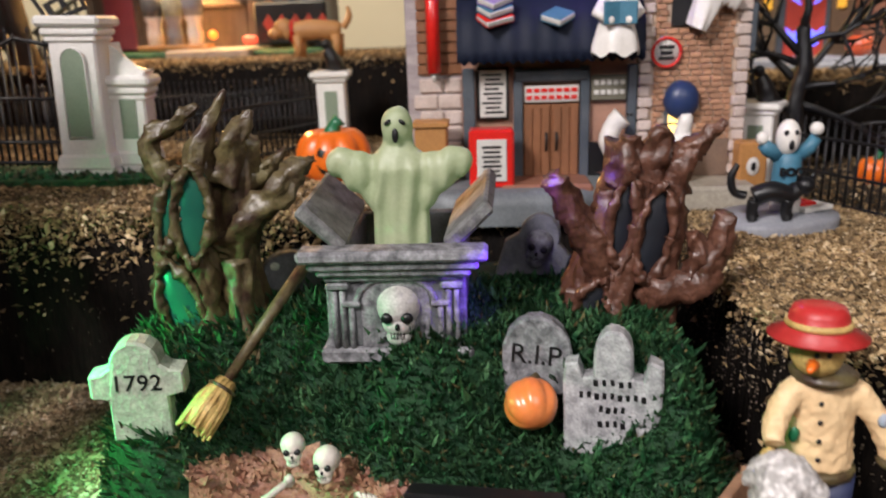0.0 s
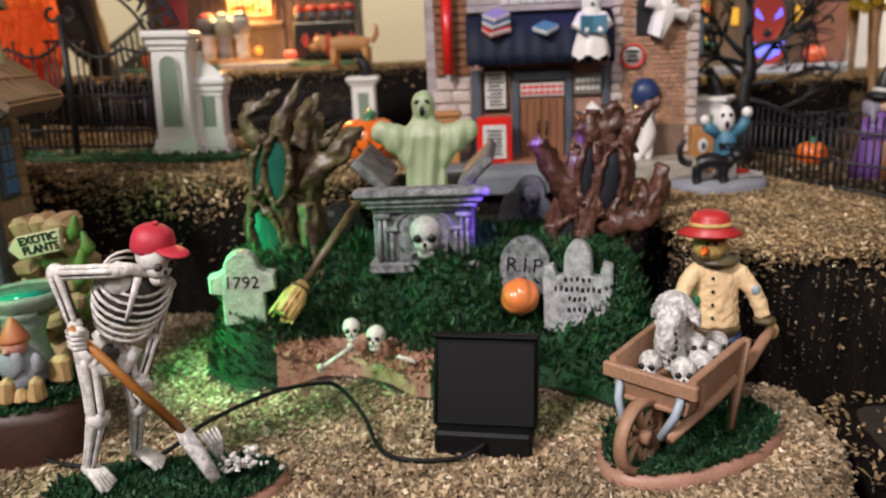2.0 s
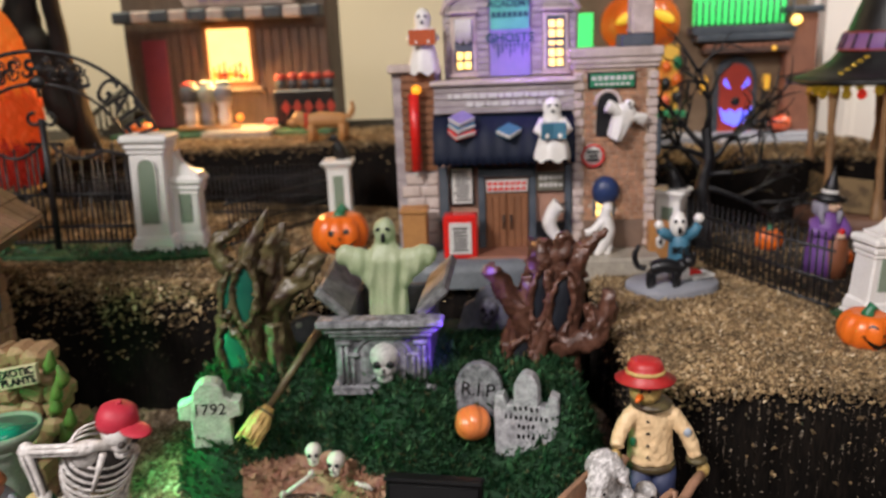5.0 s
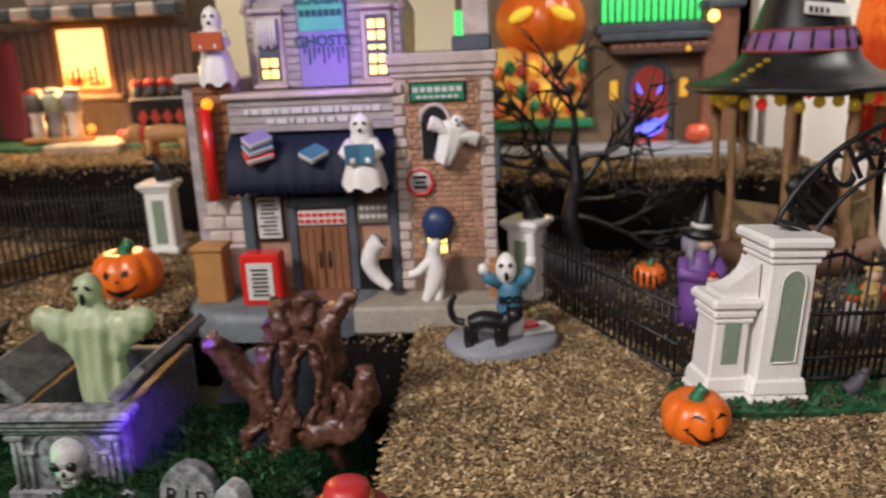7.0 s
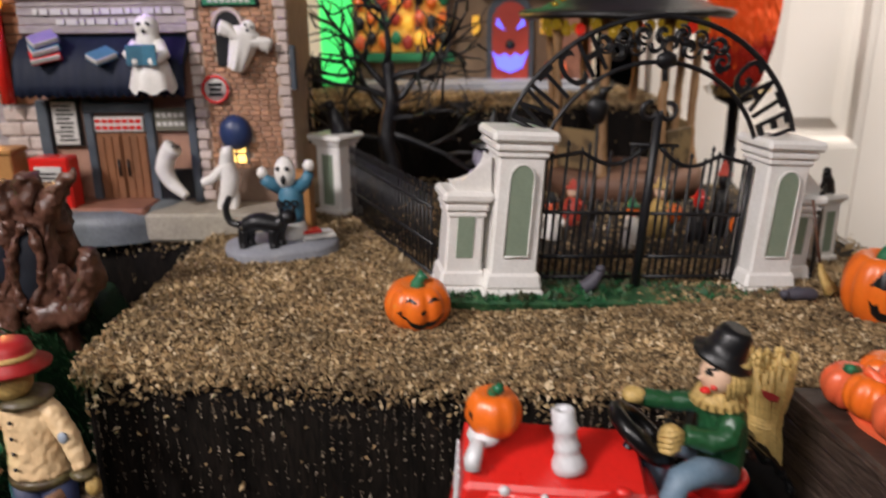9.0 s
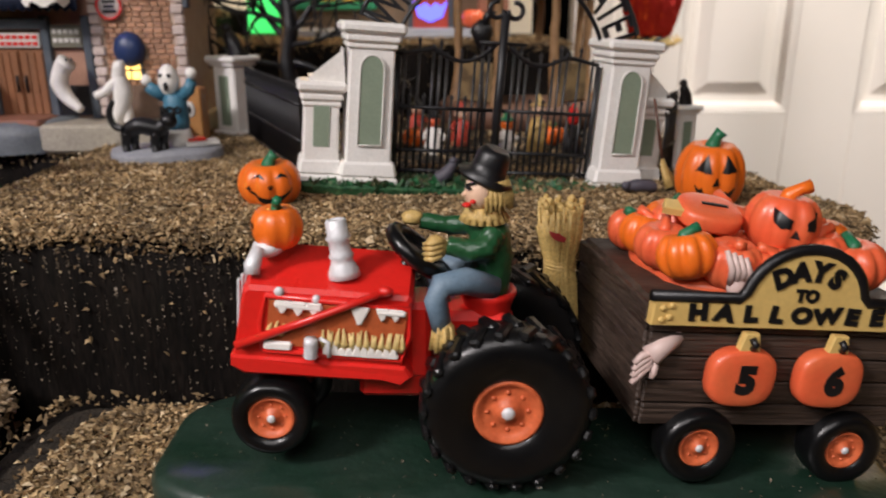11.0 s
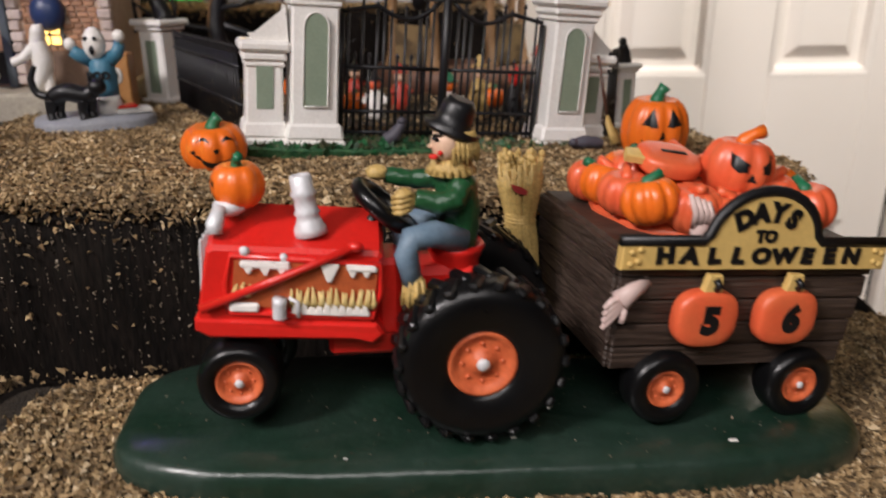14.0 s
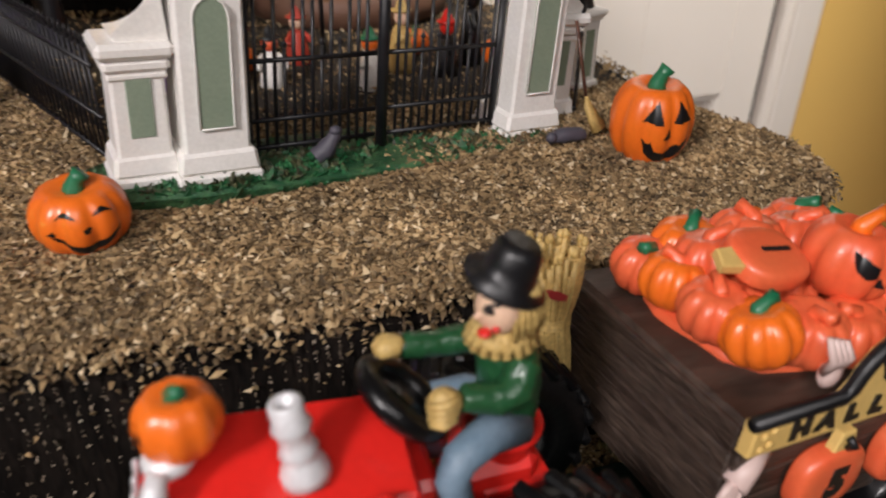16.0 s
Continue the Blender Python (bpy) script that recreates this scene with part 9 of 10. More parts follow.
BULB_R = mat("red_light_bulb", (0.7, 0.03, 0.02), 0.15, glow=(1.0, 0.04, 0.02), power=0.3, coat=0.5)


def gazebo():
    root = thing("hat_gazebo", pose(0.533, 0.735, 0.0), "gazebo with a giant black witch hat roof and amber lights", "gazebo")
    part("floor", Shape().lathe([(0.075, 0.0), (0.075, 0.016), (0.070, 0.020), (0.0002, 0.021)], (0, 0, 0.001), 28), mat("brown_gazebo_floor", (0.16, 0.08, 0.05), 0.6), root, "brown round floor")
    for k in range(8):
        a = 2 * math.pi * (k + 0.5) / 8
        x, y = 0.062 * math.cos(a), 0.062 * math.sin(a)
        part("column", limb(Shape(), [(x * 1.06, y * 1.06, 0.018), (x, y, 0.05), (x * 1.02, y * 0.98, 0.10), (x * 1.05, y * 1.05, 0.148)], [0.0065, 0.0038, 0.0034, 0.0050], 10, 0.0014, 90), PLANKT, root, "twisted tan wooden column")
        b = a + math.pi / 8
        if k != 5:
            part("rail_panel", Shape().box((0.060 * math.cos(b), 0.060 * math.sin(b), 0.040), (0.0025, 0.040, 0.034), 0.0008, Matrix.Rotation(b, 4, "Z")), mat("patched_rail", (0.09, 0.06, 0.03), 0.6, (0.22, 0.15, 0.07), 60, 0.9, sharp=True) if k == 0 else bpy.data.materials["patched_rail"], root, "spotted tan rail panel")
    part("brim", Shape().lathe([(0.050, 0.150), (0.088, 0.146), (0.0915, 0.149), (0.090, 0.1515), (0.074, 0.1545), (0.060, 0.1605), (0.050, 0.1690), (0.044, 0.178)], (0, 0, 0), 44, caps=False).rough(0.0030, 34), HATB, root, "black leathery hat brim")
    part("cone", Shape().lathe([(0.044, 0.177), (0.038, 0.196), (0.030, 0.218), (0.020, 0.245), (0.010, 0.268), (0.0002, 0.285)], (0, 0, 0), 30).rough(0.0014, 50), HATB, root, "tall pointed hat crown")
    part("ceiling", Shape().lathe([(0.052, 0.149), (0.0002, 0.156)], (0, 0, 0), 30), PLANKT, root)
    bd = part("hat_band", Shape().lathe([(0.0448, 0.1775), (0.0452, 0.179), (0.0412, 0.193), (0.0405, 0.1945)], (0, 0, 0), 36, caps=False), VIOLET, root, "violet hat band")
    for k in range(18):
        a = 2 * math.pi * k / 18
        part("stripe", Shape().tube([(0.0455 * math.cos(a), 0.0455 * math.sin(a), 0.1795), (0.0416 * math.cos(a + 0.03), 0.0416 * math.sin(a + 0.03), 0.1930)], 0.0014, 5), INK, bd)
    for z, r in ((0.1778, 0.0455), (0.1945, 0.0408)):
        part("trim", Shape().tube([(r * math.cos(a), r * math.sin(a), z) for a in [2 * math.pi * k / 36 for k in range(37)]], 0.0011, 5), mat("dull_red_trim", (0.3, 0.04, 0.03), 0.5), bd)
    tg = part("tag", Shape().box((0.004, -0.0385, 0.2090), (0.034, 0.0014, 0.011), 0.0004, Matrix.Rotation(math.radians(-26), 4, "X") @ Matrix.Rotation(math.radians(8), 4, "Y")), PAPER, root, "cream lettered tag")
    for k in range(7):
        part("bar", Shape().box((-0.0085 + k * 0.0042, -0.0395, 0.2095 - k * 0.0006), (0.003, 0.0010, 0.0050), 0.0002, Matrix.Rotation(math.radians(-26), 4, "X")), INK, tg)
    for k in range(30):
        a = 2 * math.pi * k / 30
        z = 0.139 + 0.003 * math.sin(k * 2.3)
        part("light_bulb", Shape().ball((0.067 * math.cos(a), 0.067 * math.sin(a), z), (0.0046, 0.0046, 0.0050), 9, 7), BULB_R if k % 7 == 5 else BULB, root, "")
    fl = Shape()
    rng = random.Random(5)
    for k in range(5):
        fl.ball((-0.066 + k * 0.006, -0.050 + k * 0.001, 0.158 + k * 0.0035), (0.0032, 0.002, 0.0018), 7, 5)
    part("amber_trim", fl, BULB, root, "amber lights on the brim")


gazebo()


REDD = mat("red_door_paint", (0.45, 0.05, 0.03), 0.5, (0.34, 0.035, 0.02), 70, 0.5)


def witch():
    root = thing("witch_figurine", pose(0.412, 0.562, 0.001), "small witch figurine in a purple cloak and pointed hat", "figurine")
    w = Shape()
    w.lathe([(0.0165, 0), (0.0155, 0.014), (0.0125, 0.032), (0.0105, 0.046), (0.0060, 0.054)], (0, 0, 0), 18)
    w.mi = 1
    w.lathe([(0.0105, 0.0), (0.0100, 0.016), (0.0085, 0.034), (0.003, 0.040)], (0.005, -0.0085, 0.0), 14)
    w.mi = 0
    for sx in (-1, 1):
        w.tube([(sx * 0.0095, -0.001, 0.047), (sx * 0.0125 + 0.001, -0.006, 0.038), (0.005 + sx * 0.0030, -0.0145, 0.0365)], [0.0048, 0.0052, 0.0040], 10)
    w.rough(0.0012, 150)
    w.mi = 2
    w.ball((0.0025, -0.0055, 0.0600), (0.0052, 0.0050, 0.0064), 12, 9)
    w.tube([(0.004, -0.0095, 0.0600), (0.0055, -0.0125, 0.0588)], [0.0014, 0.0004], 6)
    w.ball((0.0055, -0.0165, 0.0365), (0.0040, 0.0028, 0.0028), 9, 7)
    w.mi = 3
    w.ball((-0.0035, 0.001, 0.0580), (0.0078, 0.0075, 0.0100), 14, 9, bumpy=0.25, freq=240)
    for sx in (-1, 1):
        w.tube([(sx * 0.006, -0.004, 0.060), (sx * 0.0075, -0.0065, 0.052), (sx * 0.006, -0.0085, 0.045)], [0.0024, 0.0026, 0.0012], 7)
    w.mi = 4
    w.lathe([(0.0002, 0.0), (0.0135, -0.002), (0.0140, -0.0004), (0.0068, 0.003), (0.0045, 0.012), (0.0020, 0.020), (0.0002, 0.026)], (0, -0.001, 0.0660), 18, Matrix.Rotation(0.12, 4, "Y"))
    w.mi = 5
    w.lathe([(0.0072, 0.0), (0.0066, 0.0030)], (0.0004, -0.001, 0.0690), 18, Matrix.Rotation(0.12, 4, "Y"))
    w.mi = 6
    w.ball((0.0055, -0.0170, 0.0405), (0.0026, 0.0022, 0.0028), 8, 6)
    part("witch_figure", w, [mat("purple_cloak_paint", (0.16, 0.06, 0.28), 0.45, (0.24, 0.12, 0.36), 90, 0.5), mat("rust_skirt_paint", (0.26, 0.09, 0.04), 0.5), SKIN, mat("grey_hair_paint", (0.3, 0.28, 0.34), 0.6), INK, PAPER, RED], root)
    return root


witch()
jack("jack_o_lantern", pose(0.395, 0.640, 0.001, 0, 0, 30), 0.013, 0.022, "orange pumpkin in the shade behind the fence", [[(-26, 10), (-14, 6), (-20, 24)], [(8, 8), (20, 10), (18, 24)]])
# small things seen through the gate
for k, (x, y, c1, c2, c3, h, lab) in enumerate(((0.455, 0.560, WHITE, CORAL, INK, 0.036, "white and coral"), (0.475, 0.600, REDD, SKIN, REDD, 0.036, "dull red caped"), (0.507, 0.545, WHITE, ORANGE, STEM, 0.036, "white and orange pumpkin-headed"), (0.532, 0.572, STRAW, SKIN, STRAW, 0.044, "thin straw-coloured"), (0.556, 0.560, INK, RED, RED, 0.038, "black and red"), (0.578, 0.580, INK, INK, REDD, 0.052, "tall black hooded"), (0.590, 0.545, INK, SKIN, INK, 0.034, "small black cloaked"), (0.440, 0.625, REDD, SKIN, INK, 0.036, "dark red hatted"))):
    s = Shape()
    s.lathe([(0.0075, 0), (0.0070, h * 0.3), (0.0048, h * 0.58), (0.003, h * 0.66)], (0, 0, 0), 12)
    for sx in (-1, 1):
        s.tube([(sx * 0.0036, 0, h * 0.60), (sx * 0.0078, -0.002, h * 0.46), (sx * 0.0070, -0.006, h * 0.42 + 0.002 * k % 0.008)], [0.0018, 0.0018, 0.0014], 7)
    s.rough(0.0006, 260)
    s.mi = 1
    s.ball((0, -0.001, h * 0.77), (0.0048, 0.0048, h * 0.125), 10, 7)
    s.mi = 2
    s.lathe([(0.0062, 0), (0.0064, 0.0006), (0.0036, 0.0014), (0.0022, h * 0.14), (0.0003, h * 0.20)], (0, -0.0005, h * 0.85), 10)
    tagged(part("toy_figurine", s, [c1, c2, c3], None, "", pose(x, y, -0.003, 0, 0, 15 * k)), lab + " little figurine behind the iron gate", "figurine", "little figurines")
lp = thing("sign_pole", pose(0.492, 0.610, -0.004), "thin black pole topped by a small raven shape", "pole")
part("pole", Shape().tube([(0, 0, 0), (0.0005, 0, 0.078)], [0.0016, 0.0012], 8), INK, lp)
part("raven_figure", Shape().ball((0, 0, 0.088), (0.0085, 0.006, 0.0100), 12, 8, bumpy=0.3, freq=160).tube([(0.002, 0, 0.095), (0.004, -0.001, 0.102), (0.010, -0.002, 0.104)], [0.004, 0.0036, 0.0006], 8), INK, lp, "black raven")
for k, (x, y) in enumerate(((0.440, 0.590), (0.548, 0.600), (0.590, 0.565))):
    jack("jack_o_lantern", pose(x, y, 0.0, 0, 0, 40 * k), 0.0095, 0.0155, "small orange pumpkin behind the iron gate", [[(-26, 10), (-14, 6), (-20, 24)], [(8, 8), (20, 10), (18, 24)]])


def plume(m, top, mid, base, label, lift=0.0, wide=0.034):
    """A fuzzy cone of dyed feathers on a dark stand."""
    root = thing("feather_tree", m, label, "feather tree", "feather trees")
    part("stand", Shape().lathe([(0.014, 0), (0.010, 0.006), (0.005, 0.012), (0.005, 0.030 + lift), (0.017, 0.036 + lift), (0.019, 0.046 + lift), (0.015, 0.050 + lift)], (0, 0, 0), 18), IRON, root, "black stand")
    hay = Shape()
    rng = random.Random(3)
    for k in range(110):
        a, r = rng.uniform(0, 6.28), rng.uniform(0.004, 0.024)
        hay.tube([(r * math.cos(a), r * math.sin(a), 0.040 + lift), (r * 1.2 * math.cos(a + 0.5), r * 1.2 * math.sin(a + 0.5), 0.047 + lift + rng.uniform(-0.003, 0.002))], 0.0008, 4)
    tagged(part("hay", hay, STRAW, root), kind="stuff")
    core = Shape().lathe([(wide * 0.9 * math.sqrt(max(0.0, 1 - ((z - 0.125) / 0.085) ** 2)) + 0.0004, z + lift) for z in [0.042 + 0.0083 * k for k in range(21)]], (0, 0, 0), 24)
    part("feather_body", core, mid, root)
    rows = ((0.050, base), (0.066, base), (0.082, base), (0.098, mid), (0.114, mid), (0.130, mid), (0.146, top), (0.162, top), (0.178, top), (0.194, top))
    for z, mm in rows:
        sp = Shape()
        for k in range(420):
            a = rng.uniform(0, 6.28)
            z0 = z + rng.uniform(-0.010, 0.010)
            r1 = wide * math.sqrt(max(0.04, 1 - ((z0 - 0.125) / 0.088) ** 2)) * rng.uniform(0.93, 1.04)
            sp.tube([(0.8 * r1 * math.cos(a), 0.8 * r1 * math.sin(a), z0 + 0.007 + lift), (0.98 * r1 * math.cos(a), 0.98 * r1 * math.sin(a), z0 + 0.001 + lift), (r1 * math.cos(a + 0.05), r1 * math.sin(a + 0.05), z0 - 0.008 + lift)], [0.0010, 0.0012, 0.0003], 3)
        tagged(part("feather_tuft", sp, mm, root), kind="stuff")
    return root


# emission added to the feathers brightens them, strongest at the orange top
P_O = mat("orange_feather_glow", (0.85, 0.22, 0.03), 0.8, (0.75, 0.16, 0.02), 40, 0.6, glow=(1, 0.25, 0.03), power=0.3)
P_OR = mat("red_orange_feather_glow", (0.75, 0.10, 0.02), 0.8, (0.65, 0.07, 0.02), 40, 0.6, glow=(1, 0.14, 0.02), power=0.2)
P_R = mat("red_feather_glow", (0.55, 0.03, 0.02), 0.8, (0.42, 0.02, 0.02), 40, 0.6, glow=(1, 0.05, 0.02), power=0.05)
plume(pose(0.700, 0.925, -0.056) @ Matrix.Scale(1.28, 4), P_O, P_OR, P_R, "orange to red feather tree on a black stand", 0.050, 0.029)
tagged(part("ground_feather", Shape().box((0.675, 0.93, -0.178), (0.10, 0.10, 0.244), 0.004).rough(0.0012, 90), FOAM), "small dark foam block under a feather tree", "display tier", kind="structure")
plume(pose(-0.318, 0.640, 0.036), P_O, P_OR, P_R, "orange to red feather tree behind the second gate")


# ---- the right-hand far house with a demon door ----
BEIGE = mat("beige_stucco", (0.22, 0.145, 0.085), 0.7, (0.12, 0.08, 0.05), 50, 0.6, 0.1, 500, 0.2, 260)
BLUEL = mat("blue_light", (0.1, 0.1, 0.9), 0.4, glow=(0.12, 0.14, 1.0), power=2.0)
GREENL = mat("green_light", (0.05, 0.6, 0.15), 0.4, glow=(0.08, 1.0, 0.2), power=0.9)
PORCHL = mat("porch_light", (0.9, 0.6, 0.2), 0.4, glow=(1.0, 0.62, 0.14), power=3.2)
AMBERL = mat("amber_light", (0.9, 0.5, 0.05), 0.4, glow=(1.0, 0.5, 0.06), power=0.5)
ROOFB = mat("brown_roof", (0.14, 0.08, 0.06), 0.7, (0.09, 0.06, 0.05), 60, 0.7, 0.2)


def demon_house():
    O = Vector((0.40, 0.93, 0.069))
    root = thing("demon_house", pose(*O), "beige far house with a glowing blue demon face door", "house")
    B = lambda nm, lo, hi, mm, lab="", b=0.001, par=None: part(nm, Shape().box([(a + c) / 2 for a, c in zip(lo, hi)], [c - a for a, c in zip(lo, hi)], b), mm, par or root, lab)  # noqa: E731
    B("wall", (-0.165, 0.0, 0.0), (0.130, 0.10, 0.21), BEIGE, "beige stuccoed wall")
    B("terrace", (-0.12, -0.045, -0.002), (0.135, 0.0, 0.010), GREYP, "grey stone terrace", 0.002)
    B("kerb", (0.015, -0.060, -0.002), (0.12, -0.045, 0.006), GREYP, "grey stone step", 0.002)
    part("door_surround", Shape().prism([(x + 0.046, z) for x, z in arch_outline(0.052, 0.008, 0.096)], -0.006, 0.002, 0.001), SLATE, root, "grey arched door surround")
    d = part("door", Shape().prism([(x + 0.046, z) for x, z in arch_outline(0.040, 0.008, 0.088)], -0.009, -0.004, 0.0008), REDD, root, "red arched door")
    for s in (-1, 1):
        part("glowing_eye", Shape().prism([(0.046 + s * 0.006, 0.062), (0.046 + s * 0.016, 0.068), (0.046 + s * 0.014, 0.076)][:: s], -0.0105, -0.008, 0.0004), BLUEL, d, "blue lit eye")
    part("knocker", Shape().ball((0.046, -0.009, 0.047), (0.0055, 0.003, 0.0055), 10, 7), INK, d)
    part("glowing_grin", Shape().prism([(0.026, 0.040), (0.034, 0.034), (0.040, 0.038), (0.046, 0.033), (0.052, 0.038), (0.058, 0.034), (0.066, 0.040), (0.060, 0.022), (0.046, 0.016), (0.032, 0.022)][::-1], -0.0108, -0.008, 0.0004), BLUEL, d, "blue lit grin")
    B("porch_roof", (0.0, -0.030, 0.106), (0.10, 0.0, 0.114), ROOFB, "brown porch roof", 0.002)
    for k in range(12):
        B("shingle", (0.001 + k * 0.0083, -0.031, 0.112), (0.0085 + k * 0.0083, -0.004, 0.117), PAVE_R, "", 0.001)
    B("balcony_floor", (-0.015, -0.028, 0.128), (0.108, 0.0, 0.138), SLATE, "slate balcony slab", 0.0015)
    B("balcony_floor", (-0.010, -0.032, 0.120), (0.104, 0.0, 0.128), SLATE, "", 0.0015)
    B("green_window", (-0.008, -0.004, 0.140), (0.102, 0.001, 0.19), GREENL, "green lit balcony window")
    for k in range(16):
        part("baluster", Shape().tube([(-0.010 + k * 0.0075, -0.024, 0.138), (-0.010 + k * 0.0075, -0.024, 0.168)], 0.0014, 6), SLATE, root)
    B("brick_pier", (0.100, -0.020, 0.0), (0.135, 0.01, 0.150), PAVE_R, "brown brick pier", 0.0015)
    B("pier_cap", (0.096, -0.024, 0.150), (0.140, 0.012, 0.158), SLATE, "", 0.0015)
    part("amber_lamp", Shape().ball((0.106, -0.028, 0.142), 0.0060, 12, 9), PORCHL, root, "round amber porch lamp")
    part("amber_lamp", Shape().ball((0.080, -0.034, 0.110), 0.0030, 9, 7), AMBERL, root, "small amber lamp")
    # dormer on the left: shop window full of warm light under a pumpkin roof
    sw = B("shop_window", (-0.125, -0.008, 0.040), (-0.020, 0.001, 0.118), mat("warm_shop_light", (0.8, 0.3, 0.05), 0.5, (0.9, 0.6, 0.1), 30, 1.0, sharp=True, glow=(1.0, 0.40, 0.05), power=0.16), "warm lit shop window")
    for k in range(4):
        B("mullion", (-0.127 + k * 0.034, -0.011, 0.038), (-0.122 + k * 0.034, -0.006, 0.120), ROOFB, "", 0.0008, sw)
    for k in range(24):
        part("ornament", Shape().ball((-0.120 + (k % 8) * 0.0132, -0.013, 0.050 + 0.021 * (k // 8) + 0.005 * (k % 2)), (0.0062, 0.0045, 0.0078), 9, 7, bumpy=0.3, freq=160), (CORAL, AMBERL, REDD, GREEN, ORANGE, INK)[(k * 5 + k // 8) % 6], sw)
    B("shop_sill", (-0.130, -0.016, 0.030), (-0.016, 0.0, 0.039), GREEN, "green window sill", 0.0015)
    pr = Shape()
    pumpkin_shape(pr, 0.052, 0.078, 10, 0.10, 50, 14, c=(-0.072, 0.018, 0.106))
    part("pumpkin_roof", pr, ORANGE, root, "giant orange pumpkin roof")
    for s in (-1, 1):
        part("glowing_eye", Shape().ball((-0.072 + s * 0.022, -0.031, 0.152), (0.014, 0.006, 0.0060), 12, 8, Matrix.Rotation(s * 0.45, 4, "Y")), mat("yellow_light", (0.9, 0.6, 0.05), 0.5, glow=(1.0, 0.62, 0.05), power=0.55) if s < 0 else bpy.data.materials["yellow_light"], root, "yellow lit eye")
    # column lit green: the light is put in as its own emission
    B("green_column", (-0.166, -0.004, 0.004), (-0.130, 0.002, 0.16), GREENL, "far house column, its green light added as glow")
    B("side_lamp", (0.080, -0.006, 0.058), (0.088, 0.0, 0.078), AMBERL, "yellow door lamp", 0.001)
    B("side_lamp", (0.004, -0.006, 0.058), (0.012, 0.0, 0.078), AMBERL, "yellow door lamp", 0.001)
    s = Shape()
    pumpkin_shape(s, 0.013, 0.022, 9, 0.1, 36, 10, c=(0.094, -0.030, 0.010))
    part("pumpkin", s, CORAL, root, "orange pumpkin on the terrace")


demon_house()


# ---- the left-hand far shop with its warm window ----
STAIRG = mat("weathered_grey_green_wood", (0.13, 0.125, 0.10), 0.7, (0.07, 0.07, 0.055), 70, 0.7, 0.2, 500, 0.3, 260)
# glowing colour of the lumps added to the far shop's pane
AMBERW = mat("amber_lump_glow", (0.7, 0.3, 0.04), 0.3, glow=(1.0, 0.45, 0.05), power=0.8)


def far_shop():
    O = Vector((-0.17, 0.92, 0.100))
    root = thing("far_shop", pose(*O), "grey-brown wooden shop with a warm glowing window", "house")
    B = lambda nm, lo, hi, mm, lab="", b=0.001, par=None: part(nm, Shape().box([(a + c) / 2 for a, c in zip(lo, hi)], [c - a for a, c in zip(lo, hi)], b), mm, par or root, lab)  # noqa: E731
    WB = mat("grey_brown_boards", (0.17, 0.12, 0.09), 0.65, (0.10, 0.07, 0.055), 60, 0.7, 0.2, 500, 0.3, 260, stretch=(3, 1, 0.4))
    B("wall", (-0.150, 0.0, 0.0), (0.110, 0.09, 0.20), WB, "grey-brown plank wall")
    for k in range(22):
        x = -0.149 + k * 0.0118
        if -0.052 < x < 0.012:
            continue
        B("board", (x, -0.003, 0.012), (x + 0.0108, 0.001, 0.128), WB, "", 0.0008)
    fr = B("window_frame", (-0.049, -0.006, 0.056), (0.019, 0.002, 0.136), mat("orange_brown_frame", (0.34, 0.16, 0.06), 0.5), "orange-brown window frame", 0.0015)
    part("glowing_pane", Shape().box((-0.015, -0.0075, 0.096), (0.053, 0.002, 0.064), 0.0006), mat("warm_window_light", (1.0, 0.6, 0.25), 0.5, (0.9, 0.4, 0.1), 40, 0.8, glow=(1.0, 0.50, 0.15), power=2.8), fr, "glowing warm window")
    # made-up lumps mottle the pane's even glow, more orange low down
    for k in range(7):
        part("amber_lump", Shape().lathe([(0.0030, 0), (0.0034, 0.008), (0.0016, 0.012), (0.0014, 0.016 + 0.003 * (k % 3))], (-0.036 + k * 0.0068, -0.0095, 0.0655), 8), (AMBERW, ORANGE, REDD)[k % 3], fr)
    B("sill", (-0.056, -0.012, 0.050), (0.026, 0.0, 0.056), WB, "", 0.0012)
    for k in range(11):
        x = -0.150 + k * 0.0236
        B("awning_flap", (x, -0.030, 0.138), (x + 0.0225, -0.004, 0.152), (SLATE, QUOIN)[k % 2], "grey and cream awning flap", 0.002)
    sb = part("sign_board", Shape().prism([(-0.060, 0.154), (0.075, 0.154), (0.082, 0.175), (0.070, 0.20), (-0.055, 0.20), (-0.068, 0.175)], -0.024, -0.010, 0.0015), QUOIN, root, "cream shaped sign board")
    for k in range(6):
        part("bar", Shape().box((-0.035 + k * 0.017, -0.0250, 0.166), (0.012, 0.0012, 0.010), 0.0003), PURP, sb)
    B("door", (-0.128, -0.005, 0.008), (-0.096, 0.001, 0.118), mat("pink_red_door", (0.36, 0.07, 0.10), 0.5), "pink-red shop door")
    B("lawn", (-0.155, -0.070, -0.004), (0.120, 0.0, 0.006), GRASS, "green flocked plot edge", 0.002)
    B("path", (-0.035, -0.085, -0.004), (0.050, -0.002, 0.0085), PAVE, "pale paved path", 0.002)
    for k in range(6):
        B("stair", (-0.186 + k * 0.007, -0.040 + k * 0.002, 0.002), (-0.138, 0.0, 0.006 + k * 0.0055), STAIRG, "grey stair tread", 0.001)
    for s in range(7):
        part("rail_post", Shape().tube([(-0.184 + s * 0.0075, -0.042, 0.004 + s * 0.005), (-0.184 + s * 0.0075, -0.042, 0.030 + s * 0.0052)], 0.002, 6), STAIRG, root)
    part("hand_rail", Shape().tube([(-0.188, -0.042, 0.029), (-0.136, -0.042, 0.064)], 0.003, 8), STAIRG, root, "grey stair rail")
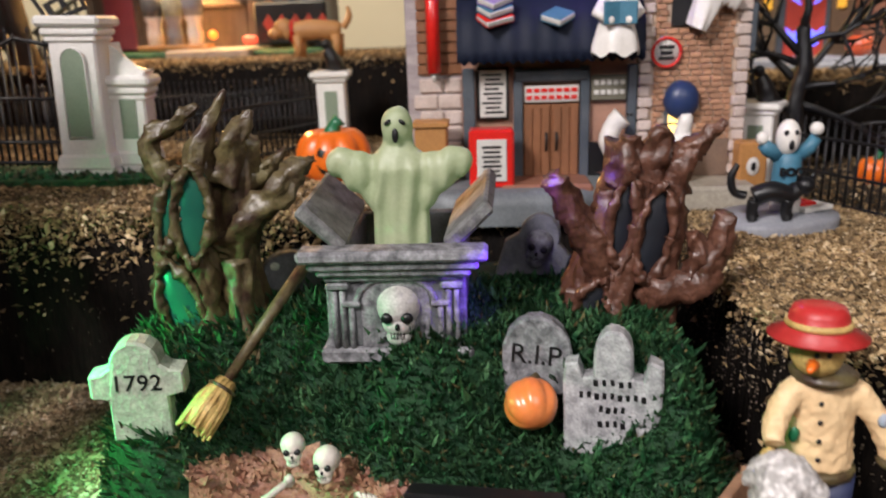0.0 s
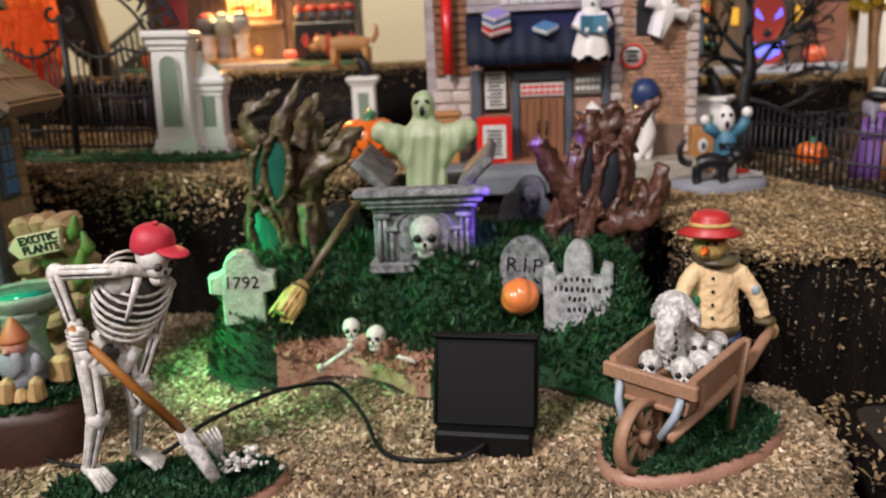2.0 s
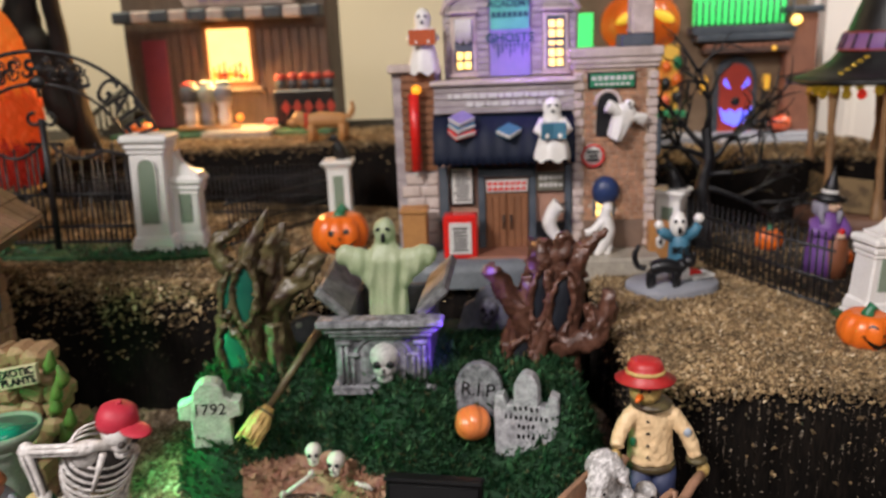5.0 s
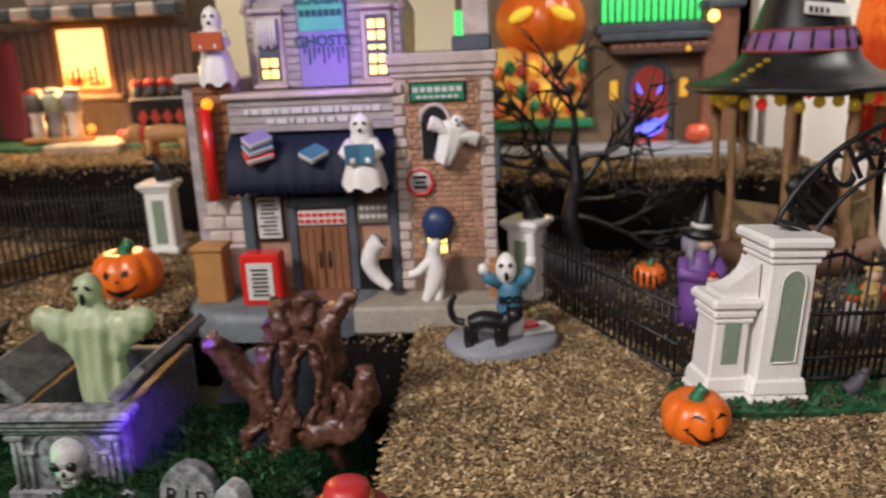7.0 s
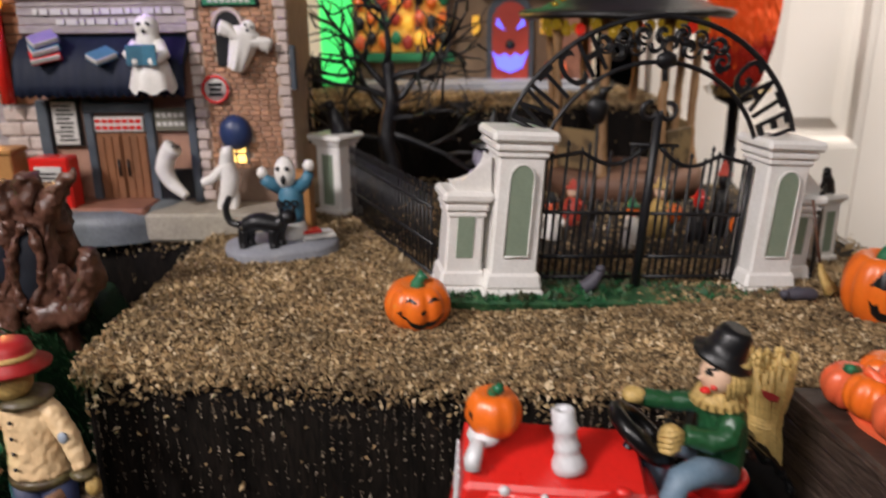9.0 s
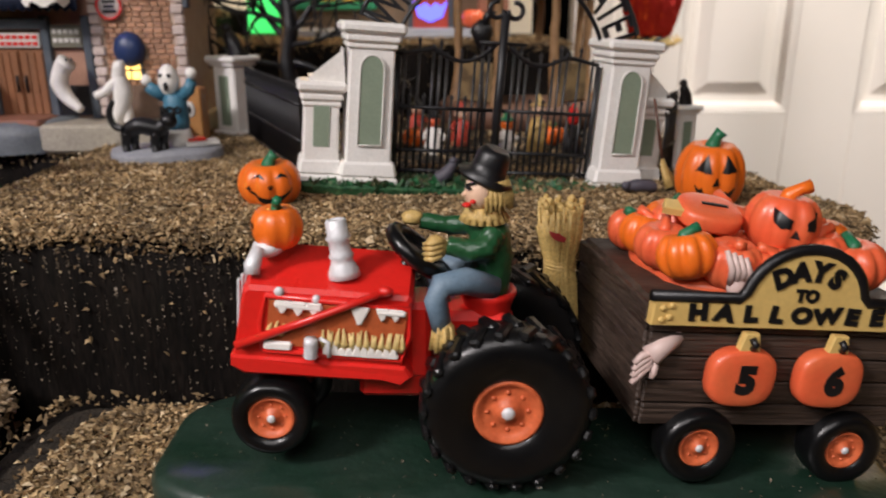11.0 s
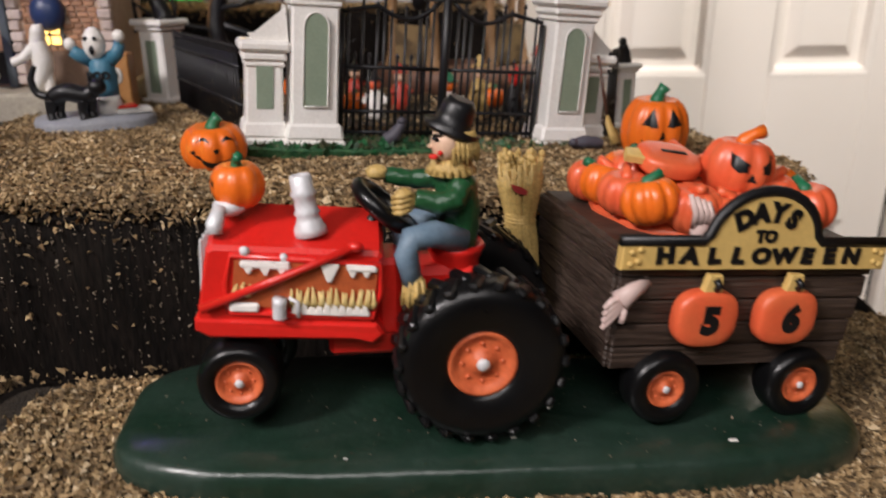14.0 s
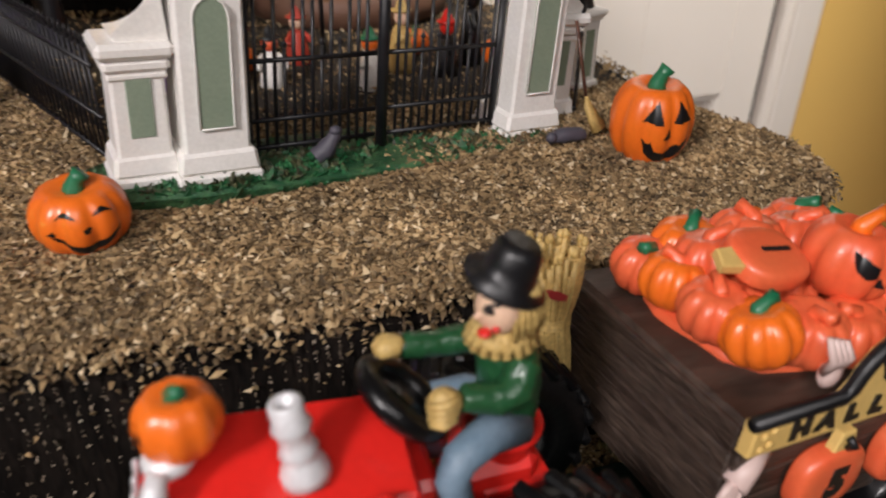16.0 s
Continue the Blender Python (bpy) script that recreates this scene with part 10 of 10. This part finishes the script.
    # flower stall and jars
    st = B("stall", (0.045, -0.040, 0.010), (0.120, -0.012, 0.052), INK, "dark stall front with red diamonds", 0.002)
    for k in range(5):
        part("diamond", Shape().prism([(0.054 + k * 0.014, 0.031), (0.060 + k * 0.014, 0.022), (0.066 + k * 0.014, 0.031), (0.060 + k * 0.014, 0.040)], -0.0415, -0.039, 0.0004), REDD, st)
        part("tub", Shape().lathe([(0.005, 0), (0.0062, 0.011)], (0.052 + k * 0.0152, -0.028, 0.053), 10), SLATE, st, "grey-blue tub")
        part("flower_head", Shape().ball((0.052 + k * 0.0152, -0.028, 0.067), (0.0076, 0.0072, 0.0052), 10, 7, bumpy=0.4, freq=300), REDD, st, "dark red flowers")
    for k in range(3):
        x = -0.058 + k * 0.021
        jr = part("jar", Shape().lathe([(0.0075, 0), (0.0080, 0.012), (0.0066, 0.022), (0.0090, 0.028), (0.0092, 0.046)], (x, -0.045, 0.012), 14), WHITE if k != 1 else GREYP, root, "pale figured jar")
        part("flower_head", Shape().ball((x, -0.045, 0.062), (0.0095, 0.009, 0.005), 10, 7, bumpy=0.4, freq=300), (REDD, SLATE, SLATE)[k], jr)
    for k in range(3):
        part("barrel", Shape().lathe([(0.0088, 0), (0.0104, 0.009), (0.0106, 0.016), (0.0094, 0.021)], (-0.058 + k * 0.021, -0.045, 0.040), 14), (DARKST, PLAIN, GREYP)[k], root, "dull painted barrel")
    B("stool", (-0.075, -0.055, 0.008), (0.0, -0.035, 0.013), TANW, "low brown bench", 0.001)
    part("ember_lamp", Shape().ball((0.004, -0.050, 0.022), 0.0045, 9, 7), mat("ember_light", (0.9, 0.3, 0.05), 0.4, glow=(1.0, 0.25, 0.03), power=1.5), root, "small orange lamp")
    part("ember_lamp", Shape().box((0.045, -0.060, 0.016), (0.014, 0.006, 0.008), 0.002), mat("red_light", (0.9, 0.1, 0.05), 0.4, glow=(1.0, 0.1, 0.05), power=0.8), root, "small red lamp")


far_shop()
DOGT = mat("tan_dog_paint", (0.50, 0.25, 0.09), 0.5, (0.4, 0.18, 0.06), 80, 0.5)
dg = Shape()
limb(dg, [(-0.018, 0, 0.022), (-0.004, 0, 0.024), (0.016, 0, 0.023), (0.022, 0, 0.022)], [0.0085, 0.0090, 0.0085, 0.0070], 14, 0.0006, 120)
for x, y in ((-0.016, -0.005), (-0.014, 0.005), (0.018, -0.005), (0.020, 0.005)):
    dg.tube([(x, y, 0.020), (x + 0.001, y, 0.009), (x, y, 0.0)], [0.0048, 0.0034, 0.0034], 8)
limb(dg, [(0.025, 0, 0.025), (0.031, 0, 0.034), (0.030, 0, 0.043)], [0.0032, 0.0026, 0.0016], 8, 0.0003, 120)
dg.ball((-0.027, -0.002, 0.026), (0.0090, 0.0080, 0.0085), 12, 9)
dg.ball((-0.035, -0.004, 0.022), (0.0062, 0.0050, 0.0050), 10, 7)
for s in (-1, 1):
    dg.ball((-0.024, s * 0.0072 - 0.002, 0.024), (0.0035, 0.0022, 0.0075), 8, 7)
dg.mi = 1
dg.lathe([(0.0092, -0.002), (0.0100, 0.0), (0.0092, 0.002)], (-0.0205, 0, 0.023), 14, Matrix.Rotation(math.pi / 2, 4, "Y"))
tagged(part("dog_figurine", dg, [DOGT, RED], None, "", pose(-0.040, 0.772, 0.1000, 0, 0, 4)), "tan dog figurine with a red collar on the back tier", "figurine")
jack("jack_o_lantern", pose(-0.255, 0.790, 0.100, 0, 0, 20), 0.018, 0.028, "orange pumpkin on the far back tier", [[(-26, 10), (-14, 6), (-20, 24)], [(8, 8), (20, 10), (18, 24)]])


DTRUNK = mat("black_brown_trunk", (0.005, 0.004, 0.003), 0.7, (0.013, 0.008, 0.006), 50, 0.6, 0.2, 400, 0.4, 200)
dt = Shape()
limb(dt, [(0.010, 0, -0.002), (0.004, 0, 0.05), (-0.006, 0, 0.11), (-0.010, 0, 0.18), (-0.006, 0, 0.25)], [0.014, 0.010, 0.0095, 0.0100, 0.012], 16, 0.002, 60, 0.2)
limb(dt, [(0.000, -0.004, 0.020), (-0.018, -0.006, 0.060), (-0.034, -0.006, 0.110), (-0.040, -0.004, 0.150), (-0.028, 0, 0.21)], [0.008, 0.016, 0.020, 0.015, 0.010], 16, 0.003, 50, 0.2)
tagged(part("tall_trunk", dt, DTRUNK, None, "", pose(-0.318, 0.772, 0.0985)), "tall black-brown trunk behind the second iron gate", "tree trunk")


# ---- the greenhouse cottage at the far left ----
def cottage():
    O = Vector((-0.240, 0.372, -0.060))
    root = thing("greenhouse_cottage", pose(*O), "tan stone cottage with a mossy brown roof and exotic plants", "house")
    TANST = mat("tan_stone_block", (0.36, 0.22, 0.115), 0.6, (0.22, 0.13, 0.065), 60, 0.7, 0.15, 500, 0.3, 260)
    EAVED = mat("dark_eave_paint", (0.030, 0.026, 0.025), 0.6, (0.05, 0.045, 0.042), 60, 0.6, 0.1, 400, 0.2, 260)
    MOSSR = mat("mossy_roof_shingle", (0.20, 0.110, 0.080), 0.6, (0.13, 0.105, 0.050), 45, 0.7, 0.2, 500, 0.4, 260)
    VERD = mat("green_steeple_paint", (0.16, 0.29, 0.19), 0.6, (0.11, 0.20, 0.13), 50, 0.6)
    PLANT = mat("bright_plant_green", (0.075, 0.17, 0.03), 0.45, (0.16, 0.21, 0.045), 90, 0.6, 0.1)
    part("wall", Shape().box((0, 0.009, 0.091), (0.100, 0.060, 0.182), 0.001), TANST, root)
    st = random.Random(17)
    for r in range(14):
        y = -0.021
        while y < 0.038:
            w = min(st.uniform(0.008, 0.016), 0.039 - y)
            if not (w < 0.002 or (0.090 < 0.010 + r * 0.0122 < 0.142 and 0.009 < y + w / 2 < 0.026)):
                part("stone", Shape().box((0.0495, y + w / 2, 0.006 + r * 0.0122), (0.005, w - 0.0008, 0.0112), 0.0012).rough(0.0005, 160), TANST, root)
            y += w
        for k in range(5):
            part("stone", Shape().box((-0.040 + k * 0.019 + (0.008 if r % 2 else 0), -0.0205, 0.006 + r * 0.0122), (0.0180, 0.005, 0.0112), 0.0012).rough(0.0004, 160), TANST, root)
    wn = part("window", Shape().box((0.0515, 0.0175, 0.122), (0.004, 0.0165, 0.046), 0.0008), SLATE, root, "tall blue-grey cottage window")
    for r in range(4):
        for k in range(2):
            part("pane", Shape().box((0.0538, 0.0143 + k * 0.0064, 0.1065 + r * 0.0103), (0.0014, 0.0050, 0.0085), 0.0003), mat("blue_pane_paint", (0.10, 0.22, 0.42), 0.3) if r + k == 0 else bpy.data.materials["blue_pane_paint"], wn, "blue pane")
    part("post", Shape().box((0.057, -0.016, 0.078), (0.011, 0.011, 0.156), 0.0012), DARKST, root, "dark slate corner post")
    turn = pose(0.0865, 0, 0.158, 0, 0, 13.7)
    rf = part("roof", Shape().prism([(-0.105, 0.0820), (0.0, -0.0065), (0.004, 0.0), (-0.105, 0.0900)], -0.045, 0.050, 0.001), MOSSR, root, "steep mossy brown shingle roof", turn)
    for r in range(7):
        for k in range(7):
            part("shingle", Shape().box((-0.005 - r * 0.0135, -0.0385 + k * 0.0136, 0.0072 + r * 0.01155), (0.0195, 0.0130, 0.0026), 0.0006, Matrix.Rotation(math.radians(40.6 - 5), 4, "Y")).rough(0.0005, 220), MOSSR, rf)
    part("barge_board", Shape().prism([(-0.105, 0.0740), (-0.006, -0.0110), (0.002, -0.0035), (-0.105, 0.0850)], -0.0490, -0.0455, 0.0008), EAVED, root, "dark slate barge board", turn)
    rng = random.Random(29)
    for k in range(26):
        u = rng.uniform(0.006, 0.040)
        part("moss_leaf", Shape().ball((-u, -0.041 + rng.uniform(-0.003, 0.010), 0.0105 + u * 0.857), (0.0032, 0.0022, 0.0016), 7, 5, bumpy=0.4, freq=400), PLANT if k % 3 else MOSSR, rf)
    spin = pose(0.0500, 0, 0, 0, 0, 12) @ pose(-0.060, 0, 0)
    part("steeple", Shape().box((0.054, 0.001, 0.224), (0.042, 0.038, 0.092), 0.0015), VERD, root, "green steeple", spin)
    part("steeple_window", Shape().prism([(x + 0.0650, z) for x, z in arch_outline(0.0075, 0.201, 0.230)], -0.0205, -0.017, 0.0004), SLATE, root, "arched steeple window", spin)
    part("steeple_sill", Shape().box((0.0650, -0.0205, 0.1995), (0.0110, 0.0050, 0.0030), 0.0006), DARKST, root, "", spin)
    part("steeple_roof", Shape().prism([(0.0725, 0.262), (0.0885, 0.2080), (0.0935, 0.2090), (0.0775, 0.2700)], -0.024, -0.012, 0.001), EAVED, root, "dark steep steeple roof", spin)
    part("steeple_ridge", Shape().tube([(0.0280, -0.004, 0.2690), (0.0600, -0.004, 0.2700), (0.0770, -0.004, 0.2660)], [0.0100, 0.0095, 0.0060], 12, 2.4), MOSSR, root, "rounded brown ridge", spin)
    part("plant_ornament", limb(Shape(), [(0.030, -0.034, 0.226), (0.042, -0.038, 0.232), (0.052, -0.038, 0.236), (0.060, -0.038, 0.229)], [0.010, 0.011, 0.008, 0.004], 12, 0.001, 90), PLANT, root, "yellow-green plant head")
    # raised beds with plants and the sign
    rng = random.Random(11)
    for r in range(9):
        x = 0.080 + rng.uniform(0, 0.004)
        while x < (0.124 - 0.0012 * r if r > 3 else 0.096) + 0.006 * math.sin(r * 2.1):
            w = rng.uniform(0.010, 0.017)
            part("rock", Shape().box((x + w / 2, -0.030 + rng.uniform(-0.004, 0.003), 0.005 + r * 0.0108), (w, 0.020, 0.0118), 0.0036, Matrix.Rotation(rng.uniform(-0.3, 0.3), 4, "Y")).rough(0.0030, 110), TANST, root)
            x += w * 0.94
    for z0, up, out in ((0.100, 0.016, 0.030), (0.112, 0.010, 0.022), (0.060, 0.018, 0.034), (0.066, 0.006, 0.026), (0.040, 0.012, 0.020), (0.088, 0.020, 0.016), (0.030, 0.010, 0.030), (0.128, 0.014, 0.020)):
        a = Vector((0.040, -0.044 + rng.uniform(-0.006, 0.006), z0))
        part("leaf", limb(Shape(), [a, a + Vector((out * 0.4, -0.004, up * 0.15)), a + Vector((out * 0.8, -0.006, up * 0.4)), a + Vector((out, -0.004, up))], [0.0014, 0.0032, 0.0026, 0.0005], 8, 0.0007, 240), PLANT, root, "")
    for k in range(6):
        a = Vector((0.122 + 0.004 * math.sin(k * 2.0), -0.043, 0.040 + k * 0.009))
        part("leaf", limb(Shape(), [a, a + Vector((0.005, -0.003, 0.006)), a + Vector((0.004 + 0.003 * (k % 2), -0.004, 0.015))], [0.0020, 0.0040, 0.0008], 8, 0.0005, 180), PLANT, root)
    sg = part("sign", Shape().prism([(0.0895, 0.0800), (0.095, 0.0740), (0.1195, 0.0770), (0.1210, 0.0890), (0.0955, 0.0865)], -0.052, -0.049, 0.0006, Matrix()), SIGNP, root, "pale arrow sign board", pose(0.105, 0, 0.085, 0, -4, 0) @ pose(-0.105, 0, -0.081))
    letters("lettering", "EXOTIC", 0.0062, INK, sg, pose(0.1080, -0.0523, 0.0846, 0, -6, 0), 0.0003, bold=0.0002)
    letters("lettering", "PLANTS", 0.0060, INK, sg, pose(0.1085, -0.0523, 0.0793, 0, -6, 0), 0.0003, bold=0.0002)


SIGNP = mat("pale_sign_paint", (0.55, 0.46, 0.30), 0.55, (0.45, 0.36, 0.22), 90, 0.5)
cottage()


def garden():
    O = Vector((-0.139, 0.275, -0.066))
    root = thing("garden_figurine", pose(*O), "garden ornament with a birdbath, gnome and pots on turf", "figurine")
    turf_base(root, 0.050, 0.034, 0.029, -4, 8, 4200, 0.04, mat("dark_red_brown_rim_paint", (0.060, 0.024, 0.016), 0.45, (0.03, 0.013, 0.009), 70, 0.6, 0.15, 500, 0.3, 240), 0.12)
    part("birdbath_stem", Shape().lathe([(0.0125, 0.030), (0.0110, 0.038), (0.0088, 0.046), (0.0086, 0.054), (0.0108, 0.059), (0.0098, 0.062), (0.0140, 0.066)], (0.0108, 0.016, 0), 20).rough(0.0006, 220), BATH, root, "grey-green carved birdbath stem")
    part("birdbath_bowl", Shape().lathe([(0.008, 0.060), (0.0165, 0.066), (0.0200, 0.0720), (0.0196, 0.0742), (0.0184, 0.0746), (0.0170, 0.0728), (0.0002, 0.0718)], (0.0108, 0.020, 0), 30).rough(0.0004, 200), BATH, root, "grey-green stone bowl")
    part("water", Shape().lathe([(0.0172, 0.0731), (0.0002, 0.0733)], (0.0108, 0.020, 0), 26), mat("teal_water", (0.01, 0.22, 0.16), 0.12, coat=0.5), root, "teal painted water")
    gn = Shape()
    gn.lathe([(0.0080, 0), (0.0102, 0.004), (0.0100, 0.010), (0.0072, 0.016), (0.0040, 0.020)], (0.020, -0.005, 0.033), 16)
    gn.mi = 1
    gn.ball((0.0195, -0.0125, 0.0470), (0.0070, 0.0040, 0.0080), 14, 9, bumpy=0.25, freq=320)
    gn.ball((0.0110, -0.0090, 0.0460), (0.0030, 0.0030, 0.0056), 9, 7)
    gn.ball((0.0290, -0.0080, 0.0460), (0.0030, 0.0030, 0.0056), 9, 7)
    gn.mi = 2
    gn.ball((0.0198, -0.0090, 0.0555), (0.0064, 0.0058, 0.0056), 14, 9)
    gn.ball((0.0192, -0.0150, 0.0545), (0.0016, 0.0016, 0.0014), 8, 6)
    gn.mi = 3
    gn.lathe([(0.0070, 0), (0.0066, 0.0020), (0.0046, 0.0060), (0.0022, 0.0100), (0.0003, 0.0125)], (0.0196, -0.0075, 0.0575), 16)
    part("gnome_figure", gn, [GREYP, GREYP, mat("pink_gnome_face", (0.56, 0.25, 0.20), 0.5), mat("rust_gnome_hat", (0.50, 0.15, 0.06), 0.5)], root, "small bearded gnome with a rust pointed hat")
    pt = part("pot", Shape().lathe([(0.0080, 0), (0.0094, 0.004), (0.0090, 0.0140), (0.0082, 0.0145), (0.0070, 0.010), (0.0002, 0.009)], (-0.001, -0.011, 0.034), 18), SLATE, root, "grey-blue watering can")
    part("spout", Shape().tube([(0.007, -0.012, 0.039), (0.012, -0.012, 0.046), (0.0145, -0.012, 0.0490)], [0.0030, 0.0022, 0.0028], 10), SLATE, pt)
    edging = mat("tan_edging_stone", (0.54, 0.34, 0.15), 0.6, (0.38, 0.22, 0.1), 80, 0.6, 0.1, 600, 0.3, 300)
    for x, y, w, h, lean in ((0.035, 0.000, 0.0120, 0.0150, 6), (0.0215, -0.023, 0.0078, 0.0135, 9), (0.0350, -0.021, 0.0080, 0.0130, 2), (0.0275, -0.0215, 0.0070, 0.0070, 0), (0.0080, -0.0235, 0.0072, 0.0080, -6), (0.0000, -0.024, 0.0074, 0.0125, -5), (-0.013, -0.024, 0.0085, 0.0110, 4), (-0.026, -0.022, 0.0085, 0.0120, -7)):
        part("stone", Shape().box((x, y, 0.0320 + h / 2), (w, 0.0085, h), 0.0026, Matrix.Rotation(math.radians(lean), 4, "Y"), 0.80).rough(0.0007, 200), edging, root, "")


BATH = mat("grey_green_stone", (0.25, 0.29, 0.23), 0.55, (0.14, 0.17, 0.13), 90, 0.7, 0.15, 600, 0.3, 300)
garden()


# ---- black hose behind the low tier, and a tuft of moss ----
hose = limb(Shape(), [(0.670, 0.418, -0.066), (0.700, 0.410, -0.074), (0.724, 0.404, -0.083), (0.748, 0.402, -0.100), (0.768, 0.402, -0.130), (0.780, 0.404, -0.20), (0.782, 0.406, -0.29)], [0.0062] * 7, 12, 0.0, 1)
tagged(part("hose", hose, BLACK), "smooth black hose hanging behind the chip tier", "hose")
